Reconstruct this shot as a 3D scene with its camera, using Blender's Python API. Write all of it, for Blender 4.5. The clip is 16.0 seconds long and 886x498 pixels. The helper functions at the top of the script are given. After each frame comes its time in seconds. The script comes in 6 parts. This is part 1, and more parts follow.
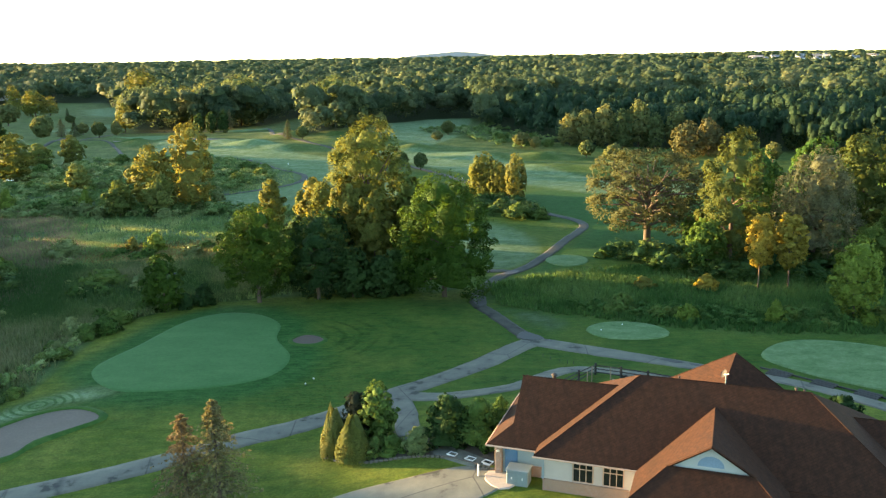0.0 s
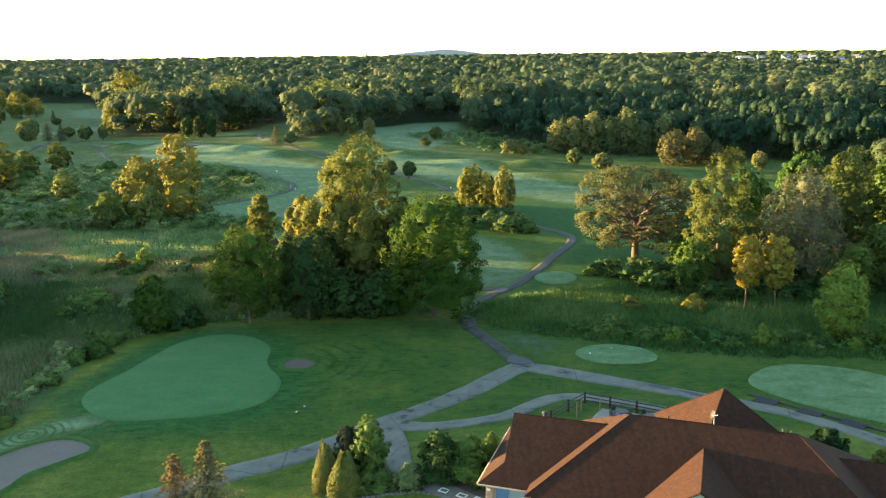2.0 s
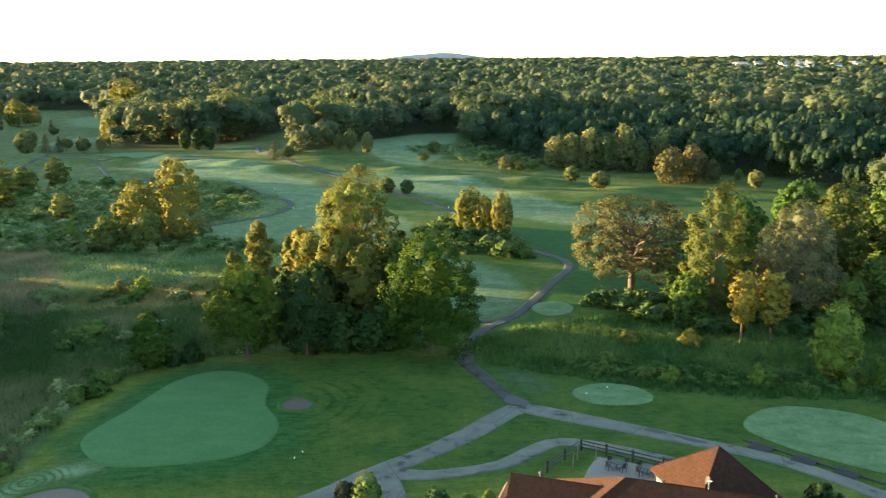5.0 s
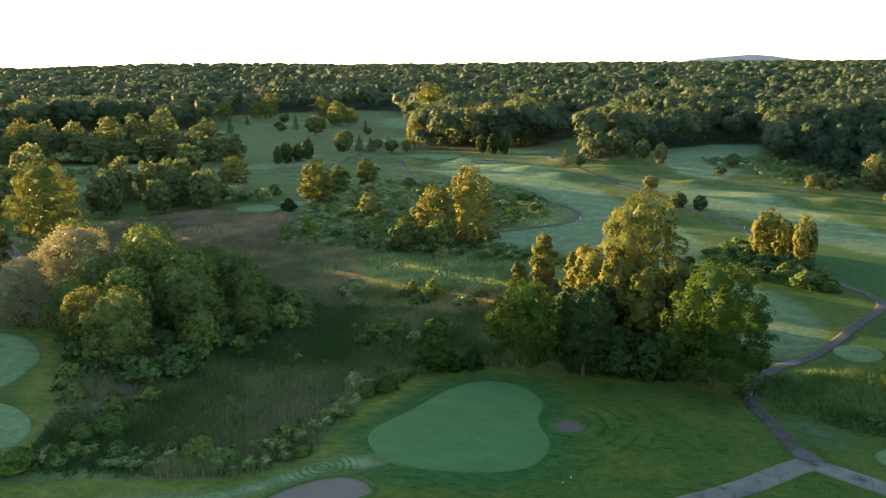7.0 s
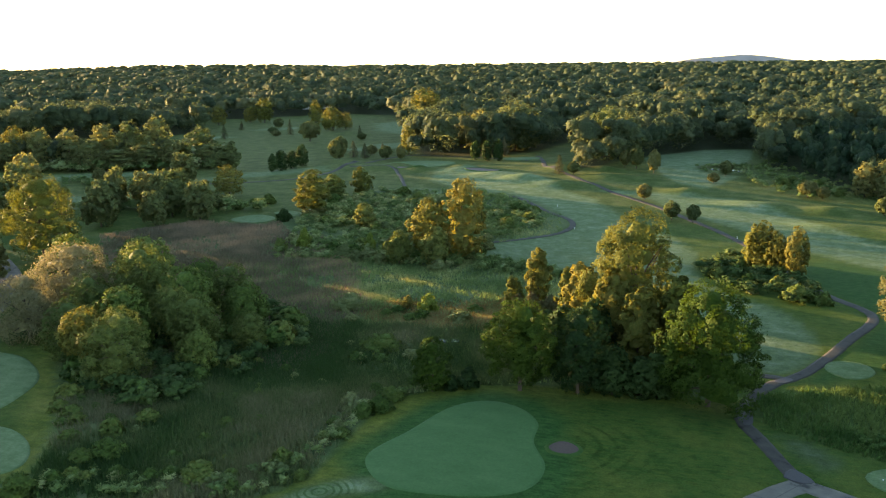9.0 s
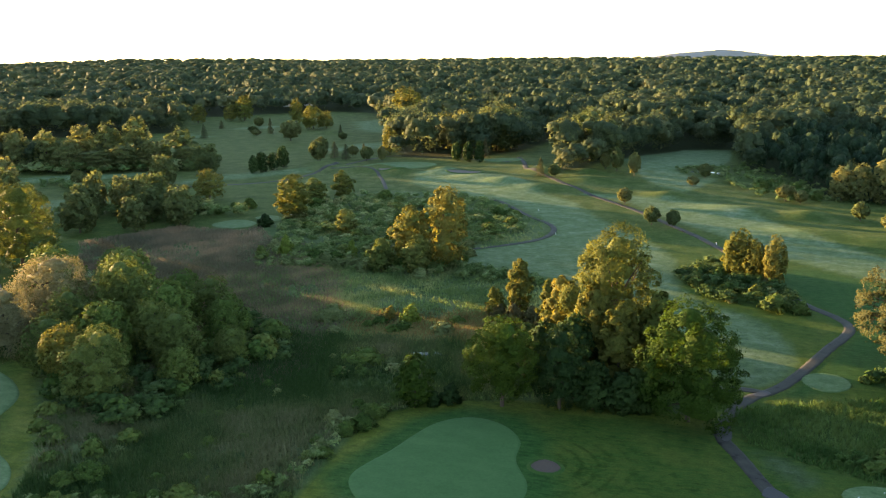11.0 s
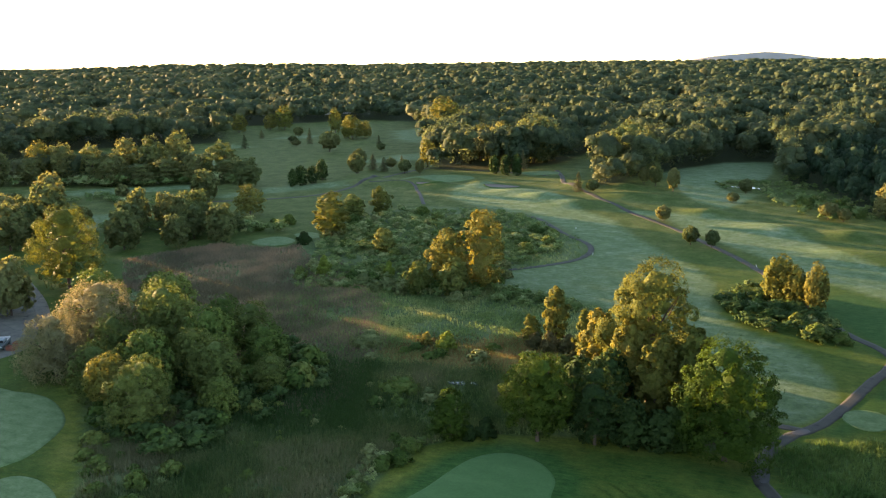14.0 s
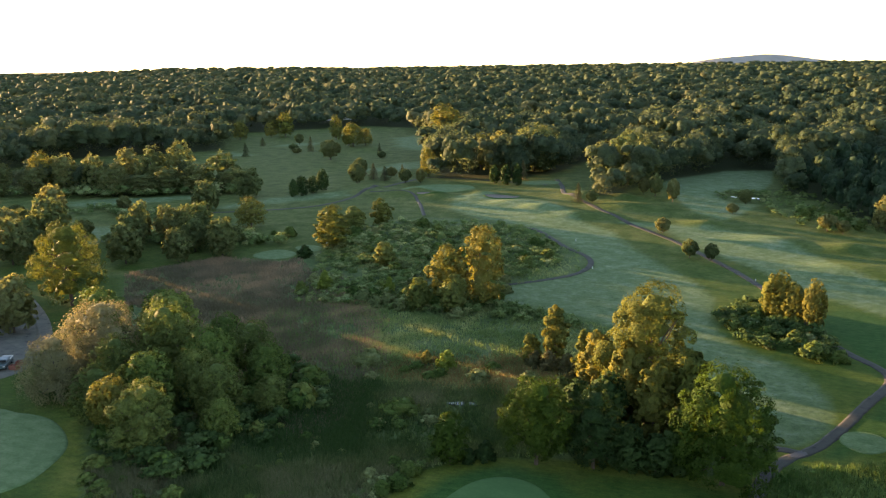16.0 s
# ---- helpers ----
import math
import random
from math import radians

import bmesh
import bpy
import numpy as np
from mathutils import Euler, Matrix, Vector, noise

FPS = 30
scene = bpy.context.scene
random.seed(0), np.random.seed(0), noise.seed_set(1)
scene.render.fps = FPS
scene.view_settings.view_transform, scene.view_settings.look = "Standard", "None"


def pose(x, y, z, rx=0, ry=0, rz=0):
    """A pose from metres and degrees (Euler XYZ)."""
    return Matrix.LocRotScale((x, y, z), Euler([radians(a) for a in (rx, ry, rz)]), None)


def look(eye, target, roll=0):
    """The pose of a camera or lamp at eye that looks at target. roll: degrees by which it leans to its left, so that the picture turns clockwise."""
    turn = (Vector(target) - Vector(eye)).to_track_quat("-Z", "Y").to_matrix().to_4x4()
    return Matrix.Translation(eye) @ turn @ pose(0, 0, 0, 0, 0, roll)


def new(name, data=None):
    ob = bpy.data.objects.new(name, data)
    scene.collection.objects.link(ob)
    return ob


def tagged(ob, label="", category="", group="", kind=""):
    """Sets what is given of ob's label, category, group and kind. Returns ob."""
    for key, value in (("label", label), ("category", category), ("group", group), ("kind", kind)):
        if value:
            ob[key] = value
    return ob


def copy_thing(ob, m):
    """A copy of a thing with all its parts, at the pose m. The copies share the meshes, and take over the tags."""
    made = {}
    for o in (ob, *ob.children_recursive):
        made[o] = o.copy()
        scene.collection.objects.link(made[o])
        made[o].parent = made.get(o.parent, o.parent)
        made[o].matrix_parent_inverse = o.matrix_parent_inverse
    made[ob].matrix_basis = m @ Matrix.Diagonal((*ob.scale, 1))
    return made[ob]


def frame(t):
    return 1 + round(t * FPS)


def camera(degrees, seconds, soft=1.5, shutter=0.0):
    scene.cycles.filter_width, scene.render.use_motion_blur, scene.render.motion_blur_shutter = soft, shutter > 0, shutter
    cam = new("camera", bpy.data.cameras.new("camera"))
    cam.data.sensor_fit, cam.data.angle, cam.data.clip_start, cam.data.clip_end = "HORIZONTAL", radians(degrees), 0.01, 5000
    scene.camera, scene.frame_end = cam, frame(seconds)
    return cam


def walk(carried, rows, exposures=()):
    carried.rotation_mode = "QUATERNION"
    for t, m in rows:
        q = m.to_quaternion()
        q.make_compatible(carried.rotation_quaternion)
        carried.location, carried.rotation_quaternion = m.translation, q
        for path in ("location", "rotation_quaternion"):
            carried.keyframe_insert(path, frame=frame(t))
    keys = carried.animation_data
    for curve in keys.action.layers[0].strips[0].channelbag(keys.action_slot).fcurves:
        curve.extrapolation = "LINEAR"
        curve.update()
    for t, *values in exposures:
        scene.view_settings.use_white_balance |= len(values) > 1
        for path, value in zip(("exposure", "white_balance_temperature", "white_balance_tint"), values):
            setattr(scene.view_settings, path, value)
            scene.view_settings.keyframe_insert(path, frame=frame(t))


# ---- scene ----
cam = camera(55.0, 16.0, 1.25, 0.5)
# seconds, the eye, the lens's angle up from straight down, its roll, its heading
ROWS = [
    (0.00, -0.44, 0.60, 30.96, 77.19, -0.95, 0.03),
    (0.50, -0.52, 0.67, 31.67, 77.18, -0.89, -0.18),
    (1.00, -0.60, 0.75, 32.48, 77.10, -0.80, -0.43),
    (1.50, -0.67, 0.82, 33.34, 77.00, -0.73, -0.62),
    (2.00, -0.70, 0.86, 34.04, 77.00, -0.69, -0.83),
    (2.50, -0.70, 0.87, 34.84, 77.03, -0.65, -0.97),
    (3.00, -0.70, 0.88, 35.55, 77.10, -0.63, -1.09),
    (3.20, -0.71, 0.90, 35.93, 77.12, -0.62, -1.16),
    (4.85, -0.70, 1.25, 38.25, 77.14, -0.50, -1.35),
    (5.10, -0.70, 1.32, 38.62, 77.15, -0.47, -0.35),
    (5.30, -0.67, 1.39, 38.90, 77.17, -0.45, 2.11),
    (5.50, -0.80, 1.62, 39.16, 77.25, -0.42, 5.83),
    (6.00, -0.87, 1.96, 39.66, 77.37, -0.42, 13.74),
    (6.50, -0.88, 2.16, 40.27, 77.44, -0.47, 18.27),
    (7.00, -0.83, 2.14, 40.70, 77.43, -0.55, 18.41),
    (7.50, -0.78, 2.03, 41.19, 77.45, -0.63, 18.79),
    (8.00, -0.74, 1.91, 41.98, 77.41, -0.67, 18.62),
    (8.50, -0.76, 1.84, 42.67, 77.43, -0.69, 18.35),
    (9.00, -0.85, 1.82, 43.49, 77.44, -0.67, 18.02),
    (11.50, -1.03, 2.11, 47.23, 76.95, -0.56, 16.31),
    (12.00, -0.99, 2.13, 47.95, 76.93, -0.60, 15.99),
    (12.50, -0.95, 2.18, 48.85, 76.98, -0.64, 16.49),
    (13.00, -0.93, 2.23, 49.61, 77.04, -0.68, 18.03),
    (13.50, -0.92, 2.29, 50.31, 77.14, -0.74, 19.51),
    (14.00, -0.89, 2.32, 51.01, 77.23, -0.80, 19.31),
    (14.50, -0.82, 2.29, 51.78, 77.30, -0.83, 19.60),
    (15.00, -0.75, 2.25, 52.58, 77.38, -0.85, 19.65),
    (15.50, -0.66, 2.24, 53.33, 77.41, -0.88, 19.52),
    (16.00, -0.53, 2.19, 54.22, 77.38, -0.92, 19.39),
]
walk(cam, [(t, pose(x, y, z, up, 0, turn) @ pose(0, 0, 0, 0, 0, roll)) for t, x, y, z, up, roll, turn in ROWS],
     [(0.0, 3.24, 8000, 0), (3.0, 3.24, 8000, 0), (6.0, 3.23, 8100, 3), (7.0, 2.92, 8300, 10), (9.0, 2.82, 8300, 12), (11.5, 2.82, 8300, 12), (12.5, 2.83, 8300, 13),
      (14.0, 2.92, 8500, 17), (16.0, 2.76, 8600, 18)])

# ---- light: a low sun on the left, a clear pale morning sky ----
SUN_TURN, SUN_UP = 69.0, 3.6  # degrees to the left of straight ahead, and above the horizon
world = bpy.data.worlds.new("sky")
scene.world = world
world.use_nodes = True
wn, wl = world.node_tree.nodes, world.node_tree.links
sky = wn.new("ShaderNodeTexSky")
sky.sky_type, sky.sun_disc = "NISHITA", False
sky.sun_elevation, sky.sun_rotation = radians(SUN_UP + 6), radians(-SUN_TURN)
sky.altitude, sky.air_density, sky.dust_density, sky.ozone_density = 1500, 1.0, 0.5, 1.8
wl.new(sky.outputs[0], wn["Background"].inputs[0])
wn["Background"].inputs[1].default_value = 0.112
sun = new("sun", bpy.data.lights.new("sun", "SUN"))
sun.data.energy, sun.data.angle, sun.data.color = 5.0, radians(0.6), (1.0, 0.70, 0.40)
a, b = radians(SUN_TURN), radians(SUN_UP)
sun.matrix_world = look((-math.sin(a) * math.cos(b) * 100, math.cos(a) * math.cos(b) * 100, math.sin(b) * 100 ), (0, 0, 0))


# ---- materials ----
def material(name):
    m = bpy.data.materials.new(name)
    m.use_nodes = True
    nodes, links = m.node_tree.nodes, m.node_tree.links
    return m, nodes, links, nodes["Principled BSDF"]


def ramp(nodes, links, value, stops):
    r = nodes.new("ShaderNodeValToRGB")
    while len(r.color_ramp.elements) < len(stops):
        r.color_ramp.elements.new(0.5)
    for e, (p, c) in zip(r.color_ramp.elements, stops):
        e.position, e.color = p, (*c, 1)
    links.new(value, r.inputs[0])
    return r.outputs[0]


def noise_of(nodes, links, scale, detail=4.0, rough=0.55, stretch=None):
    tex = nodes.new("ShaderNodeNewGeometry")
    n = nodes.new("ShaderNodeTexNoise")
    n.inputs["Scale"].default_value, n.inputs["Detail"].default_value, n.inputs["Roughness"].default_value = scale, detail, rough
    out = tex.outputs["Position"]
    if stretch:
        mp = nodes.new("ShaderNodeMapping")
        mp.inputs["Rotation"].default_value, mp.inputs["Scale"].default_value = (0, 0, radians(stretch[3])), stretch[:3]
        links.new(out, mp.inputs[0])
        out = mp.outputs[0]
    links.new(out, n.inputs["Vector"])
    return n.outputs["Fac"]


def mix(nodes, links, fac, one, two, kind="MIX"):
    m = nodes.new("ShaderNodeMix")
    m.data_type, m.blend_type = "RGBA", kind
    for value, slot in ((fac, m.inputs[0]), (one, m.inputs[6]), (two, m.inputs[7])):
        if isinstance(value, (int, float)):
            slot.default_value = value
        elif isinstance(value, tuple):
            slot.default_value = (*value, 1)
        else:
            links.new(value, slot)
    return m.outputs[2]


def bumped(nodes, links, bsdf, value, strength, distance):
    b = nodes.new("ShaderNodeBump")
    b.inputs["Strength"].default_value, b.inputs["Distance"].default_value = strength, distance
    links.new(value, b.inputs["Height"])
    links.new(b.outputs[0], bsdf.inputs["Normal"])


def attribute(nodes, name):
    a = nodes.new("ShaderNodeAttribute")
    a.attribute_name = name
    return a.outputs["Fac"]


def math_node(nodes, links, kind, one, two):
    m = nodes.new("ShaderNodeMath")
    m.operation, m.use_clamp = kind, True
    for value, slot in ((one, m.inputs[0]), (two, m.inputs[1])):
        if isinstance(value, (int, float)):
            slot.default_value = value
        else:
            links.new(value, slot)
    return m.outputs[0]


def plain(name, colour, rough=0.6, metal=0.0, vary=0.15, scale=3.0, relief=0.0, stretch=None):
    """Paint, wood, stone, metal: a base colour with grain and wear at two scales."""
    m, n, l, p = material(name)
    dark = tuple(c * (1 - vary) for c in colour)
    light = tuple(min(1, c * (1 + vary)) for c in colour)
    fine, wide = noise_of(n, l, scale * 4, 5, 0.6, stretch), noise_of(n, l, scale * 0.35, 3)
    c = ramp(n, l, fine, ((0.3, dark), (0.7, light)))
    c = mix(n, l, ramp(n, l, wide, ((0.4, (0, 0, 0)), (0.75, (0.5,) * 3))), c, tuple(0.75 * v for v in colour))
    l.new(c, p.inputs["Base Color"])
    p.inputs["Roughness"].default_value, p.inputs["Metallic"].default_value = rough, metal
    if relief:
        bumped(n, l, p, fine, 0.6, relief)
    return m


def foliage(name, dark, mid, light, glow=0.4, tinted=False, grain=2.4):
    """Leaves: a colour to each tree and a shade to each leaf, with light shining through."""
    m, n, l, p = material(name)
    geo = n.new("ShaderNodeNewGeometry")
    if tinted:
        own = attribute(n, "tint")
    else:
        info = n.new("ShaderNodeObjectInfo")
        own = info.outputs["Random"]
    v = math_node(n, l, "ADD", math_node(n, l, "MULTIPLY", own, 0.8 if tinted else 0.65), math_node(n, l, "MULTIPLY", geo.outputs["Random Per Island"], 0.2 if tinted else 0.35))
    c = ramp(n, l, v, ((0.1, dark), (0.5, mid), (0.9, light)))
    leafy = noise_of(n, l, grain, 3, 0.65)
    c = mix(n, l, 1.0, c, ramp(n, l, leafy, ((0.3, (0.72,) * 3), (0.7, (1.15,) * 3))), "MULTIPLY")
    l.new(c, p.inputs["Base Color"])
    bumped(n, l, p, leafy, 0.6, 0.8 / grain)
    p.inputs["Roughness"].default_value = 0.7
    p.inputs["Specular IOR Level"].default_value = 0.08
    tr = n.new("ShaderNodeBsdfTranslucent")
    l.new(mix(n, l, 1.0, c, (1.22, 1.04, 0.75), "MULTIPLY"), tr.inputs[0])
    ms = n.new("ShaderNodeMixShader")
    ms.inputs[0].default_value = glow
    l.new(p.outputs[0], ms.inputs[1])
    l.new(tr.outputs[0], ms.inputs[2])
    l.new(ms.outputs[0], n["Material Output"].inputs[0])
    return m


LEAF_MAPLE = foliage("maple_leaves", (0.027, 0.062, 0.010), (0.043, 0.090, 0.015), (0.070, 0.122, 0.021))
LEAF_DARK = foliage("dark_leaves", (0.022, 0.052, 0.017), (0.034, 0.072, 0.022), (0.052, 0.098, 0.030), 0.3)
LEAF_GOLD = foliage("cottonwood_leaves", (0.093, 0.125, 0.030), (0.147, 0.163, 0.041), (0.210, 0.201, 0.055), 0.4)
LEAF_OLIVE = foliage("olive_leaves", (0.061, 0.089, 0.026), (0.095, 0.115, 0.033), (0.134, 0.139, 0.042), 0.4)
# yellow leaves, raised further to put sun on the crowns into the colour
LEAF_BIRCH = foliage("sunlit_birch_leaves", (0.243, 0.220, 0.049), (0.333, 0.286, 0.063), (0.414, 0.339, 0.081), 0.45)
LEAF_OAK = foliage("oak_leaves", (0.055, 0.069, 0.030), (0.091, 0.100, 0.044), (0.141, 0.128, 0.058), 0.35)
LEAF_WILLOW = foliage("willow_leaves", (0.160, 0.170, 0.095), (0.228, 0.226, 0.125), (0.310, 0.290, 0.160), 0.45)
LEAF_SALLOW = foliage("grey_willow_leaves", (0.100, 0.118, 0.070), (0.142, 0.152, 0.090), (0.195, 0.190, 0.112), 0.45)
LEAF_MIXED = foliage("mixed_leaves", (0.040, 0.100, 0.026), (0.082, 0.150, 0.036), (0.150, 0.200, 0.048), 0.4)
LEAF_SHRUB = foliage("shrub_leaves", (0.051, 0.108, 0.026), (0.093, 0.158, 0.039), (0.166, 0.207, 0.058), 0.3)
LEAF_PALE = foliage("dogwood_leaves", (0.110, 0.157, 0.062), (0.161, 0.208, 0.085), (0.244, 0.277, 0.119), 0.3)
LEAF_BRIGHT = foliage("bright_leaves", (0.090, 0.160, 0.026), (0.132, 0.208, 0.036), (0.185, 0.246, 0.054), 0.4)
LEAF_SPRUCE = foliage("spruce_needles", (0.066, 0.090, 0.042), (0.104, 0.118, 0.055), (0.160, 0.145, 0.068), 0.3)
LEAF_BROWN = foliage("dying_needles", (0.135, 0.105, 0.055), (0.200, 0.155, 0.082), (0.255, 0.205, 0.112), 0.3)
LEAF_RED = foliage("purple_leaves", (0.026, 0.036, 0.020), (0.044, 0.050, 0.028), (0.068, 0.066, 0.036), 0.3)
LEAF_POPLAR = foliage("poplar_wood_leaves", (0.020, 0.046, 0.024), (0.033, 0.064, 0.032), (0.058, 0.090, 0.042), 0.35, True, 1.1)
LEAF_WOODS = foliage("woods_leaves", (0.061, 0.101, 0.057), (0.103, 0.145, 0.077), (0.168, 0.191, 0.101), 0.6, True, 1.3)
LEAF_BELT = foliage("belt_leaves", (0.090, 0.140, 0.058), (0.145, 0.185, 0.076), (0.215, 0.230, 0.098), 0.5)
REED = foliage("reed_blades", (0.101, 0.179, 0.070), (0.176, 0.262, 0.103), (0.306, 0.344, 0.151), 0.4, True)
LEAF_GREY = foliage("thicket_tree_leaves", (0.075, 0.118, 0.036), (0.122, 0.172, 0.051), (0.193, 0.224, 0.070), 0.4)
LEAF_THUJA = foliage("arborvitae_leaves", (0.058, 0.082, 0.020), (0.096, 0.116, 0.028), (0.155, 0.156, 0.040), 0.25)
BARK = plain("bark", (0.075, 0.050, 0.034), 0.9, 0, 0.35, 6, 0.02)


def ground_material():
    m, n, l, p = material("grass_ground")
    fine = noise_of(n, l, 5.0, 6, 0.7)
    patch = noise_of(n, l, 0.16, 5, 0.62)
    wide = noise_of(n, l, 0.035, 3)
    streak = noise_of(n, l, 0.22, 8, 0.78, (1.0, 1.5, 1.0, 32))
    rough = ramp(n, l, patch, ((0.34, (0.021, 0.066, 0.013)), (0.50, (0.041, 0.091, 0.019)), (0.66, (0.084, 0.117, 0.025))))
    rough = mix(n, l, math_node(n, l, "MULTIPLY", wide, 0.5), rough, (0.054, 0.100, 0.020))
    mow = noise_of(n, l, 0.9, 5, 0.65, (0.5, 2.2, 1.0, -38))
    rough = mix(n, l, ramp(n, l, mow, ((0.45, (0, 0, 0)), (0.72, (0.6,) * 3))), rough, (0.105, 0.130, 0.024))
    arcs = n.new("ShaderNodeTexWave")
    arcs.wave_type, arcs.rings_direction = "RINGS", "Z"
    arcs.inputs["Scale"].default_value, arcs.inputs["Distortion"].default_value, arcs.inputs["Detail"].default_value, arcs.inputs["Detail Scale"].default_value = 0.17, 6.0, 3.0, 0.22
    place, here = n.new("ShaderNodeMapping"), n.new("ShaderNodeNewGeometry")
    place.inputs["Location"].default_value = (17.5, -91.5, 0)
    l.new(here.outputs["Position"], place.inputs[0])
    l.new(place.outputs[0], arcs.inputs["Vector"])
    rough = mix(n, l, math_node(n, l, "MULTIPLY", math_node(n, l, "MULTIPLY", attribute(n, "tracks"), ramp(n, l, noise_of(n, l, 0.22, 3), ((0.36, (0, 0, 0)), (0.5, (1, 1, 1))))), ramp(n, l, arcs.outputs["Fac"], ((0.0, (0.5,) * 3), (0.35, (0, 0, 0))))), rough, (0.016, 0.045, 0.008))
    rings = n.new("ShaderNodeTexWave")
    rings.wave_type, rings.rings_direction = "RINGS", "Z"
    rings.inputs["Scale"].default_value, rings.inputs["Distortion"].default_value, rings.inputs["Detail"].default_value, rings.inputs["Detail Scale"].default_value = 0.42, 3.0, 2.0, 0.4
    spot = n.new("ShaderNodeMapping")
    spot.inputs["Location"].default_value = (38.2, -74.2, 0)
    l.new(here.outputs["Position"], spot.inputs[0])
    l.new(spot.outputs[0], rings.inputs["Vector"])
    # pale rough: dew, with the haze of distance put into the colour
    dew_haze = ramp(n, l, patch, ((0.32, (0.056, 0.088, 0.024)), (0.5, (0.088, 0.122, 0.036)), (0.68, (0.132, 0.156, 0.058))))
    # lush collar of the green; also paints tree shade on SHADED_ROUGH
    lush_shade = ramp(n, l, mow, ((0.35, (0.019, 0.072, 0.017)), (0.65, (0.042, 0.112, 0.030))))
    rough = mix(n, l, attribute(n, "lush_shade"), rough, lush_shade)
    # olive turf, yellowed further to put the front lawn's sunlight into the colour
    straw = ramp(n, l, patch, ((0.35, (0.108, 0.138, 0.020)), (0.65, (0.180, 0.188, 0.040))))
    rough = mix(n, l, math_node(n, l, "MULTIPLY", attribute(n, "olive"), ramp(n, l, noise_of(n, l, 0.5, 5, 0.7, (0.4, 1.6, 1.0, -38)), ((0.3, (0.15,) * 3), (0.62, (0.9,) * 3)))), rough, straw)
    rough = mix(n, l, attribute(n, "dew_haze"), rough, dew_haze)
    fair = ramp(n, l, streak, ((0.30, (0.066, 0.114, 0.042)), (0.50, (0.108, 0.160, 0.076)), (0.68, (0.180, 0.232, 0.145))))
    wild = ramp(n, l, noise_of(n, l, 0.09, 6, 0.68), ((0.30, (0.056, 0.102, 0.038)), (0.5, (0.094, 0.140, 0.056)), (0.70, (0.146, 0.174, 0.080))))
    # fairways: dim near, paler far, so the colour carries haze besides dew
    fair = mix(n, l, attribute(n, "fair_dew_haze"), mix(n, l, 1.0, fair, (0.58, 0.62, 0.56), "MULTIPLY"), mix(n, l, 1.0, fair, (1.18, 1.20, 1.20), "MULTIPLY"))
    fair = mix(n, l, math_node(n, l, "MULTIPLY", attribute(n, "loops"), ramp(n, l, rings.outputs["Fac"], ((0.1, (0.8,) * 3), (0.45, (0, 0, 0))))), fair, (0.040, 0.095, 0.026))
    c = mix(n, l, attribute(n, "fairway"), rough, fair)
    c = mix(n, l, attribute(n, "meadow"), c, wild)
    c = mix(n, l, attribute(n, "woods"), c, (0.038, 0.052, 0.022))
    blotch = noise_of(n, l, 0.8, 7, 0.78)
    c = mix(n, l, 0.85, c, ramp(n, l, blotch, ((0.32, (0.52, 0.56, 0.55)), (0.5, (0.92, 0.93, 0.9)), (0.68, (1.22, 1.16, 1.1)))), "MULTIPLY")
    c = mix(n, l, 0.8, c, ramp(n, l, fine, ((0.25, (0.4,) * 3), (0.75, (1.22,) * 3))), "MULTIPLY")
    l.new(c, p.inputs["Base Color"])
    p.inputs["Roughness"].default_value = 0.9
    p.inputs["Specular IOR Level"].default_value = 0.05
    bumped(n, l, p, fine, 0.5, 0.12)
    return m


def turf(name, one, two, three, scale=0.35, fleck=0.5):
    m, n, l, p = material(name)
    c = ramp(n, l, noise_of(n, l, scale, 7, 0.72, (1, 1.6, 1, 30)), ((0.3, one), (0.5, two), (0.7, three)))
    c = mix(n, l, fleck, c, ramp(n, l, noise_of(n, l, 3, 6, 0.75), ((0.3, (0.65,) * 3), (0.7, (1.15,) * 3))), "MULTIPLY")
    l.new(c, p.inputs["Base Color"])
    p.inputs["Roughness"].default_value = 0.9
    p.inputs["Specular IOR Level"].default_value = 0.1
    bumped(n, l, p, noise_of(n, l, 20, 3), 0.25, 0.03)
    return m


def asphalt(name="worn_asphalt", tone=1.0):
    m, n, l, p = material(name)
    fine, patch = noise_of(n, l, 18, 5, 0.7), noise_of(n, l, 0.45, 5, 0.6)
    c = ramp(n, l, patch, ((0.34, (0.022, 0.023, 0.025)), (0.40, (0.056, 0.057, 0.060)), (0.62, (0.078, 0.078, 0.079)), (0.8, (0.105, 0.102, 0.098))))
    c = mix(n, l, 1.0, c, (tone * 1.04, tone * 1.02, tone * 0.82), "MULTIPLY")
    v = n.new("ShaderNodeTexVoronoi")
    v.feature, v.inputs["Scale"].default_value = "DISTANCE_TO_EDGE", 0.11
    pos = n.new("ShaderNodeNewGeometry")
    wob = mix(n, l, 0.12, pos.outputs["Position"], noise_of(n, l, 0.8, 4), "ADD")
    l.new(wob, v.inputs["Vector"])
    c = mix(n, l, ramp(n, l, v.outputs[0], ((0.0, (0.7,) * 3), (0.008, (0, 0, 0)))), c, (0.035, 0.036, 0.036))
    c = mix(n, l, 0.4, c, ramp(n, l, fine, ((0.3, (0.6,) * 3), (0.7, (1,) * 3))), "MULTIPLY")
    l.new(c, p.inputs["Base Color"])
    p.inputs["Roughness"].default_value = 0.8
    p.inputs["Specular IOR Level"].default_value = 0.2
    bumped(n, l, p, fine, 0.4, 0.02)
    return m


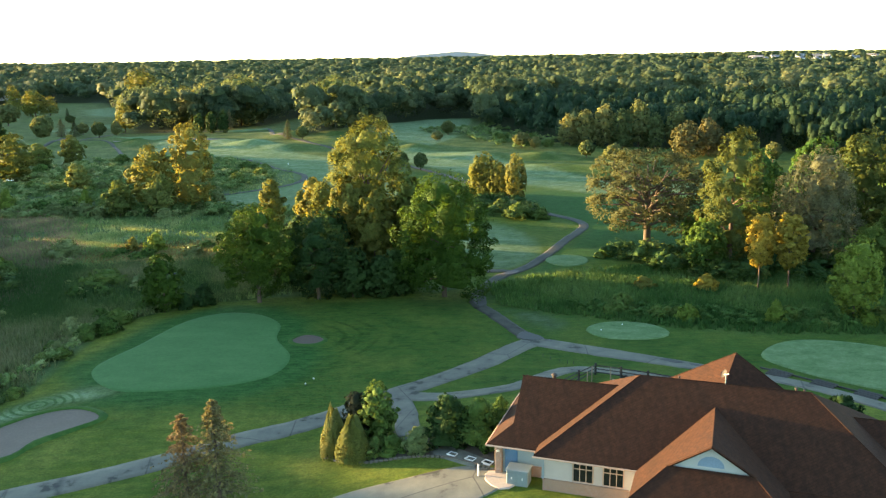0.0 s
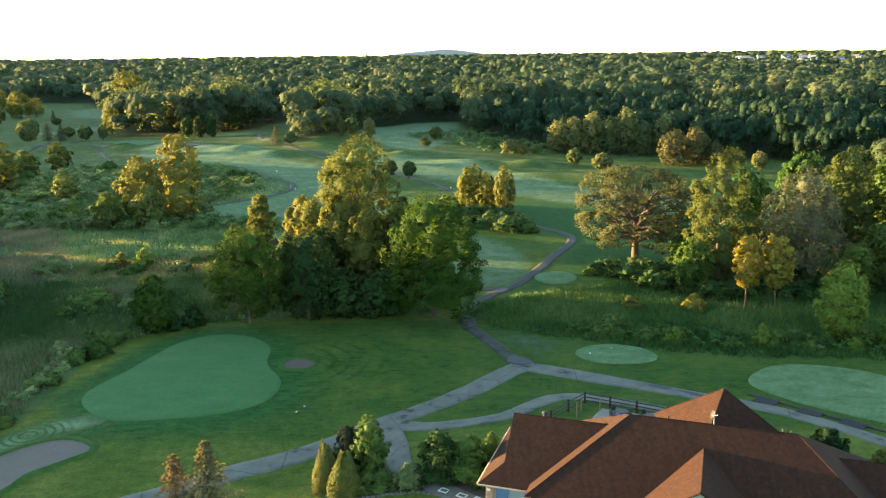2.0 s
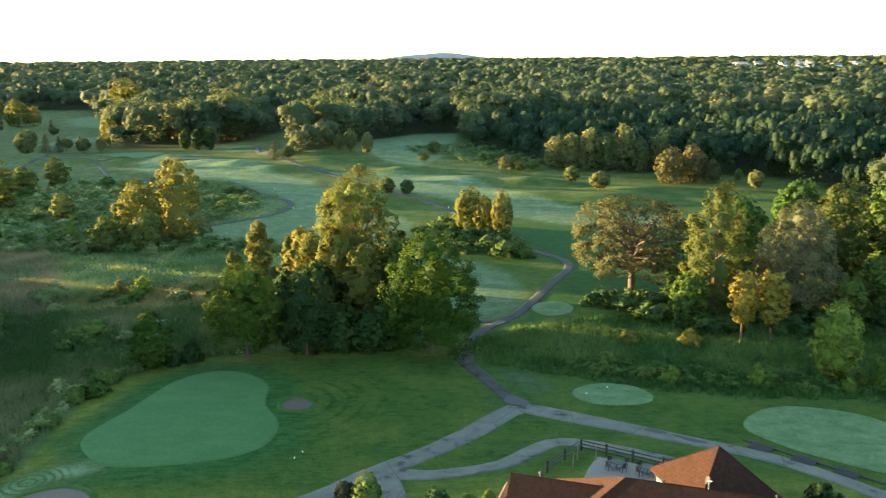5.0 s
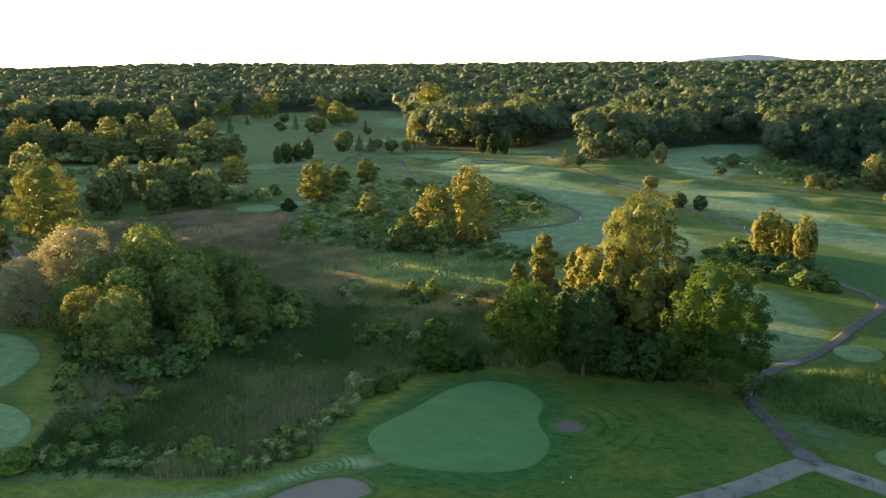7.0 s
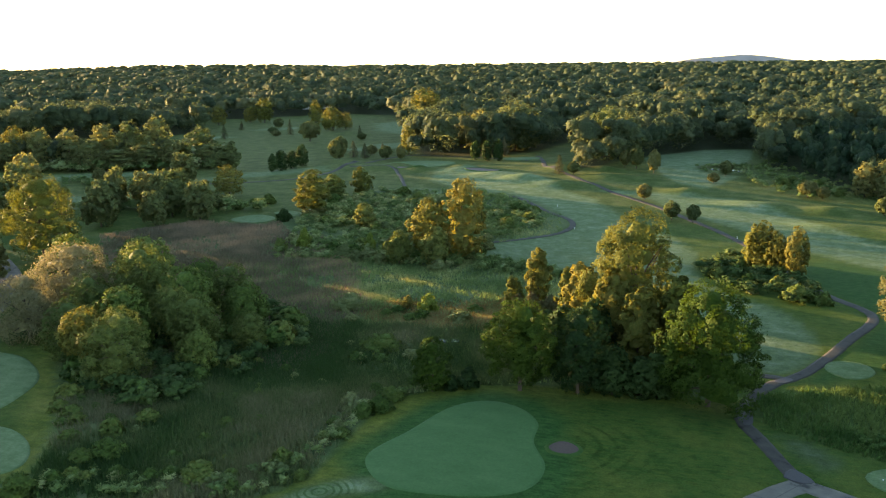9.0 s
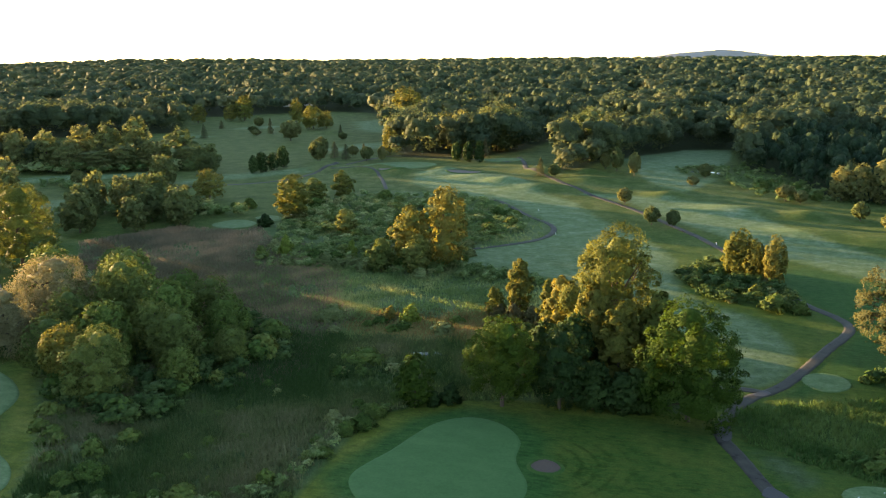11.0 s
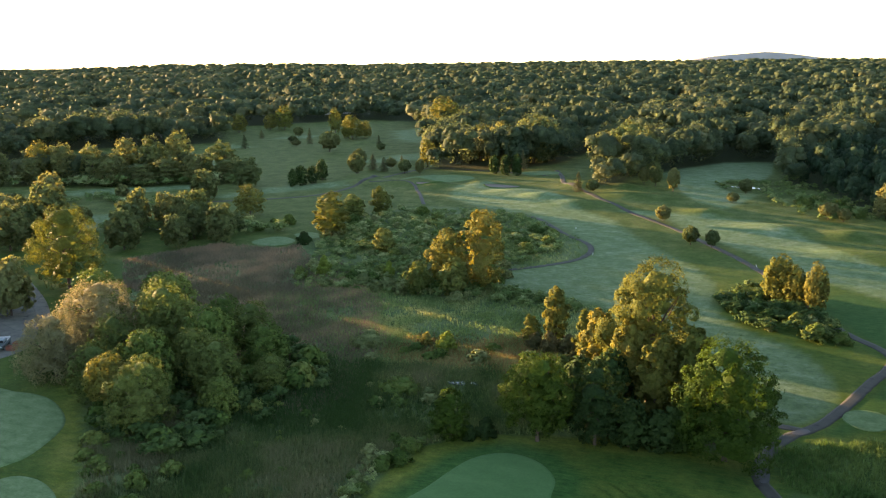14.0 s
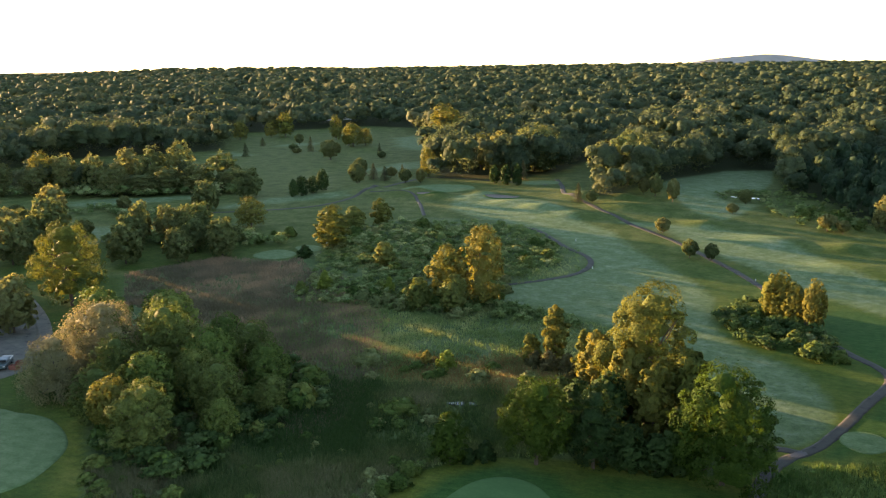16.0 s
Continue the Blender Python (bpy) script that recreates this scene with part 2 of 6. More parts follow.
GROUND = ground_material()
GREEN = turf("putting_turf", (0.040, 0.108, 0.034), (0.049, 0.122, 0.041), (0.064, 0.138, 0.050), 0.25)
LIP = turf("lip_turf", (0.022, 0.064, 0.015), (0.036, 0.084, 0.020), (0.058, 0.102, 0.026), 0.6)
TEE = turf("tee_turf", (0.056, 0.112, 0.040), (0.096, 0.160, 0.068), (0.140, 0.200, 0.100), 0.4, 0.85)
SAND = plain("bunker_sand", (0.120, 0.092, 0.072), 0.95, 0, 0.12, 1.2, 0.02)
ASPHALT = asphalt("worn_asphalt", 1.8)
APRON = asphalt("pale_asphalt", 2.2)
ASPHALT_DARK = asphalt("dark_asphalt", 0.65)
CONCRETE_PALE = plain("pale_concrete", (0.34, 0.28, 0.24), 0.85, 0, 0.12, 1.2, 0.004)
DAMP_SAND = plain("damp_sand", (0.075, 0.052, 0.040), 0.95, 0, 0.15, 1.2, 0.02)
WATER, wnodes, wlinks, wp = material("pond_water")
wp.inputs["Base Color"].default_value, wp.inputs["Roughness"].default_value = (0.02, 0.03, 0.03, 1), 0.06


# ---- building blocks ----
def mesh_of(name, verts, faces, mat, smooth_faces=False, normals=None, **point_values):
    """A mesh from arrays: faces is an array of triangles or of quads."""
    verts, faces = np.asarray(verts, np.float32), np.asarray(faces, np.int32)
    me = bpy.data.meshes.new(name)
    me.vertices.add(len(verts))
    me.vertices.foreach_set("co", verts.ravel())
    me.loops.add(faces.size)
    me.loops.foreach_set("vertex_index", faces.ravel())
    me.polygons.add(len(faces))
    me.polygons.foreach_set("loop_start", np.arange(0, faces.size, faces.shape[1], dtype=np.int32))
    me.polygons.foreach_set("use_smooth", np.full(len(faces), smooth_faces))
    for key, values in point_values.items():
        at = me.attributes.new(key, "FLOAT", "POINT")
        at.data.foreach_set("value", np.asarray(values, np.float32))
    me.materials.append(mat)
    me.update(calc_edges=True)
    me.validate()
    if normals is not None:
        me.normals_split_custom_set_from_vertices(np.asarray(normals, np.float32))
    return me


def part(name, data, parent, mat=None, label=""):
    """One mesh object under a thing or a part; data is a mesh or a bmesh."""
    if isinstance(data, bmesh.types.BMesh):
        me = bpy.data.meshes.new(name)
        data.to_mesh(me)
        data.free()
        if mat:
            me.materials.append(mat)
        data = me
    ob = new(name, data)
    ob.parent = parent
    if label:
        ob["label"] = label
    return ob


def thing(name, label, category, group="", kind="", at=None):
    ob = new(name)
    ob.empty_display_size = 0.2
    if at is not None:
        ob.matrix_basis = at
    return tagged(ob, label, category, group, kind)


def inside(x, y, poly):
    """Which points lie in a closed outline."""
    x, y = np.asarray(x, float), np.asarray(y, float)
    hit = np.zeros(x.shape, bool)
    for (ax, ay), (bx, by) in zip(poly, poly[1:] + poly[:1]):
        cross = (ay > y) != (by > y)
        with np.errstate(divide="ignore", invalid="ignore"):
            hit ^= cross & (x < (bx - ax) * (y - ay) / (by - ay + 1e-12) + ax)
    return hit


def edge_distance(x, y, poly):
    x, y = np.asarray(x, float), np.asarray(y, float)
    best = np.full(x.shape, 1e9)
    for (ax, ay), (bx, by) in zip(poly, poly[1:] + poly[:1]):
        dx, dy = bx - ax, by - ay
        s = np.clip(((x - ax) * dx + (y - ay) * dy) / (dx * dx + dy * dy + 1e-9), 0, 1)
        best = np.minimum(best, np.hypot(x - ax - s * dx, y - ay - s * dy))
    return np.where(inside(x, y, poly), best, -best)


def curve_through(points, step=1.0, closed=False):
    """A smooth line through a few points, as an array."""
    p = [np.array(q, float) for q in points]
    if closed:
        p = [p[-1], *p, p[0], p[1]]
    else:
        p = [2 * p[0] - p[1], *p, 2 * p[-1] - p[-2]]
    out = []
    for a, b, c, d in zip(p, p[1:], p[2:], p[3:]):
        n = max(2, int(np.linalg.norm(c - b) / step))
        for t in np.arange(n) / n:
            out.append(0.5 * (2 * b + (c - a) * t + (2 * a - 5 * b + 4 * c - d) * t * t + (3 * b - a - 3 * c + d) * t ** 3))
    if not closed:
        out.append(p[-2])
    return np.array(out)


def strip(name, points, width, mat, label, lift=0.05, wander=0.12, kind="structure", category="path"):
    """A path laid on the ground: crowned, with worn uneven edges that turn down into the turf."""
    rng = np.random.default_rng(len(points) + int(width * 10))
    line = curve_through(points, 1.0)
    way = np.gradient(line, axis=0)
    way /= np.linalg.norm(way, axis=1)[:, None]
    side = np.stack([way[:, 1], -way[:, 0]], 1)
    across = np.array([-1.03, -1, -0.6, 0, 0.6, 1, 1.03])
    drop = np.array([-0.25, 0, 0.015, 0.03, 0.015, 0, -0.25])
    half = width / 2 + wander * (rng.random((len(line), 2)) - 0.5)
    rows = []
    for k, (f, d) in enumerate(zip(across, drop)):
        h = half[:, 0] if f < 0 else half[:, 1]
        xy = line + side * (f * h)[:, None]
        rows.append(np.column_stack([xy, height(xy[:, 0], xy[:, 1]) + lift + d]))
    v = np.stack(rows, 1).reshape(-1, 3)
    n, m = len(line), len(across)
    i = (np.arange(n - 1)[:, None] * m + np.arange(m - 1)).ravel()
    ob = new(name, mesh_of(name, v, np.stack([i, i + m, i + m + 1, i + 1], 1)[:, ::-1], mat, True))
    return tagged(ob, label, category, kind=kind)


def blob(name, outline, mat, label, category, lift=0.05, dish=0.0, kind="structure", rings=(1.02, 1.0, 0.96, 0.85, 0.65, 0.42, 0.2), parent=None):
    """A rounded patch laid on the ground; dish sinks or raises its middle."""
    line = curve_through(outline, 0.8, True)
    mid = line.mean(0)
    rows = []
    for k, f in enumerate(rings):
        xy = mid + (line - mid) * f
        z = height(xy[:, 0], xy[:, 1]) + lift + (dish * smooth((1 - f) / 0.4) if k else -0.2)
        rows.append(np.column_stack([xy, z]))
    n = len(line)
    v = np.vstack([*rows, [[*mid, float(height(*mid)) + lift + dish]]])
    f = []
    for k in range(len(rings) - 1):
        for i in range(n):
            j = (i + 1) % n
            f.append((k * n + i, k * n + j, (k + 1) * n + j, (k + 1) * n + i))
    last = (len(rings) - 1) * n
    for i in range(n):
        f.append((last + i, last + (i + 1) % n, len(v) - 1, len(v) - 1))
    bm = bmesh.new()
    vs = [bm.verts.new(q) for q in v]
    for q in f:
        q = list(dict.fromkeys(q))
        bm.faces.new([vs[k] for k in q])
    bmesh.ops.recalc_face_normals(bm, faces=bm.faces)
    for face in bm.faces:
        face.smooth = True
    if sum(face.normal.z for face in bm.faces) < 0:
        bmesh.ops.reverse_faces(bm, faces=bm.faces)
    me = bpy.data.meshes.new(name)
    bm.to_mesh(me)
    bm.free()
    me.materials.append(mat)
    ob = new(name, me)
    ob.parent = parent
    return tagged(ob, label, category, kind=kind) if label else ob


# ---- the lie of the land ----
def smooth(a):
    a = np.clip(a, 0.0, 1.0)
    return a * a * (3 - 2 * a)


def bump(x, y, cx, cy, rx, ry):
    return np.exp(-((x - cx) / rx) ** 2 - ((y - cy) / ry) ** 2)


def height(x, y):
    """The lie of the land: the clubhouse knoll, the sunk marsh, the far rise and the mounds on the fairways."""
    x, y = np.asarray(x, float), np.asarray(y, float)
    z = 2.2 * smooth(1 - (np.hypot((x - 16) / 19, (y - 58) / 16) - 0.6) / 1.1)
    z = z - 0.7 * bump(x, y, -68, 120, 26, 40) + 0.5 * bump(x, y, -27, 90, 12, 16)
    z = z + 9 * bump(x, y, 610, 1440, 190, 150) + 10 * bump(x, y, -1850, 2700, 420, 420) + 3.4 * bump(x, y, -40, 335, 70, 60) + 9.0 * smooth((np.hypot(x, y) - 420) / 1500)
    for cx, cy, r, up in ((-64, 292, 6, 0.9), (-52, 285, 7, 0.8), (-78, 300, 8, 0.9), (-36, 300, 8, 0.8), (-95, 310, 7, 0.7),
                          (-130, 318, 8, 0.9), (-156, 332, 5, 1.1), (-148, 330, 5, 0.9), (-112, 314, 5, 1.0), (-124, 326, 5, 0.9), (-95, 318, 5, 1.0), (-67, 292, 6, 0.4), (-55, 318, 5, 1.0), (-41, 316, 5, 0.9), (-9, 280, 5, 1.0), (31, 258, 6, 1.0), (-212, 475, 7, 1.2), (28, 232, 9, 0.8), (46, 226, 10, 0.9), (12, 262, 9, 0.8), (60, 240, 9, 0.8), (-150, 322, 8, 1.0)):
        z = z + 1.9 * up * bump(x, y, cx, cy, r * 1.3, r * 0.8)
    return z


MARSH = [(-120, 40), (-67.8, 62.3), (-57, 66), (-50, 68.3), (-44, 71), (-41, 76.4), (-40.4, 83), (-40.6, 93.6), (-38.9, 101), (-33.5, 106.5),
         (-20, 110), (-8, 112), (0, 111), (2.5, 116), (-3, 130), (-8, 150), (-20, 167), (-35, 176), (-50, 181), (-54, 198), (-46, 202),
         (-39, 213), (-38, 225), (-42, 238), (-53, 256), (-67, 269), (-100, 275), (-115, 262), (-122, 235), (-113, 224), (-118, 203),
         (-138, 204), (-152, 180), (-128, 150), (-108, 118), (-94, 100), (-87, 92), (-80, 84), (-74, 76), (-70, 69), (-76, 62), (-110, 52)]
REEDS = [(5.6, 114), (6.5, 104), (14, 99.5), (18, 98), (26, 94), (34.5, 91), (48, 90), (80, 80), (115, 90), (115, 138), (60, 131), (35, 124.5), (23, 122), (13, 118.5)]
FAIRWAYS = [
    [(-53.5, 193.6), (-49.6, 182.2), (-41.3, 179.9), (-29.7, 175), (-18.9, 167.8), (-9, 158), (-4.5, 141.4), (1.7, 126.9), (8.5, 122.6), (11.2, 125), (13.6, 129), (15.0, 135), (14.8, 143.3), (12.9, 150.3), (9.6, 157),
     (3.5, 162.3), (-2.2, 170.9), (-4.5, 183.9), (-4.6, 197.4), (-9.3, 211.5), (-17, 223.9), (-26, 239.8), (-36.4, 263), (-48.5, 276.2), (-66, 305), (-90.6, 318), (-104, 312), (-99.2, 290.1), (-83, 275.2),
     (-76, 271.7), (-58.8, 255.6), (-46.8, 239.4), (-38.5, 231), (-36.4, 226.2), (-35.8, 215.6), (-40.4, 207.3), (-47.5, 200.7)],
    [(-36.8, 277.9), (-26.8, 279), (-9.3, 275.7), (4, 273.3), (14.5, 258.6), (21.4, 246), (26.1, 230), (33.7, 220), (46.1, 205.1), (61.2, 203.1), (56.6, 186.5), (42.2, 185.9), (30.2, 194), (20.4, 204.6),
     (12.6, 214.9), (5.2, 229), (-4.9, 242.1), (-9.8, 250), (-20.6, 266.8)],
    [(-30.6, 357.9), (-26.8, 399.1), (-5.4, 426.1), (14.8, 431.5), (12.2, 380.4), (8.4, 353.4), (-4.1, 351.5), (-9.4, 333.2), (-3.5, 319.8), (6, 317.3), (0.5, 297.6), (-4.6, 289), (-14.1, 298.8), (-19.6, 311.8), (-24.3, 333.9)],
    [(-188.8, 275.7), (-180.8, 299.4), (-166.7, 316.5), (-154.2, 318.6), (-148.9, 312.8), (-159.5, 302.6), (-173.5, 287.2), (-182.4, 273.5)],
    [(-256, 272.7), (-243.5, 284.4), (-229, 290.9), (-215.7, 303.3), (-208.9, 294.3), (-220.6, 280), (-231.8, 270.4), (-245.8, 261.6)],
    [(-234.9, 218.6), (-218.8, 226.8), (-194.6, 237.3), (-185.7, 224.8), (-191.7, 209.7), (-202.8, 198.3), (-211.4, 196)],
    [(-179.7, 390.1), (-173.5, 419.9), (-161, 438.1), (-152, 409.9), (-161.8, 391.4)],
    [(-300, 440), (-280, 430), (-274, 440), (-300, 456)],
    [(-290, 486), (-270, 492), (-262, 520), (-280, 514)],
    [(-196.4, 540.4), (-176.3, 478), (-190, 486), (-204.2, 500), (-228.8, 554.7), (-218.6, 595.9)],
    [(-95, 74), (-80, 73), (-77, 68), (-82, 62), (-98, 60)],
    [(7.5, 102), (12, 99.5), (13.8, 96), (12.4, 93.5), (9.5, 97)],
    [(-66, 58.5), (-55, 62.5), (-46, 66.8), (-42, 70.8), (-39.4, 75.5), (-35, 78), (-31, 77.3), (-33.5, 75.4), (-37, 73.6), (-40, 69.6), (-44, 65.2), (-52, 60.2), (-62, 55.5)],
]
PUTTING = [(-36.5, 83), (-32.4, 77.4), (-26.8, 76.8), (-20.6, 78.3), (-17.4, 81.2), (-16.9, 86), (-19.3, 91.4), (-19.9, 96.7), (-23.1, 100.7), (-27.5, 101.7), (-31.4, 98.5), (-34.1, 90.3)]
# rough under the trees, whose shade is put into the turf colour
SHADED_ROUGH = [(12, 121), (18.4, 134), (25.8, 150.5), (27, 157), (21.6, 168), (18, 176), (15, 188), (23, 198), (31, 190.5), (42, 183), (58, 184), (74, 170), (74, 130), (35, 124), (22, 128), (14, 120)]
CLEARING = [(125, -60), (125, 125), (120, 165), (116, 225), (108, 262), (88, 272), (68, 280), (54, 286), (42, 290), (34, 302), (28, 330), (14, 352), (14, 430), (-6, 420), (-22, 385), (-36, 345),
            (-40, 312), (-55, 310), (-56, 345), (-58, 400), (-63, 450), (-74, 450), (-80, 395), (-90, 374), (-100, 362), (-133, 366), (-150, 405), (-175, 475), (-199, 542), (-250, 635), (-300, 645),
            (-342, 584), (-378, 562), (-335, 508), (-305, 460), (-325, 438), (-352, 424), (-372, 391), (-366, 352), (-345, 310), (-325, 262), (-296, 225), (-272, 180), (-242, 138), (-200, 100), (-172, 60), (-150, 10), (-130, -60)]


def axis_of(spans):
    out = []
    for a, b, step in spans:
        out += list(np.arange(a, b, step))
    return np.array(out + [spans[-1][1]])


def dew_strip(x, y):
    return smooth(edge_distance(x, y, FAIRWAYS[-1]) / 2 + 0.5)


def build_ground():
    gx = axis_of([(-4900, -2600, 200), (-2600, -500, 50), (-500, -150, 7), (-150, -110, 2), (-110, 60, 1.4), (60, 130, 4), (130, 500, 12), (500, 1500, 50), (1500, 4900, 200)])
    gy = axis_of([(-4900, -1000, 300), (-1000, -100, 60), (-100, 40, 6), (40, 130, 1.4), (130, 350, 2.5), (350, 700, 6), (700, 1500, 40), (1500, 3400, 70), (3400, 4900, 250)])
    x, y = np.meshgrid(gx, gy)
    fair = np.zeros(x.shape)
    for f in FAIRWAYS:
        fair = np.maximum(fair, smooth(edge_distance(x, y, f) / 2.0 + 0.5))
    meadow = np.maximum(smooth(edge_distance(x, y, MARSH) / 1.2 + 0.5), 0.25 * smooth(edge_distance(x, y, REEDS) / 1.2 + 0.5))
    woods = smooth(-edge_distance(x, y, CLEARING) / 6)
    r = np.hypot(x + 17.5, y - 91.5)
    tracks = smooth((r - 2) / 2) * smooth((14 - r) / 6) * smooth((x + 16.5) / 4)
    # the dewy parts, then a rise with distance that paints haze
    fair_dew_haze = np.maximum(dew_strip(x, y), smooth((y - 100) / 35) * (0.75 + 0.25 * smooth((y - 165) / 120)))
    q = np.hypot(x + 38.2, y - 74.2)
    loops = smooth((4.6 - q) / 1.5)
    lush_shade = smooth((5.0 + edge_distance(x, y, PUTTING)) / 3.0) * (x > -48)
    # tree shade painted over the rough right of the path
    lush_shade = np.maximum(lush_shade, 0.9 * smooth(edge_distance(x, y, SHADED_ROUGH) / 3.0 + 0.5))
    bank = -edge_distance(x, y, MARSH)
    # olive strip by the marsh; the front lawn term paints its sunlit yellow
    olive = smooth((bank + 0.5) / 1.2) * smooth((5.5 - bank) / 2.5) * (y < 112) * (x < 4) + 0.75 * smooth((74 - y) / 6) * (x > -60)
    olive = np.maximum(np.clip(olive, 0, 1) * (1 - 0.85 * lush_shade), 0.6 * smooth((y - 112) / 10) * smooth((165 - y) / 30) * (x > 3) * (1 - lush_shade))
    # dewy strip; beyond it the rough pales with distance as painted haze
    dew_haze = np.maximum(dew_strip(x, y), smooth((y - 165) / 120) * 0.85) + 0.15 * smooth((-x - 45) / 10)
    n, m = x.shape
    i = (np.arange(n - 1)[:, None] * m + np.arange(m - 1)).ravel()
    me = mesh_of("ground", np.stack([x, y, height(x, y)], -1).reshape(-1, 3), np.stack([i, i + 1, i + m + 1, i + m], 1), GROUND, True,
                 fairway=fair.ravel(), meadow=meadow.ravel(), woods=woods.ravel(), tracks=tracks.ravel(), dew_haze=dew_haze.ravel(), fair_dew_haze=fair_dew_haze.ravel(), loops=loops.ravel(), lush_shade=lush_shade.ravel(), olive=olive.ravel())
    return tagged(new("ground", me), "rolling golf course turf, dewy fairways and rough meadow", "ground", kind="structure")


build_ground()

# paths
MAIN = [(-60, 44), (-33, 57), (-23.2, 62.3), (-17.7, 66.1), (-13.9, 68.2), (-9.9, 71.1), (-6.1, 74.8), (-2, 78), (3.2, 83.1), (7, 87.6), (9.3, 90)]
RISE = [(9.3, 90), (7.4, 95), (5.4, 100.5), (3.9, 104.4), (3.9, 108.3), (5.5, 113.9), (8.1, 119), (10.2, 121.2), (13, 125.4), (17, 133.9), (20.5, 142.2), (24.4, 150.5),
        (25.6, 156.2), (24, 161), (20.5, 166.5), (17.6, 173), (14, 186), (9, 203), (3.7, 216.2), (-0.3, 225.4), (-7.8, 239.3), (-16.4, 254.4), (-25.8, 267.1), (-32.2, 275), (-38.7, 285.4), (-45.8, 294.2), (-54.4, 309.3), (-63.3, 322.4), (-68.2, 341.3), (-75.6, 365.9)]
strip("path_main", MAIN, 2.7, ASPHALT, "worn grey asphalt cart path with cracks and patches", 0.05)
strip("path_rise", RISE, 1.8, ASPHALT_DARK, "winding dark grey asphalt cart path through the rough", 0.055)
strip("path_right", [(9.3, 90), (15.3, 86.6), (20.7, 83.5), (24.9, 80.6), (32.3, 75.6), (37.7, 69.6), (45, 60), (52, 48)], 2.6, ASPHALT,
      "worn asphalt cart path with dark patches behind the clubhouse", 0.06)
strip("path_inner", [(-5.4, 75.2), (-1.5, 73.3), (2.7, 73.2), (6.1, 74.2), (8.2, 76.5), (10.4, 79), (12.8, 80.1), (16.6, 78), (21.5, 73.6)], 2.3, ASPHALT,
      "grey asphalt walk curving to the fenced patio", 0.065)
strip("path_down", [(-5, 75), (-4, 69.7), (-3.4, 64.6), (-1.6, 61.2), (0.6, 58.8), (2.4, 57.4)], 2.0, ASPHALT, "grey asphalt walk down to the clubhouse door", 0.07)
strip("path_fork", [(10, 121), (7, 121.6), (4, 121)], 1.6, ASPHALT_DARK, "short asphalt spur beside the trees", 0.06)
strip("path_bend", [(-66, 265), (-59, 260), (-47, 241.4), (-39, 231), (-36.5, 222), (-38, 213), (-43, 205.6), (-52, 197.5), (-58, 194)], 1.6, ASPHALT_DARK,
      "narrow asphalt path curving round the meadow", 0.05)
strip("path_far", [(-190, 262), (-160, 280), (-149, 295), (-146, 320), (-143, 350), (-134, 372), (-105, 362), (-75, 345)], 2.0, ASPHALT_DARK, "distant cart path past the far green", 0.05)
strip("path_loop", [(-143, 318), (-126, 318), (-116, 303), (-104, 277)], 1.3, ASPHALT_DARK, "distant looping cart path", 0.05)
blob("parking_apron", [(-12, 53), (-8.1, 55.4), (-3.3, 56.4), (-0.9, 56.9), (1.2, 57.0), (2.8, 56.0), (3.4, 54), (1.4, 52.3), (-3, 50), (-9, 50)], APRON,
     "cracked grey asphalt parking apron by the clubhouse", "pavement", 0.04)

PATCH = plain("new_asphalt", (0.030, 0.030, 0.032), 0.7, 0, 0.3, 3, 0.01)
for outline in ([(7.6, 91.2), (8.4, 93.2), (9.6, 92.4), (10.6, 90.8), (9.4, 90.2)], [(21.6, 83.6), (22.8, 83.4), (23.8, 82.4), (22.8, 82.2)], [(24.2, 82.0), (26.0, 80.8), (27.2, 79.4), (25.4, 79.9)],
                [(4.0, 103.6), (4.9, 104.6), (4.9, 108.4), (4.0, 109.2), (3.2, 106)], [(8.0, 119.6), (9.6, 121.6), (10.6, 121.0), (9.4, 119.4)]):
    blob("asphalt_patch", outline, PATCH, "dark patch of newer asphalt in the cart path", "patch", 0.105)

# greens, tees and bunkers
def bunker(outline, sand, label, lift=0.1, dish=-0.08, lip=0.28):
    """Sand in a shallow hollow, with a rolled turf lip round it."""
    ob = blob("sand_bunker", outline, sand, label, "sand bunker", lift, dish)
    line = curve_through(outline, 0.8, True)
    mid, n = line.mean(0), len(line)
    out = (line - mid) / np.linalg.norm(line - mid, axis=1)[:, None]
    rows = []
    for away, up in ((0.7, -0.08), (0.35, lip * 0.8), (0.1, lip), (-0.12, lip * 0.8), (-0.2, -0.1)):
        xy = line + out * away * min(1.0, lip / 0.25)
        rows.append(np.column_stack([xy, height(xy[:, 0], xy[:, 1]) + up]))
    v = np.vstack(rows)
    i = np.arange(n)
    j = (i + 1) % n
    f = np.vstack([np.stack([k * n + i, k * n + j, (k + 1) * n + j, (k + 1) * n + i], 1) for k in range(len(rows) - 1)])
    part("turf_lip", mesh_of("turf_lip", v, f, LIP, True), ob, label="dark rolled turf lip")
    return ob


blob("putting_green", PUTTING,
     GREEN, "smooth mown blue-green putting green, kidney shaped", "putting green", 0.06)
bunker([(-40, 68), (-37.3, 71.7), (-34.4, 73), (-31.8, 72), (-31, 70.4), (-32.9, 68.3), (-34.8, 66.2), (-35.5, 63.7), (-38, 62.5), (-40.5, 64.5)], SAND, "kidney-shaped bunker with grey-brown sand", 0.1, -0.08)
bunker([(-17.5, 90.8), (-16.7, 92.4), (-15.6, 92.7), (-14.4, 92.0), (-13.9, 90.9), (-14.6, 89.7), (-15.8, 89.4), (-16.9, 89.7)], DAMP_SAND, "small round bunker with damp brown sand beside the green", 0.1, -0.05, 0.18)
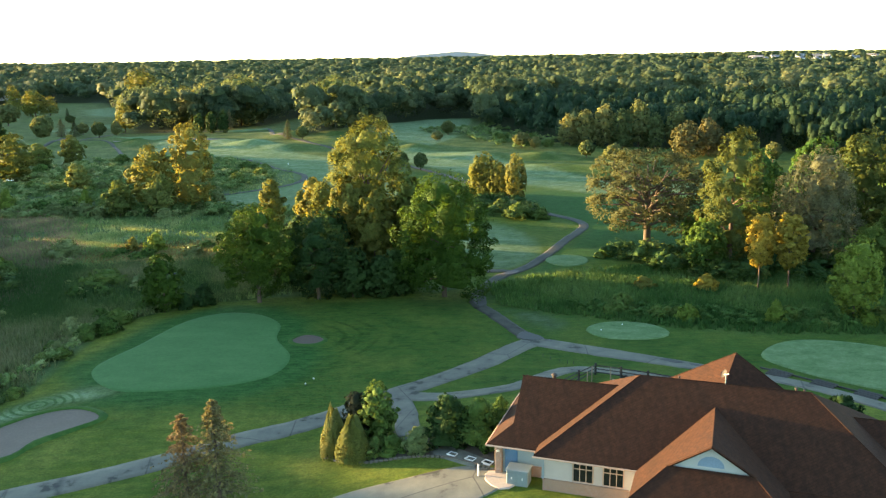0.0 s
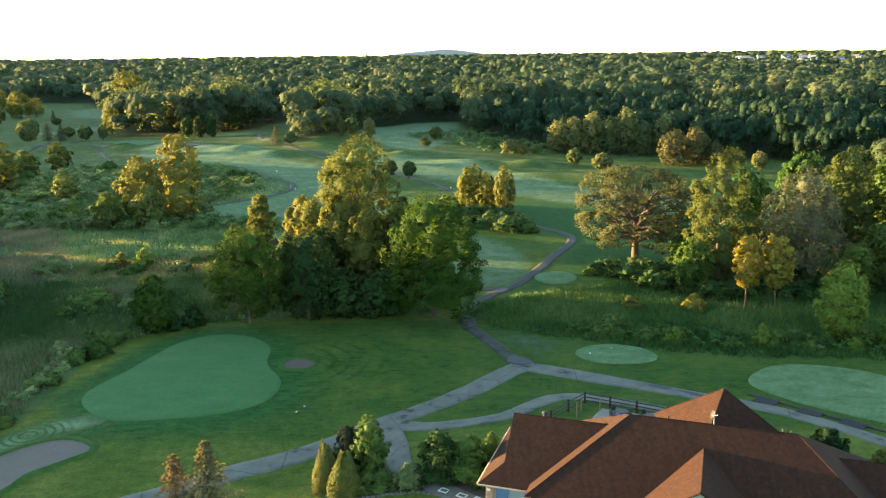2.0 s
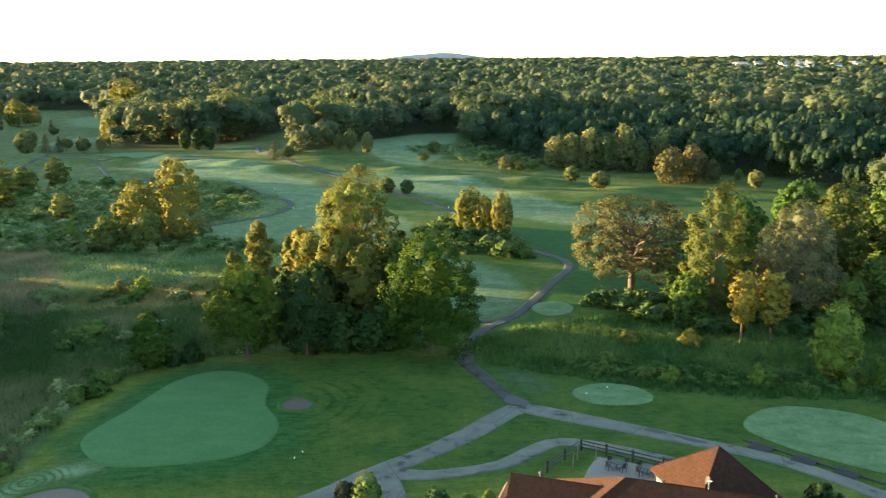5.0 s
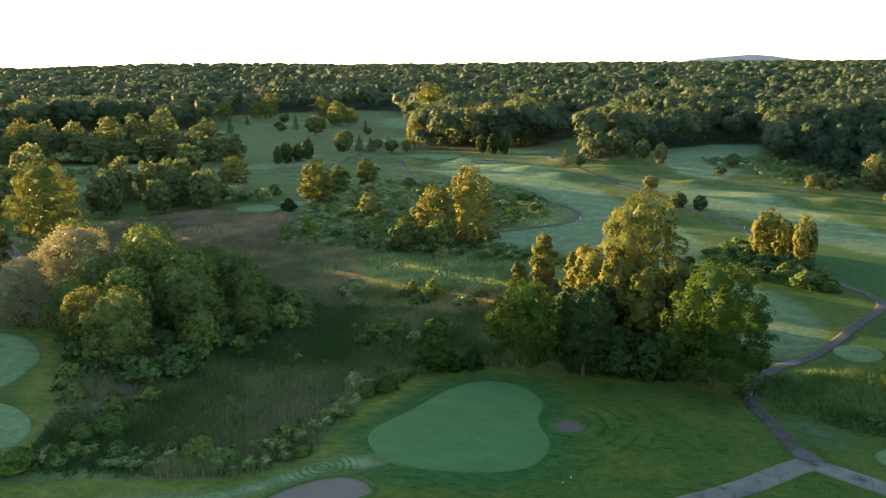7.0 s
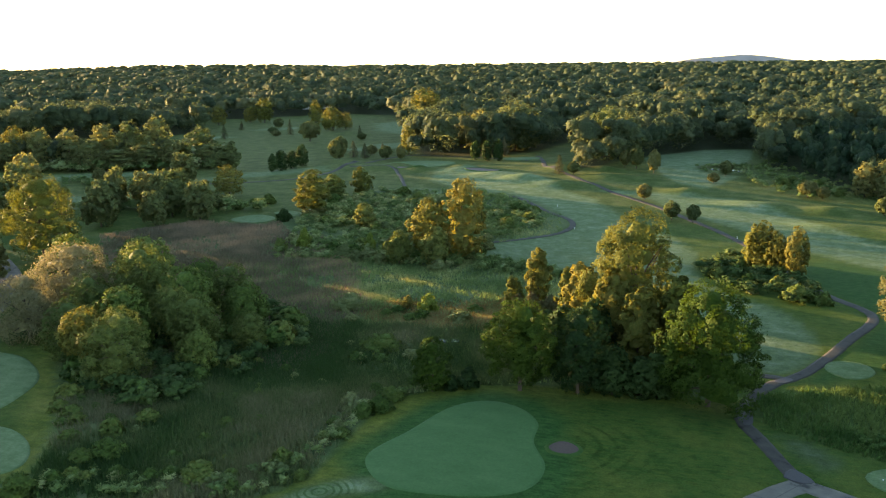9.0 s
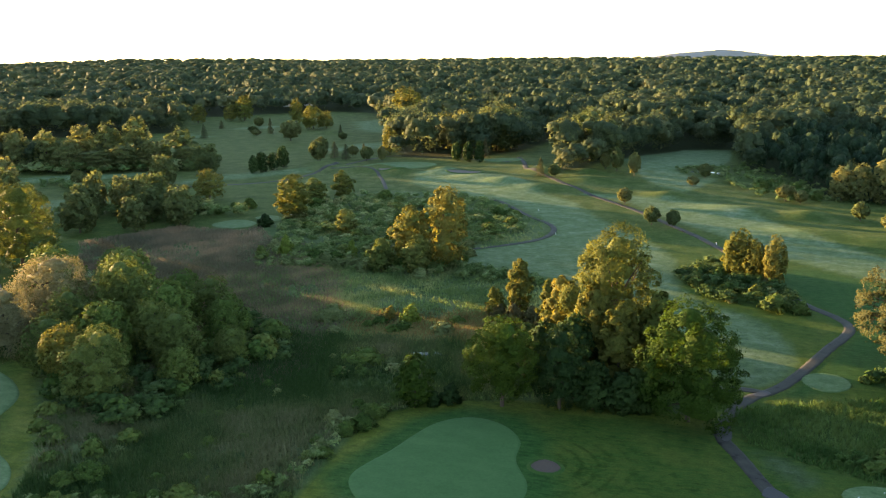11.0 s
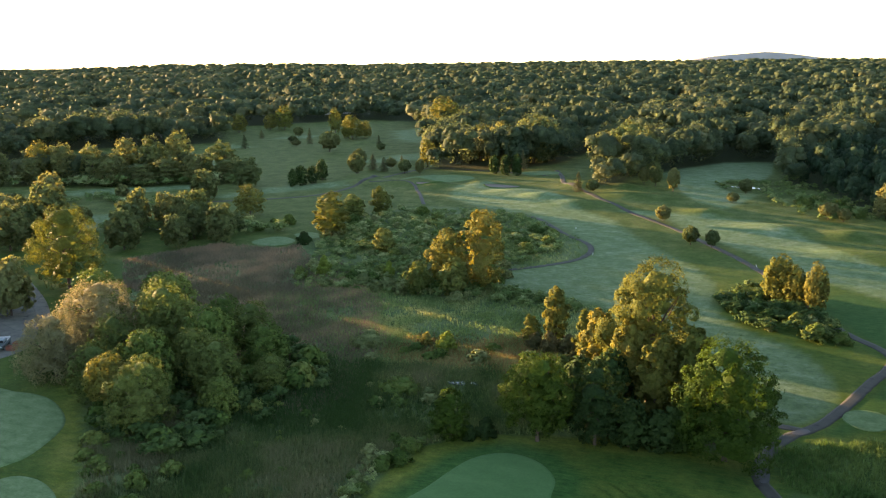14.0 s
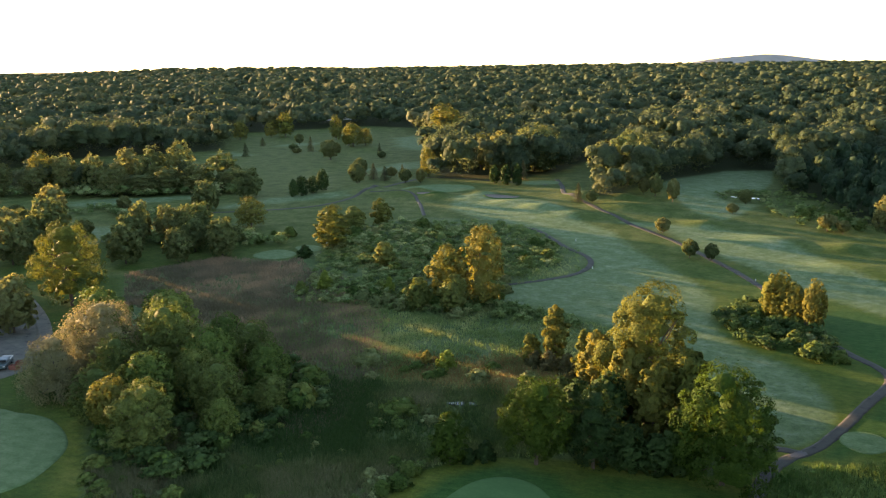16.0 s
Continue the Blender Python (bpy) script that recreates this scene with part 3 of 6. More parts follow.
blob("tee_box", [(15.8, 93.6), (17.5, 95.7), (20.5, 96.3), (23.6, 95), (24.9, 92.2), (23.5, 90.4), (20, 90), (17, 91)], TEE, "pale dewy oval tee box", "tee box", 0.12)
blob("tee_box", [(15.2, 127.4), (16.4, 130), (19, 130.9), (21, 129.8), (21.7, 127.2), (20.4, 124.6), (18, 123.6), (16, 125)], TEE, "pale dewy oval tee box by the path", "tee box", 0.12)
blob("tee_box", [(32.4, 83.6), (34.5, 87), (38, 88.7), (42.5, 88), (47, 85), (49.5, 78), (47, 72), (43, 72.6), (38, 76), (34.5, 79.5)], TEE, "large pale dewy practice tee", "tee box", 0.12)
blob("tee_box", [(-112, 98), (-107, 99.5), (-101, 99.3), (-95.5, 96.5), (-91, 92.4), (-88.8, 87), (-88.2, 81), (-92, 77), (-104, 80)], TEE, "pale dewy green beside the thicket", "tee box", 0.12)
blob("tee_box", [(-86, 76.5), (-82.5, 77.8), (-78, 76.2), (-74.4, 73.2), (-72.8, 69.8), (-74.4, 67.2), (-80, 66), (-86, 69)], TEE, "round dewy tee at the end of the marsh", "tee box", 0.12)
blob("putting_green", [(-131, 209), (-128.4, 216), (-124, 216.5), (-119.5, 213), (-120, 207.5), (-126, 205)], TEE, "pale distant green by the marsh", "putting green", 0.1)
blob("putting_green", [(-124, 221), (-121, 225), (-115.5, 222), (-115.5, 218), (-119, 216.5)], TEE, "pale distant green behind the marsh", "putting green", 0.1)
blob("putting_green", [(-135, 334), (-128, 346), (-112, 346), (-104, 336), (-112, 326), (-128, 326)], TEE, "raised far green with bunkers", "putting green", 0.15)
bunker([(-122, 318), (-116, 322), (-110, 319), (-112, 314), (-120, 314)], SAND, "far bunker in front of the green", 0.2, -0.15)
bunker([(-92, 312), (-86, 316), (-79, 314), (-82, 309), (-89, 308)], SAND, "far fairway bunker", 0.2, -0.15)
blob("putting_green", [(-90, 352), (-84, 360), (-74, 358), (-72, 350), (-80, 346)], TEE, "small pale green below the woods", "putting green", 0.15)
blob("pond", [(-3, 331.2), (2, 332), (8, 331), (8.6, 329.4), (3, 329), (-2, 329.6)], WATER, "small still pond at the edge of the valley", "water", 0.2)
blob("door_pad", [(2.5, 55.9), (3.9, 55.4), (4.2, 53.8), (3.1, 53.4), (2.2, 54.7)], CONCRETE_PALE, "pale concrete pad before the clubhouse door", "pavement", 0.11)
blob("pond", [(-43.4, 123.6), (-40, 124.6), (-36, 124.9), (-34, 124.4), (-37, 123.9), (-41, 123.2)], WATER, "narrow open water in the marsh grass", "water", 0.3)
blob("pond", [(-118, 228), (-116, 236), (-113, 236), (-113.5, 228)], WATER, "small bright pool by the far green", "water", 0.1)


# ---- plants ----
def leaves(rng, where, out, size, flat=0.6, stray=0.35):
    """Bent leaf sprays, one at each place, facing more or less outwards."""
    n = len(where)
    nor = out * flat + rng.normal(size=(n, 3)) * 0.5 + np.array([0, 0, 0.25])
    nor /= np.linalg.norm(nor, axis=1)[:, None] + 1e-9
    any_way = rng.normal(size=(n, 3))
    u = np.cross(nor, any_way)
    u /= np.linalg.norm(u, axis=1)[:, None] + 1e-9
    v = np.cross(nor, u)
    s = size * (0.6 + 0.8 * rng.random((n, 1)))
    w = s * (0.5 + 0.3 * rng.random((n, 1)))
    bend = nor * s * 0.22
    quad = np.stack([where - u * s - bend, where - v * w + bend * 0.5, where + u * s - bend, where + v * w * 0.9 + bend * 0.6], 1)
    face = np.cross(quad[:, 1] - quad[:, 0], quad[:, 2] - quad[:, 0])
    back = (face * out).sum(1) < 0
    quad[back] = quad[back][:, ::-1]
    soft = out + stray * nor
    soft /= np.linalg.norm(soft, axis=1)[:, None] + 1e-9
    return quad.reshape(-1, 3), np.arange(4 * n).reshape(-1, 4), np.repeat(soft, 4, 0)


def lobes_of(rng, tall, wide, low, count, shape):
    """Centres and radii of the leafy masses of a crown: five inner ones up the axis, then the many that bulge from its outside."""
    out, deep = [], tall - low
    for k in range(5):
        f = 0.14 + 0.18 * k
        r = wide / 2 * shape(f) * 0.74
        out.append((0.05 * wide * rng.normal(), 0.05 * wide * rng.normal(), low + deep * f, r, min(r, deep * 0.22)))
    for k in range(count):
        f = (k + rng.random()) / count
        env = wide / 2 * shape(f)
        r = wide * (0.06 + 0.10 * rng.random())
        turn = k * 2.4 + 0.7 * rng.random()
        away = max(0.0, env - r * (0.75 + 0.3 * rng.random())) * (0.84 + 0.30 * rng.random())
        out.append((away * math.cos(turn), away * math.sin(turn), low + deep * (0.05 + 0.87 * f), r, r * (0.7 + 0.35 * rng.random())))
    return np.array(out)


CORE = 5  # how many inner masses lobes_of() lays first
SHAPES = {
    "round": lambda f: (1 - ((f - 0.48) / 0.58) ** 2) ** 0.5,
    "tall": lambda f: (1 - ((f - 0.42) / 0.62) ** 2) ** 0.55,
    "wide": lambda f: max(0.35, math.sin(math.pi * (0.22 + 0.70 * f)) ** 0.5),
    "dome": lambda f: max(0.2, math.cos(math.pi / 2 * f) ** 0.5),
}


def crown_arrays(rng, tall, wide, low, count, shape, leaf, number, droop=0.0, sink=0.3, hollow=0.5, rounded=0.8, stray=0.42, lob=None, core=0):
    if lob is None:
        lob = lobes_of(rng, tall, wide, low, count, SHAPES[shape])
        core = CORE
    # each mass carries a dozen billows, and the sprays sit on those
    share = lob[:, 3] ** 2 * np.where(np.arange(len(lob)) < core, 0.35, 1.0)
    share /= share.sum()
    many = 11
    bd = rng.normal(size=(len(lob), many, 3))
    bd[:, :, 2] += 0.35
    bd /= np.linalg.norm(bd, axis=2)[:, :, None]
    pick, bill = rng.choice(len(lob), int(number * 3), p=share), rng.integers(0, many, int(number * 3))
    d = rng.normal(size=(len(pick), 3)) + bd[pick, bill] * 0.9
    d /= np.linalg.norm(d, axis=1)[:, None]
    r = 1 - sink * rng.random(len(pick)) ** 2 + 0.12 * (rng.random(len(pick)) - 0.5) + 0.45 * rng.random(len(pick)) ** 6
    base = lob[pick]
    reach = np.column_stack([base[:, 3], base[:, 3], base[:, 4]])
    p = base[:, :3] + reach * (bd[pick, bill] * 0.66 + d * (0.45 * r)[:, None])
    deep = np.zeros(len(p), bool)
    for q in lob:
        e = (p - q[:3]) / (q[3], q[3], q[4])
        deep |= (e ** 2).sum(1) < hollow
    side = (p - base[:, :3]) / reach
    mid = np.array([0, 0, low + 0.42 * (tall - low)])
    whole = (p - mid) / (wide / 2, wide / 2, (tall - low) / 2)
    d = 0.4 * d + 0.6 * side + rounded * whole
    d /= np.linalg.norm(d, axis=1)[:, None]
    p, d = p[~deep][:number], d[~deep][:number]
    if droop:
        p[:, 2] -= droop * np.hypot(p[:, 0], p[:, 1]) * rng.random(len(p))
    v, f, soft = leaves(rng, p, d, leaf, 0.9, stray)
    return v, f, lob, soft


def dome_arrays(rng, rings=2, sides=6):
    """The rough solid heart of a leafy mass."""
    v = [(0, 0, 1.0)]
    for k in range(1, rings + 1):
        f = k / rings
        a = np.arange(sides) / sides * 2 * math.pi + k * 0.4
        r = math.sin(f * 1.75) * (0.85 + 0.3 * rng.random(sides))
        z = math.cos(f * 1.75) + 0.12 * rng.normal(size=sides)
        v += list(zip(r * np.cos(a), r * np.sin(a), z))
    f = []
    for i in range(sides):
        j = (i + 1) % sides
        f.append((0, 1 + i, 1 + j, 1 + j))
        for k in range(rings - 1):
            f.append((1 + k * sides + i, 1 + (k + 1) * sides + i, 1 + (k + 1) * sides + j, 1 + k * sides + j))
    return np.array(v, float), np.array(f)


def with_hearts(rng, v, f, lob, soft, size, sides=6):
    """Leaves round solid hearts that keep the sky from showing through each mass."""
    pieces, normals = [(v, f)], [soft]
    for q in lob:
        hv, hf = dome_arrays(rng, 2 if sides < 8 else 3, sides)
        pieces.append((hv * (q[3] * size, q[3] * size, q[4] * size) + q[:3], hf))
        normals.append(hv / np.linalg.norm(hv, axis=1)[:, None])
    v, f = joined(pieces)
    return v, three_sided(f), np.vstack(normals)


def three_sided(f):
    """Splits quads, some of them triangles with the last corner twice."""
    tri = f[:, 2] == f[:, 3]
    return np.vstack([f[~tri][:, [0, 1, 2]], f[~tri][:, [0, 2, 3]], f[tri][:, :3]])


def tube(points, radii, sides=6):
    """A tapering limb along a few points."""
    p = np.array(points, float)
    way = np.gradient(p, axis=0)
    rings = []
    for q, w, r in zip(p, way, radii):
        w = w / (np.linalg.norm(w) + 1e-9)
        u = np.cross(w, (0.31, 0.95, 0.1))
        u /= np.linalg.norm(u)
        s = np.cross(w, u)
        a = np.arange(sides) / sides * 2 * math.pi
        rings.append(q + r * (np.cos(a)[:, None] * u + np.sin(a)[:, None] * s))
    f = []
    for k in range(len(p) - 1):
        for i in range(sides):
            j = (i + 1) % sides
            f.append((k * sides + i, k * sides + j, (k + 1) * sides + j, (k + 1) * sides + i))
    return np.vstack(rings), np.array(f)


def joined(pieces):
    vs, fs, n = [], [], 0
    for v, f in pieces:
        vs.append(v)
        fs.append(f + n)
        n += len(v)
    return np.vstack(vs), np.vstack(fs)


def trunk_arrays(rng, tall, thick, lob, limbs=7, fork=0.3):
    lean = rng.normal(size=2) * 0.02 * tall
    stem = [(0, 0, -0.3), (0, 0, 0.15), (lean[0] * 0.3, lean[1] * 0.3, tall * fork), (lean[0], lean[1], tall * 0.62), (lean[0] * 1.2, lean[1] * 1.2, tall * 0.86)]
    pieces = [tube(stem, [thick * 1.5, thick * 1.05, thick * 0.8, thick * 0.45, thick * 0.1], 8)]
    for q in lob[rng.permutation(len(lob))[:limbs]]:
        z = tall * (fork + 0.3 * rng.random())
        a = np.array([lean[0] * 0.5, lean[1] * 0.5, min(z, q[2] * 0.9)])
        mid = (a + q[:3]) / 2 + np.array([0, 0, 0.03 * tall])
        pieces.append(tube([a, mid, q[:3]], [thick * 0.42, thick * 0.28, thick * 0.08], 5))
    return joined(pieces)


MADE = {}


def broadleaf(kind, name, label, x, y, tall, wide, mat, shape="round", low=0.2, lobes=22, leaf=0.26, number=4500, thick=0.25, limbs=7, droop=0.0, turn=0.0, seed=1, sink=0.3,
              group="", airy=False, flat=1.0):
    """A leafy tree; trees of one kind share their meshes and differ by size and turn."""
    z = float(height(x, y)) - 0.05
    if kind in MADE:
        ob, t0, w0 = MADE[kind]
        m = Matrix.LocRotScale((x, y, z), Euler((0, 0, turn)), (wide / w0, wide / w0, tall / t0))
        made = copy_thing(ob, m)
        made.name = name
        return tagged(made, label, "tree", group)
    rng = np.random.default_rng(seed)
    ob = thing(name, label, "tree", group, at=pose(x, y, z))
    lob = lobes_of(rng, tall, wide, tall * low, int(lobes * 2.2), SHAPES[shape])
    lob[:, 4] *= flat
    v, f, lob, soft = crown_arrays(rng, tall, wide, tall * low, 0, shape, leaf * (0.56 if number > 4800 else 0.95), int(number * (2.1 if number > 4800 else 1.6)), droop, sink, lob=lob, core=CORE)
    tv, tf = trunk_arrays(rng, tall, thick, lob[CORE:], limbs)
    part("trunk", mesh_of("trunk", tv, tf, BARK, True), ob)
    v, f, soft = with_hearts(rng, v, f, [] if airy else lob[:CORE], soft, 0.55, 8)
    part("crown", mesh_of("crown", v, f, mat, True, soft), ob)
    MADE[kind] = (ob, tall, wide)
    return ob


def spruce(name, label, x, y, tall, wide, mat, seed=3, thin=1.0, kind=""):
    z = float(height(x, y)) - 0.05
    if kind and kind in MADE:
        ob, t0, w0 = MADE[kind]
        made = copy_thing(ob, Matrix.LocRotScale((x, y, z), Euler((0, 0, seed)), (wide / w0, wide / w0, tall / t0)))
        made.name = name
        return tagged(made, label, "tree")
    rng = np.random.default_rng(seed)
    ob = thing(name, label, "tree", at=pose(x, y, z))
    where, out, sticks = [], [], [tube([(0, 0, -0.3), (0, 0, tall * 0.5), (0, 0, tall)], [0.028 * tall, 0.016 * tall, 0.004], 7)]
    levels = int(tall * 3.2)
    for k in range(levels):
        f = (k + 0.5) / levels
        reach = wide / 2 * (1 - f) ** 0.8 * (0.85 + 0.45 * rng.random()) + 0.12
        for b in range(13):
            if rng.random() > thin:
                continue
            a = rng.random() * 2 * math.pi
            long = reach * (0.6 + 0.55 * rng.random())
            h = tall * (0.06 + 0.92 * f)
            if b % 3 == 0:
                sticks.append(tube([(0, 0, h), (long * 0.5 * math.cos(a), long * 0.5 * math.sin(a), h - long * 0.08), (long * math.cos(a), long * math.sin(a), h - long * 0.22)],
                                   [0.03, 0.02, 0.006], 4))
            for s in np.linspace(0.2, 1.0, 10):
                side = rng.normal() * 0.16 * (1.1 - s * 0.5)
                where.append(((long * s) * math.cos(a) - side * math.sin(a), (long * s) * math.sin(a) + side * math.cos(a), h - 0.28 * long * s * s - 0.08 * rng.random()))
                out.append((math.cos(a) * 0.5, math.sin(a) * 0.5, 0.6))
    v, f, _ = leaves(rng, np.array(where), np.array(out), 0.11 + 0.002 * tall)
    tv, tf = joined(sticks)
    part("trunk", mesh_of("trunk", tv, tf, BARK, True), ob)
    part("crown", mesh_of("crown", v, f, mat), ob)
    if kind:
        MADE[kind] = (ob, tall, wide)
    return ob


def shrub(kind, name, label, x, y, tall, wide, mat, leaf=0.16, number=900, lobes=9, seed=5, turn=0.0, shape="dome", group=""):
    z = float(height(x, y)) - 0.05
    if kind in MADE:
        ob, t0, w0 = MADE[kind]
        made = copy_thing(ob, Matrix.LocRotScale((x, y, z), Euler((0, 0, turn)), (wide / w0, wide / w0, tall / t0)))
        made.name = name
        return tagged(made, label, "shrub", group)
    rng = np.random.default_rng(seed)
    ob = thing(name, label, "shrub", group, at=pose(x, y, z))
    v, f, lob, soft = crown_arrays(rng, tall, wide, 0.02 * tall, lobes, shape, leaf, number, 0.0, 0.35)
    sticks = [tube([(0, 0, -0.1), (q[0] * 0.4, q[1] * 0.4, q[2] * 0.5), tuple(q[:3])], [0.05, 0.035, 0.012], 4) for q in lob[CORE:CORE + 5]]
    tv, tf = joined(sticks)
    part("stems", mesh_of("stems", tv, tf, BARK, True), ob)
    v, f, soft = with_hearts(rng, v, f, lob[:CORE], soft, 0.85)
    part("foliage", mesh_of("foliage", v, f, mat, True, soft), ob)
    MADE[kind] = (ob, tall, wide)
    return ob


# the grove behind the putting green
broadleaf("maple_a", "maple_tree", "round green maple at the edge of the grove", -24.4, 106.8, 12.2, 10.4, LEAF_MAPLE, "round", 0.14, 20, 0.25, 8500, 0.28, seed=11)
broadleaf("dark_a", "oak_tree", "dense dark green tree in the grove", -16.9, 108.2, 10.8, 8.4, LEAF_DARK, "round", 0.04, 20, 0.24, 5000, 0.25, seed=12)
broadleaf("maple_b", "maple_tree", "broad leafy green maple beside the cart path", -0.4, 108.6, 15.4, 13.2, LEAF_MAPLE, "wide", 0.05, 27, 0.27, 12500, 0.34, seed=13)
broadleaf("cotton_a", "cottonwood_tree", "tall sunlit cottonwood rising over the grove", -11.55, 124.0, 21.2, 15.2, LEAF_GOLD, "tall", 0.12, 17, 0.32, 11000, 0.5, seed=14)
for k, (x, y, tall, wide, label) in enumerate((
        (-30.3, 147.5, 10.6, 5.0, "slim golden poplar at the edge of the grove"), (-22.7, 137, 9.8, 5.4, "golden-leaved tree in the grove"),
        (-19.2, 126, 14.0, 6.4, "golden-leaved tree in the grove"), (-14.0, 119, 14.5, 6.4, "sunlit yellow-green tree in the grove"),
        (-9.9, 115.5, 13.6, 6.4, "sunlit yellow-green tree in the grove"), (-34.5, 146, 5.5, 3.6, "small golden tree beside the marsh"),
        (-4.5, 117, 15.0, 6.4, "yellow-green tree behind the maple"))):
    broadleaf("gold_a" if k % 2 else "gold_b", "poplar_tree", label, x, y, tall, wide, LEAF_GOLD, "tall", 0.1, 10, 0.25, 3600, 0.18, seed=15 + k % 2, turn=k * 1.3)
for k, (x, y, tall, wide) in enumerate(((-12.5, 109, 6.2, 5.5), (-8.8, 109.5, 5.0, 5.5), (-6.2, 110, 6.4, 5), (-20, 115, 9, 7), (-24, 122, 6.5, 6.5), (-16, 116, 10, 7))):
    broadleaf("under_a", "young_tree", "shaded undergrowth tree in the grove", x, y, tall, wide, LEAF_DARK if k < 3 else LEAF_MIXED, "round", 0.03, 16, 0.25, 3000, 0.12, seed=19, turn=k * 2.0)
broadleaf("maple_s", "young_tree", "small round green tree at the marsh edge", -35.6, 103.4, 6.9, 5.6, LEAF_MAPLE, "round", 0.1, 14, 0.2, 2600, 0.12, seed=21)

# right-hand trees
broadleaf("oak_a", "oak_tree", "spreading old oak with sunlit limbs and thin olive leaves", 32.5, 135, 16.2, 21, LEAF_OAK, "round", 0.20, 26, 0.34, 8500, 0.6, 40, seed=22, airy=True, flat=0.6)
broadleaf("birch_a", "birch_tree", "slender young tree with a golden crown", 41.1, 109.3, 10.2, 4.0, LEAF_BIRCH, "round", 0.32, 14, 0.2, 3000, 0.1, seed=23)
broadleaf("birch_a", "birch_tree", "slender young tree with a golden crown", 44.9, 108.8, 10.3, 4.5, LEAF_GOLD, turn=2.0)
broadleaf("bright_a", "young_tree", "bright green young tree by the reeds", 47.2, 95.5, 9.6, 6.2, LEAF_BRIGHT, "round", 0.1, 16, 0.2, 2600, 0.12, seed=24)
broadleaf("cotton_b", "cottonwood_tree", "tall sunlit cottonwood beside the oak", 40.2, 118.5, 20.6, 9.8, LEAF_OLIVE, "tall", 0.1, 14, 0.28, 7000, 0.4, seed=25)
broadleaf("willow_a", "willow_tree", "pale grey-green willow with arching limbs", 53.5, 122, 16.4, 12.8, LEAF_SALLOW, "wide", 0.12, 30, 0.28, 8000, 0.4, 12, 0.25, seed=26)
for k, (x, y, tall, wide) in enumerate(((66, 134, 18, 11), (76, 130, 18, 12), (90, 132, 18, 12))):
    broadleaf("cotton_r", "cottonwood_tree", "tall sunlit cottonwood over the thicket", x, y, tall, wide, LEAF_OLIVE, "round", 0.1, 26, 0.3, 4000, 0.35, seed=29, turn=k)
for k, (x, y, tall, wide) in enumerate(((66, 121, 9, 8), (72, 112, 12, 9), (84, 120, 15, 11), (52, 126, 8, 7), (59, 116, 7, 6), (64, 106, 8, 7), (78, 104, 11, 9),
                                         (47, 126, 9, 7), (36.5, 117, 8, 6), (82, 150, 15, 11), (95, 112, 13, 10), (56, 150, 13, 9), (70, 160, 14, 10), (39, 129, 7, 6))):
    broadleaf("mixed_a" if k % 2 else "mixed_b", "woodland_tree", "leafy tree in the thicket beyond the reeds", x, y, tall, wide, LEAF_MIXED, "round", 0.05, 22, 0.27, 3600, 0.2, seed=27 + k % 2, turn=k * 1.7)

# willows and bushes beside the path
for x, y, tall, wide, t in ((8.6, 186, 9.8, 7, 0), (15.2, 180, 10, 5, 1), (11.8, 183, 8.5, 5, 2)):
    broadleaf("willow_b", "willow_tree", "golden weeping tree in a clump by the cart path", x, y, tall, wide, LEAF_GOLD, "round", 0.06, 18, 0.24, 3000, 0.16, droop=0.2, seed=30, turn=t)

# middle meadow trees
broadleaf("cotton_m", "cottonwood_tree", "tall golden cottonwood in the middle of the meadow", -53.5, 178, 18.3, 10.8, LEAF_GOLD, "tall", 0.05, 12, 0.3, 4200, 0.3, seed=31)
for k, (x, y, tall, wide) in enumerate(((-61.6, 177, 13, 9), (-58, 172, 8, 7), (-112, 222, 12, 12), (-112, 258, 8.5, 8), (-118, 250, 7, 8), (-89, 206, 6.2, 6.6), (-66, 171, 7, 6))):
    broadleaf("gold_c" if k in (0, 2, 3) else "green_c", "ash_tree", "golden-green tree among the meadow shrubs" if k in (0, 2, 3) else "green tree among the meadow shrubs", x, y, tall, wide, LEAF_GOLD if k in (0, 2, 3) else LEAF_GREY, "round", 0.05, 9, 0.32, 2400, 0.18, seed=33, turn=k)

# left-hand thicket
broadleaf("cotton_l", "cottonwood_tree", "big golden cottonwood above the thicket", -144, 152, 19.0, 17, LEAF_GOLD, "round", 0.1, 18, 0.32, 7500, 0.45, seed=34)
broadleaf("willow_l", "willow_tree", "broad pale willow catching the sun", -107, 119, 13.0, 16, LEAF_WILLOW, "wide", 0.08, 34, 0.28, 8500, 0.4, 14, 0.3, seed=35)
broadleaf("willow_l", "willow_tree", "broad pale willow catching the sun", -106, 107, 10.5, 12, LEAF_WILLOW, turn=2.1)
broadleaf("ash_l", "ash_tree", "golden young tree with a bare trunk", -85, 95.5, 9.8, 7.6, LEAF_GOLD, "round", 0.38, 18, 0.22, 3000, 0.14, seed=36)
broadleaf("maple_l", "maple_tree", "dense green tree at the edge of the thicket", -78.5, 94, 10.4, 9.6, LEAF_GREY, "round", 0.02, 26, 0.24, 5500, 0.22, seed=37)
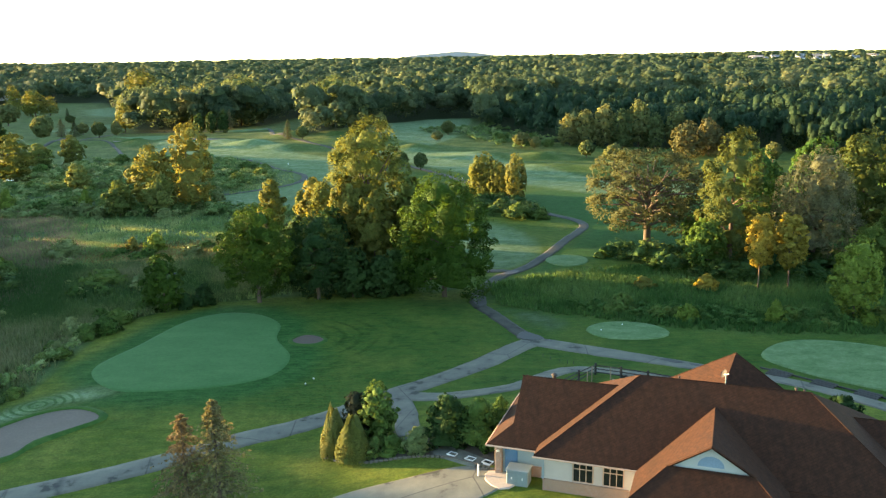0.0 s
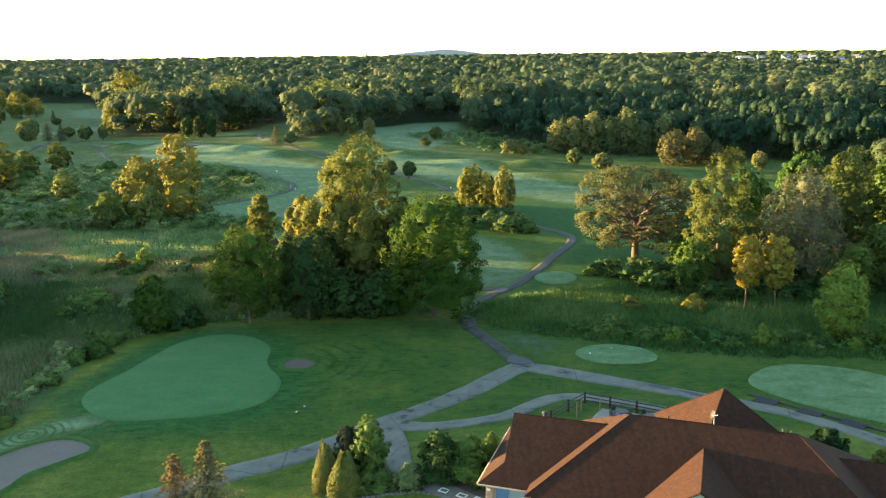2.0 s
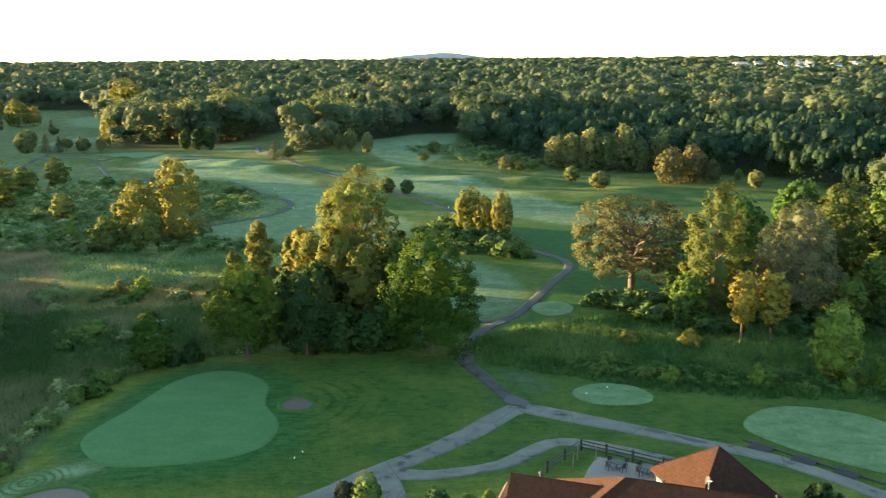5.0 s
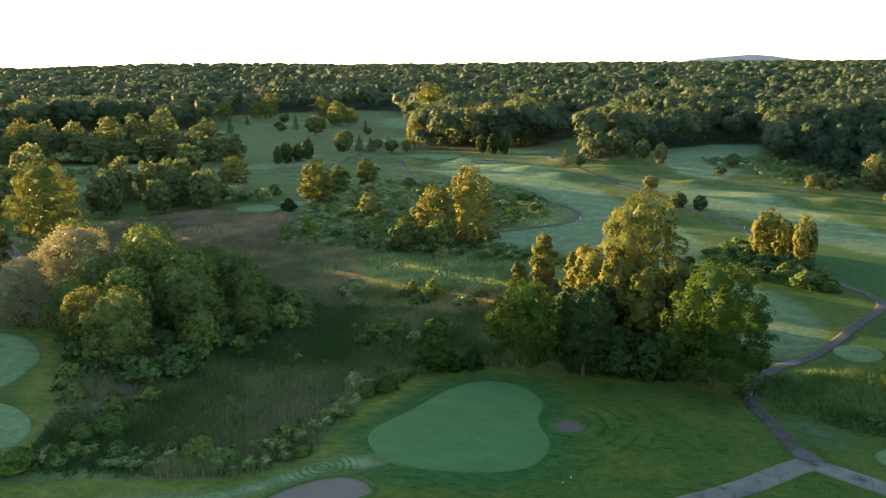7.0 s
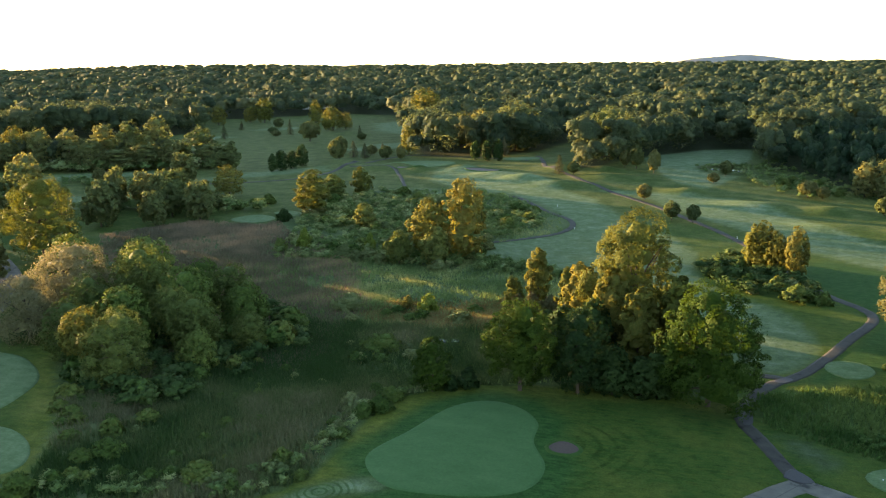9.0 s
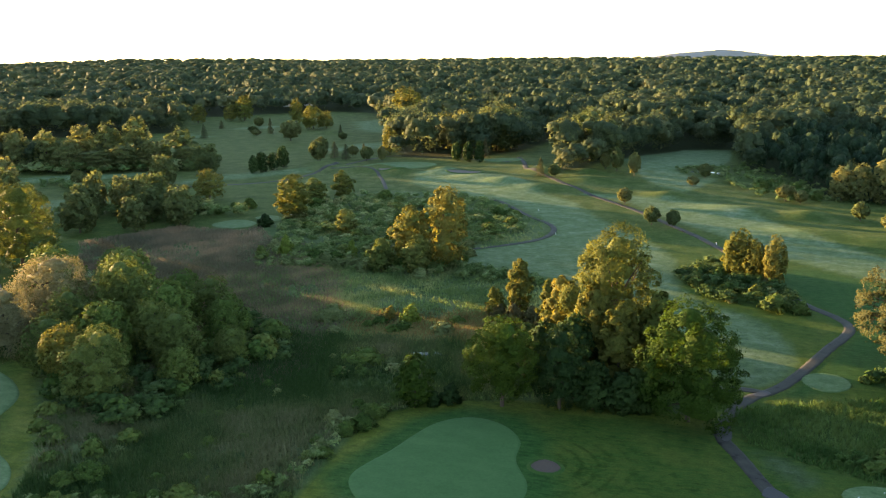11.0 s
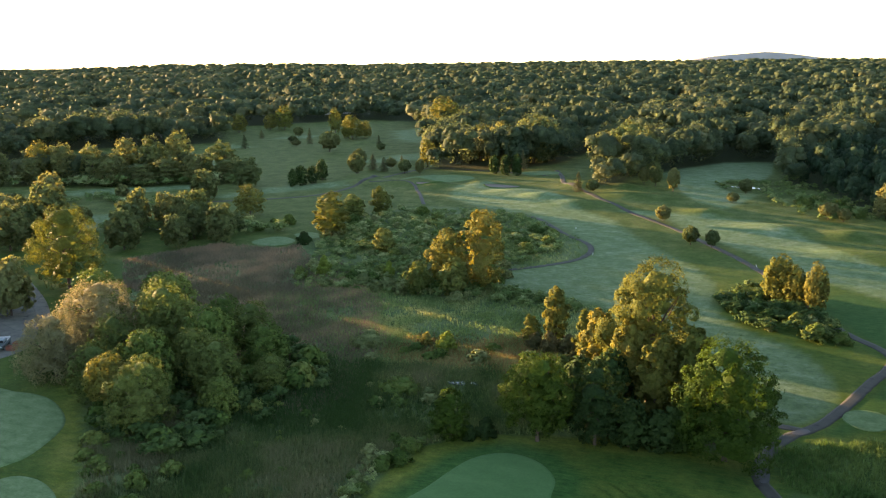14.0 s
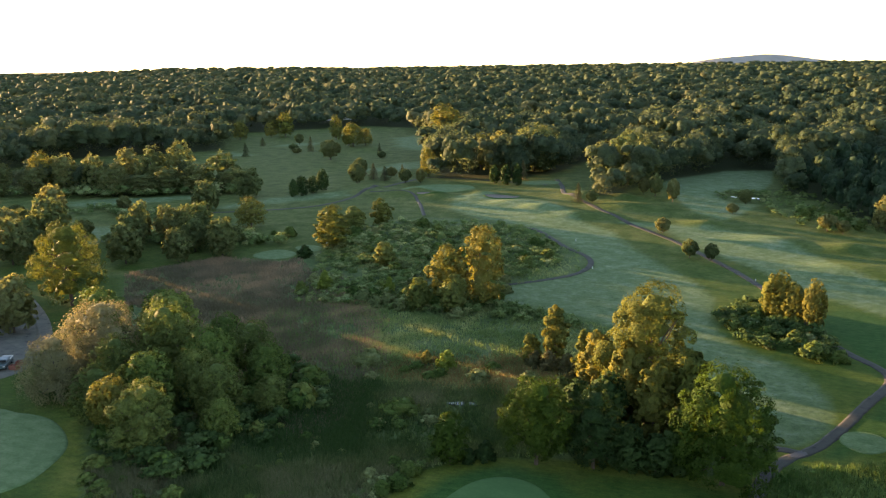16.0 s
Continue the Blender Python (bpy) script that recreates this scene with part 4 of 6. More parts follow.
for k, (x, y, tall, wide) in enumerate(((-87, 106, 10, 10), (-95, 122, 12.5, 12), (-84, 119, 10.5, 10), (-76, 109, 9, 9), (-74, 121, 8, 8), (-82, 129, 9, 9), (-102, 132, 11.5, 12), (-92, 101, 9, 9),
                                         (-117, 131, 11, 12), (-69, 113, 6, 6), (-71, 102, 6, 6), (-82, 112, 9.5, 8), (-110, 141, 9, 10), (-97, 111, 10, 9), (-90, 133, 8, 8))):
    broadleaf("thick_a" if k % 2 else "thick_b", "woodland_tree", "green leafy tree in the thicket by the marsh", x, y, tall, wide, LEAF_GREY if k % 2 else LEAF_SHRUB, "round", 0.02, 24, 0.26, 3400, 0.2,
              seed=38 + k % 2, turn=k * 1.9)
for k, (x, y, tall, wide) in enumerate(((-147, 196, 9, 8), (-138, 204, 11, 9), (-150, 208, 10, 9), (-160, 190, 11, 10), (-158, 214, 12, 8), (-170, 205, 10, 10), (-143, 212, 8, 8), (-175.3, 215.8, 12.1, 7.6), (-166.6, 218.2, 11, 7.9), (-160, 225, 11.2, 8.9), (-218.9, 225.8, 14.1, 11.5),
                                         (-188.7, 270.7, 10.7, 10.6), (-189.3, 300.4, 11.6, 11.5), (-160, 170, 12, 11), (-175, 150, 13, 12), (-150, 120, 12, 11), (-165, 135, 10, 10), (-153, 143, 8, 8.5), (-140.7, 131.8, 11.5, 9.5), (-200, 205, 14, 12), (-146.6, 221.8, 5.3, 8.7), (-161, 219.6, 5.9, 7),
                                         (-190, 180, 13, 12), (-195, 190, 11, 10), (-208, 196, 12, 11), (-218, 212, 9, 9))):
    broadleaf("far_a", "woodland_tree", "leafy tree in the hedgerow beyond the marsh", x, y, tall, wide, LEAF_BELT, "round", 0.05, 18, 0.42, 1500, 0.2, seed=41, turn=k * 2.3)

# the belt between the far fairways, and big crowns along the edges
for k, (x, y, tall, wide) in enumerate(((-270.6, 288.6, 16.9, 11), (-258.3, 291.6, 16.8, 10), (-247.7, 289.5, 11.4, 11.8), (-236.6, 295.2, 9.1, 14.3), (-243.3, 311.5, 18.2, 13.7), (-260.7, 316, 17.4, 12.8),
                                         (-231.5, 314.3, 20.5, 13), (-218.8, 305.8, 12.5, 10.8), (-213.2, 318.5, 16, 16), (-228, 301, 11, 12), (-255, 301, 12, 12), (-283, 284, 12, 12), (-297, 276, 13, 13),
                                         (-286, 300, 15, 13), (-272, 306, 15, 12), (-205, 312, 10, 10), (-308, 288, 14, 13))):
    broadleaf("belt_a" if k % 2 else "belt_b", "woodland_tree", "big round olive-green tree in the belt between the fairways", x, y, tall, wide, LEAF_BELT, "round", 0.04, 20, 0.46, 1700, 0.3,
              seed=46 + k % 2, turn=k * 2.1)
for k, (x, y, tall, wide) in enumerate(((-288, 292.5, 17.3, 12.4), (-154.2, 245.6, 10, 10.4), (-365.8, 543, 9.9, 8.3), (-334, 523.4, 13.4, 11.9), (-322.8, 546.6, 11.4, 10.2), (-312, 548.5, 17.4, 14.3),
                                         (-234.2, 496.8, 15, 14), (-265.4, 536, 16.7, 9.8), (-229, 504.3, 11, 9.8), (-240, 503, 14, 9), (-138.8, 375.9, 13.3, 7.6), (-180.9, 524.5, 25, 24), (-122, 405.6, 18, 15.4))):
    broadleaf("lit_a", "cottonwood_tree", "golden sunlit tree at the edge of the far fairway", x, y, tall, wide, LEAF_GOLD, "tall", 0.05, 22, 0.42, 1700, 0.3, seed=48, turn=k * 1.4)
for k, (x, y, tall, wide) in enumerate(((-93, 398, 22, 22), (-108, 392, 19, 15), (-90, 410, 20, 17), (-45, 350, 19, 15), (-38, 362, 17, 14), (-46, 374, 20, 16))):
    broadleaf("giant_a", "oak_tree", "huge round oak at the front of the woods", x, y, tall, wide, LEAF_BELT, "round", 0.03, 24, 0.6, 3000, 0.4, seed=49, turn=k * 1.4)

# lone trees on the far fairways
for k, (x, y, tall, wide) in enumerate(((-21.8, 266, 4.6, 4.6), (-12, 237, 5, 4.4), (-6.4, 235, 4.6, 3.8), (-29.5, 322, 8.2, 5), (-22.5, 313, 8, 4.6), (-34, 325, 6, 4), (43, 256, 5, 4.6), (-162, 349, 8, 6.4),
                                         (-141, 352, 6, 6), (-133, 350, 6.5, 4), (-172, 372, 8, 7), (2, 318, 5, 5), (-2, 300, 3.4, 4), (26, 283, 5, 6), (30, 280, 4, 4),
                                         (-50, 305, 4.5, 4.5), (-216.6, 429.4, 10.4, 12), (-161.4, 345.2, 9.1, 7.1), (-154.7, 369.3, 4.8, 5.3), (-276, 503, 6.7, 6.7), (-217.6, 259.7, 5.8, 5.1), (-198, 217, 5.5, 5.8), (-240, 231, 6.1, 7), (-190, 440, 4, 5), (-262, 470, 4, 6), (-250, 452, 3.5, 6))):
    broadleaf("lone_a", "young_tree", "small round tree on the far fairway", x, y, tall, wide, LEAF_BELT, "round", 0.24, 16, 0.30, 1300, 0.14, seed=43, turn=k * 1.1)
for k, (x, y, tall, wide) in enumerate(((-55.2, 306, 7.4, 5), (-153, 357, 7, 6), (-90, 364, 9, 5), (-272.5, 432, 8.5, 5.6), (-295, 488.6, 5.9, 4.8), (-247.3, 464.3, 9.9, 5.2), (-199.3, 458.5, 7.2, 3.8), (-153.6, 380, 5.2, 3.3), (-160, 360.4, 7.8, 6))):
    spruce("spruce_tree", "dark conifer on the far fairway", x, y, tall, wide, LEAF_SPRUCE, 44 + k, kind="far_spruce")

for x, y, tall, wide in ((-170.2, 310.6, 8.0, 5.8), (-167.5, 315.4, 7.3, 4.9), (-167.6, 324.4, 8.9, 5.5), (-172, 307, 7, 4.5), (-99.6, 351.6, 8.0, 4.9), (-93, 345.8, 8.6, 4.7), (-88, 345.5, 9, 4.7)):
    broadleaf("pine_a", "pine_tree", "dark pine in a clump on the far fairway", x, y, tall, wide, LEAF_DARK, "tall", 0.05, 14, 0.36, 1000, 0.16, seed=45, turn=x)

for k, (x, y, tall, wide) in enumerate(((72.9, 256, 10.2, 9.6), (80.2, 257.8, 10.7, 8.6), (85.3, 255, 7, 5.5))):
    broadleaf("pine_t", "pine_tree", "tan feathery pine before the poplar wood", x, y, tall, wide, LEAF_OAK, "tall", 0.03, 30, 0.3, 2600, 0.2, seed=55, turn=k * 1.9)
for k, (x, y, tall, wide) in enumerate(((42.5, 287.7, 10.1, 8.2), (47.6, 286.4, 11.4, 8), (53.6, 285, 13, 8.8), (59.2, 282, 11.8, 8.7), (64.4, 282, 14.5, 9.6), (69, 279, 10.8, 7), (111, 270, 10, 8), (76, 279, 12, 8))):
    broadleaf("edge_a", "woodland_tree", "olive-gold sunlit tree along the poplar wood", x, y, tall, wide, LEAF_BELT, "round", 0.03, 18, 0.36, 1700, 0.2, seed=58, turn=k * 1.6)
for k, (x, y, tall, wide) in enumerate(((48, 239, 5.1, 5.8), (93.3, 241, 5.4, 4.5), (93.4, 255.4, 4, 2.4))):
    broadleaf("lone_a", "young_tree", "small round tree on the far fairway", x, y, tall, wide, LEAF_BELT, turn=k)

# planting beside the clubhouse
spruce("spruce_tree", "tall spruce with sunlit brown tips", -16.4, 54.9, 8.6, 6.6, LEAF_SPRUCE, 51)
spruce("spruce_tree", "thin half-dead spruce with brown needles", -18.9, 55.6, 7.3, 5.6, LEAF_BROWN, 52, 0.75)


# ---- shrubs, reeds and woods ----
def scatter(rng, poly, count):
    """Random places inside an outline."""
    xs, ys = [p[0] for p in poly], [p[1] for p in poly]
    out = np.zeros((0, 2))
    while len(out) < count:
        p = np.column_stack([rng.uniform(min(xs), max(xs), count * 2), rng.uniform(min(ys), max(ys), count * 2)])
        out = np.vstack([out, p[inside(p[:, 0], p[:, 1], poly)]])
    return out[:count]


BELTS = [  # outline, number, height, width, kinds
    ([(-66, 66), (-44, 71.5), (-41.5, 78), (-41.5, 95), (-37, 104), (-41, 106), (-46, 96), (-46, 80), (-52, 73), (-68, 70)], 26, 1.5, 2.6, "pale green"),
    ([(-100, 185), (-72, 165), (-46, 178), (-52, 198), (-60, 206), (-98, 206)], 46, 2.0, 4.4, "pale green green"),
    ([(-112, 210), (-62, 205), (-42, 222), (-56, 252), (-96, 262), (-114, 245)], 54, 2.0, 4.8, "pale green green"),
    ([(-74, 78), (-52, 76), (-48, 92), (-50, 108), (-66, 116), (-72, 96)], 26, 0.9, 2.0, "green pale green"),
    ([(-66, 128), (-40, 132), (-28, 128), (-30, 140), (-58, 143)], 10, 1.8, 4.0, "pale pale green"),
    ([(-56, 112), (-36, 112), (-34, 122), (-56, 121)], 8, 1.4, 3.6, "pale green"),
    ([(15, 101), (27, 96.5), (36, 93), (55, 91), (70, 88), (70, 95), (36, 98), (17, 104.5)], 34, 1.4, 2.6, "green bright green"),
    ([(36, 120), (20, 131), (30, 134), (60, 122), (64, 108), (58, 104)], 18, 1.8, 3.2, "green"),
    ([(-3, 183), (1, 194), (7, 196), (13, 183), (18, 171), (18, 163.5), (13, 161.5), (5, 166), (-1.5, 174)], 26, 1.8, 3.4, "green pale green green"),
    ([(14, 300), (28, 291), (44, 283), (45, 287), (32, 300), (24, 325)], 16, 2.0, 4.0, "green"),
    ([(-150, 215), (-128, 226), (-122, 250), (-150, 240)], 12, 2.2, 4.0, "green"),
    ([(-92, 98), (-74, 86), (-66, 98), (-62, 122), (-80, 136), (-104, 124)], 34, 3.0, 5.4, "green"),
    ([(-84, 88), (-76, 80), (-70, 74), (-64, 78), (-66, 96), (-74, 92)], 16, 1.5, 3.0, "green"),
]


def plant_shrubs():
    rng = np.random.default_rng(61)
    looks = {"pale": ("shrub_pale", "dogwood_shrub", "pale grey-green dogwood shrub in the meadow", LEAF_PALE),
             "green": ("shrub_green", "willow_shrub", "dense green willow shrub in the meadow", LEAF_SHRUB),
             "bright": ("shrub_bright", "elder_shrub", "bright green leafy bush at the reed edge", LEAF_BRIGHT)}
    for poly, count, tall, wide, kinds in BELTS:
        for x, y in scatter(rng, poly, count):
            kind, name, label, mat = looks[rng.choice(kinds.split())]
            s = 0.55 + 0.7 * rng.random()
            shrub(kind, name, label, float(x), float(y), tall * s * (0.8 + 0.4 * rng.random()), wide * s, mat, 0.24, 380, 10, 62, rng.random() * 6)


plant_shrubs()
for x, y, tall, wide, mat, kind, name, label in (
        (-48.5, 139, 3.2, 4.4, LEAF_BRIGHT, "sh_gold", "elder_shrub", "yellow-green bush catching the sun"), (-53, 141, 2.2, 2.4, LEAF_GOLD, "sh_gold2", "elder_shrub", "small golden bush catching the sun"),
        (-77.3, 181.7, 4.2, 3.2, LEAF_BRIGHT, "sh_gold", "elder_shrub", "bright young bush among the dogwoods"), (-93.4, 180, 4.6, 4.2, LEAF_BRIGHT, "sh_gold", "elder_shrub", "bright young bush among the dogwoods"),
        (-65.5, 172.6, 3.6, 2.6, LEAF_GOLD, "sh_gold2", "elder_shrub", "golden young bush in the meadow"), (-24, 120, 4.2, 5.5, LEAF_OAK, "sh_oak", "sumac_shrub", "rusty olive bush at the edge of the grove"),
        (-28.5, 121.5, 3.6, 4.4, LEAF_OAK, "sh_oak", "sumac_shrub", "rusty olive bush at the edge of the grove"), (-49, 118, 2.2, 8.0, LEAF_SHRUB, "sh_low", "willow_shrub", "low spreading green bush in the marsh"),
        (14, 162.5, 2.8, 6.4, LEAF_SHRUB, "sh_mound", "hedge_bush", "round green bush beside the cart path"), (-63, 137, 3.0, 7.5, LEAF_PALE, "sh_big", "dogwood_shrub", "broad pale dogwood mound"),
        (52, 93, 3.5, 3.4, LEAF_BRIGHT, "sh_gold", "elder_shrub", "bright green bush at the reed edge"), (38, 95, 2.6, 2.8, LEAF_BRIGHT, "sh_gold", "elder_shrub", "bright green bush at the reed edge"),
        (26.5, 111, 1.6, 3.0, LEAF_GOLD, "sh_gold2", "elder_shrub", "golden bush in the reeds"), (34.5, 110, 1.9, 3.6, LEAF_BIRCH, "sh_gold3", "elder_shrub", "golden bush in the reeds"), (-31.5, 106, 2.6, 3.4, LEAF_DARK, "sh_dark", "hedge_bush", "dark bush at the foot of the maple"),
        (-33.5, 105, 2.0, 2.6, LEAF_DARK, "sh_dark", "hedge_bush", "dark bush at the foot of the maple"),
        (-33.4, 143.7, 2.8, 4.0, LEAF_OAK, "sh_rust", "sumac_shrub", "rusty golden bush beside the grove"), (-30.2, 142.6, 3.4, 4.6, LEAF_OAK, "sh_rust", "sumac_shrub", "rusty golden bush beside the grove"),
        (-27.4, 143.6, 3.2, 4.2, LEAF_OAK, "sh_rust", "sumac_shrub", "rusty golden bush beside the grove"), (-25.1, 134.9, 3.0, 4.0, LEAF_OAK, "sh_rust", "sumac_shrub", "rusty golden bush beside the grove"),
        (-115.3, 210.6, 3.4, 5.0, LEAF_DARK, "sh_dark", "hedge_bush", "dark bush beside the distant green"), (-97.5, 176, 3.0, 4.0, LEAF_SHRUB, "sh_mound", "hedge_bush", "round green bush at the edge of the scrub"),
        (-89, 171, 2.2, 5.0, LEAF_PALE, "sh_big", "dogwood_shrub", "broad pale dogwood mound"), (-81, 175, 2.4, 6.0, LEAF_PALE, "sh_big", "dogwood_shrub", "broad pale dogwood mound"),
        (-56, 168, 2.2, 5.5, LEAF_PALE, "sh_big", "dogwood_shrub", "broad pale dogwood mound"), (18.2, 161.5, 2.2, 4.2, LEAF_SHRUB, "sh_mound", "hedge_bush", "round green bush beside the cart path")):
    shrub(kind, name, label, x, y, tall, wide, mat, 0.2, 1100, 11, 63, x)


for k, (x, y, tall, wide) in enumerate(((-40, 95.4, 2.0, 3.6), (-41.4, 93.6, 1.7, 3.2), (-39.9, 99.2, 1.8, 3.4), (-41.6, 87.2, 1.1, 2.6), (-43.2, 86, 1.0, 2.2), (-38.6, 105, 1.6, 3.2), (-64.6, 74.6, 2.3, 4.6), (-66.6, 72.6, 1.8, 3.8),
                                         (-67.6, 64.6, 2.4, 4.4), (-51.6, 72.8, 2.2, 4.8), (-54.6, 72.2, 1.5, 3.2), (-60.5, 71, 1.4, 3.0), (-41.4, 76.4, 1.0, 2.2))):
    shrub("sh_bank", "dogwood_shrub", "pale leafy dogwood mound on the marsh bank", x, y, tall, wide, LEAF_PALE if k % 3 else LEAF_SHRUB, 0.15, 1500, 16, 64, k * 1.7)


def tufts(name, label, poly, count, tall, seed, mat=REED, spread=0.35, stray=1.0, within=None):
    """Tall grass and reeds: tapering bent blades in tufts, with the tone drifting from patch to patch."""
    rng = np.random.default_rng(seed)
    p = scatter(rng, poly, count)
    for scale, push in ((0.05, 9.0), (0.17, 3.5)):
        p = p + stray * push * np.array([(noise.noise(Vector((x * scale, y * scale, 11.0))), noise.noise(Vector((x * scale, y * scale, 31.0)))) for x, y in p])
    p = p + rng.normal(size=p.shape) * 1.2 * stray
    p = p[inside(p[:, 0], p[:, 1], within or poly)]
    count, blades = len(p), 4
    q = np.repeat(p, blades, 0) + rng.normal(size=(count * blades, 2)) * spread * 0.5
    n = len(q)
    a = rng.random(n) * math.pi
    w = 0.03 + 0.06 * rng.random(n)
    h = tall * (0.35 + 0.5 * rng.random(n))
    z = height(q[:, 0], q[:, 1]) - 0.05
    lean = rng.normal(size=(n, 2)) * 0.22 * h[:, None]
    d = np.column_stack([np.cos(a), np.sin(a)]) * w[:, None]
    v = np.stack([np.column_stack([q - d * 1.3, z]), np.column_stack([q + d * 1.3, z]), np.column_stack([q + lean, z + h])], 1)
    drift = np.array([noise.noise(Vector((x * 0.055, y * 0.04, 3.0))) + 0.5 * noise.noise(Vector((x * 0.2, y * 0.16, 8.0))) for x, y in p])
    tint = np.clip(0.42 + 1.4 * np.repeat(drift, blades) + 0.12 * rng.normal(size=n), 0, 1)
    me = mesh_of(name, v.reshape(-1, 3), np.arange(3 * n).reshape(-1, 3), mat, False, tint=np.repeat(tint, 3))
    return tagged(new(name, me), label, "tall grass", kind="stuff")


REED_BROWN = foliage("brown_reeds", (0.127, 0.123, 0.087), (0.206, 0.171, 0.123), (0.321, 0.234, 0.164), 0.4, True)
REED_MARSH = foliage("marsh_grass", (0.034, 0.082, 0.026), (0.086, 0.134, 0.054), (0.168, 0.178, 0.102), 0.4, True)
# dry grass, brightened so its colour also stands for sun on the strip
REED_DRY = foliage("dry_grass", (0.100, 0.100, 0.042), (0.210, 0.165, 0.075), (0.330, 0.245, 0.115), 0.4, True)
REED_GREEN = foliage("green_reeds", (0.038, 0.099, 0.027), (0.070, 0.144, 0.041), (0.120, 0.191, 0.062), 0.35, True)
tufts("meadow_grass", "tall dark green marsh grass", [(-72, 67), (-50, 69), (-42, 74), (-41.5, 95), (-34, 107), (-20, 111), (-30, 128), (-70, 128), (-76, 112), (-86, 92), (-74, 77)], 36000, 1.5, 71, REED_MARSH, within=MARSH)
tufts("meadow_grass", "tall blue-green sedge across the marsh", [(-34, 106), (0, 112), (-4, 132), (-20, 166), (-50, 180), (-100, 182), (-92, 150), (-66, 126)], 24000, 1.0, 72, within=MARSH)
tufts("reed_bed", "brown-purple reed bed in the marsh", [(-92, 136), (-72, 112), (-58, 106), (-56, 124), (-66, 150), (-78, 166), (-94, 186), (-112, 203), (-128, 207), (-148, 208), (-160, 196), (-158, 180), (-134, 158), (-112, 150)], 30000, 1.2, 73, REED_BROWN, within=MARSH)
tufts("dry_grass", "dry straw-coloured grass in the meadow", [(-58, 136), (-30, 128), (-22, 134), (-34, 146), (-56, 147)], 5200, 1.0, 74, REED_DRY, within=MARSH)
tufts("meadow_grass", "rough grass between the shrubs", [(-104, 200), (-50, 198), (-38, 214), (-42, 238), (-66, 268), (-112, 262), (-118, 224)], 9000, 0.9, 75)
tufts("reed_bed", "lush green reeds beside the cart path", REEDS, 30000, 1.1, 76, REED_GREEN, stray=0.15)
tufts("meadow_grass", "rough grass at the foot of the woods", [(16, 300), (30, 294), (42, 285), (66, 277), (88, 269), (90, 273), (66, 282), (42, 291), (27, 326)], 2500, 0.9, 77)


def woods(name, label, places, tall, kinds, seed, mat=LEAF_WOODS, category="woods", wide=1.0):
    """Many crowns set down as one piece of woodland."""
    rng = np.random.default_rng(seed)
    vs, fs, ts, ns, n = [], [], [], [], 0
    pick = rng.integers(0, len(kinds), len(places))
    z = height(places[:, 0], places[:, 1])
    for k, (x, y) in enumerate(places):
        v, f, soft = kinds[pick[k]]
        a = rng.random() * 6.28
        c, d = math.cos(a), math.sin(a)
        h = tall * (0.55 + 0.65 * rng.random() ** 1.7 + 0.25 * noise.noise(Vector((x * 0.02, y * 0.02, 5.0))))
        w = h * (0.85 + 0.35 * rng.random()) * wide
        vs.append(np.column_stack([(v[:, 0] * c - v[:, 1] * d) * w + x, (v[:, 0] * d + v[:, 1] * c) * w + y, v[:, 2] * h + z[k]]))
        ns.append(np.column_stack([soft[:, 0] * c - soft[:, 1] * d, soft[:, 0] * d + soft[:, 1] * c, soft[:, 2]]))
        fs.append(f + n)
        tone = 0.36 + 0.27 * rng.normal() + 0.25 * noise.noise(Vector((x * 0.012, y * 0.012, 1.0)))
        ts.append(np.full(len(v), min(1, max(0, tone))))
        n += len(v)
    me = mesh_of(name, np.vstack(vs), np.vstack(fs), mat, True, np.vstack(ns), tint=np.concatenate(ts))
    return tagged(new(name, me), label, category, kind="stuff")


def woods_kinds(rng, count, lobes, number, leaf, above=0.0, wide=0.8, heart=1.0, sides=6):
    """Crowns of unit height: leaf sprays round solid hearts; above: where the crown begins if only its top shows."""
    out = []
    for k in range(count):
        big = wide * (0.40 + 0.06 * rng.random())
        lob = [(0, 0, 0.54 + 0.1 * above, big, 0.42 - 0.1 * above)]
        for q in range(lobes):
            a = q * 2.4 + rng.random()
            away = wide * (0.20 + 0.12 * rng.random())
            r = wide * (0.15 + 0.09 * rng.random())
            lob.append((away * math.cos(a), away * math.sin(a), 0.35 + 0.5 * above + (0.42 - 0.4 * above) * rng.random(), r, r))
        v, f, lob, soft = crown_arrays(rng, 1.0, wide, max(0.06, above), 0, "round", leaf, number, 0, 0.2, 0.4, 2.6, 0.06, np.array(lob))
        mass = np.array(lob)
        mass[0, 3:] = wide * 0.30, 0.36 - above * 0.12
        mass[1:, 3:] *= 0.92
        out.append(with_hearts(rng, v, f, mass, soft, heart, sides))
    return out


def wood_places(rng, near, far, spacing, low=-52.0, high=34.0):
    """A loose grid over a ring sector outside the clearing."""
    g = np.arange(-far, far, spacing)
    x, y = np.meshgrid(g, g)
    x, y = x.ravel() + rng.uniform(-0.4, 0.4, x.size) * spacing, y.ravel() + rng.uniform(-0.4, 0.4, x.size) * spacing
    r, a = np.hypot(x, y), np.degrees(np.arctan2(x, y))
    keep = (r > near) & (r <= far) & (a > low) & (a < high) & ~inside(x, y, CLEARING) & (np.hypot((x - 580) / 1.5, (y - 1370) / 2.4) > 95)
    return np.column_stack([x[keep], y[keep]])


rng = np.random.default_rng(81)
FRONT_KINDS = woods_kinds(rng, 10, 9, 460, 0.027, 0.05)
TOP_KINDS = woods_kinds(rng, 8, 7, 110, 0.036, 0.25)
MID_KINDS = woods_kinds(rng, 8, 5, 14, 0.060, 0.25, 0.9, 1.05, 5)
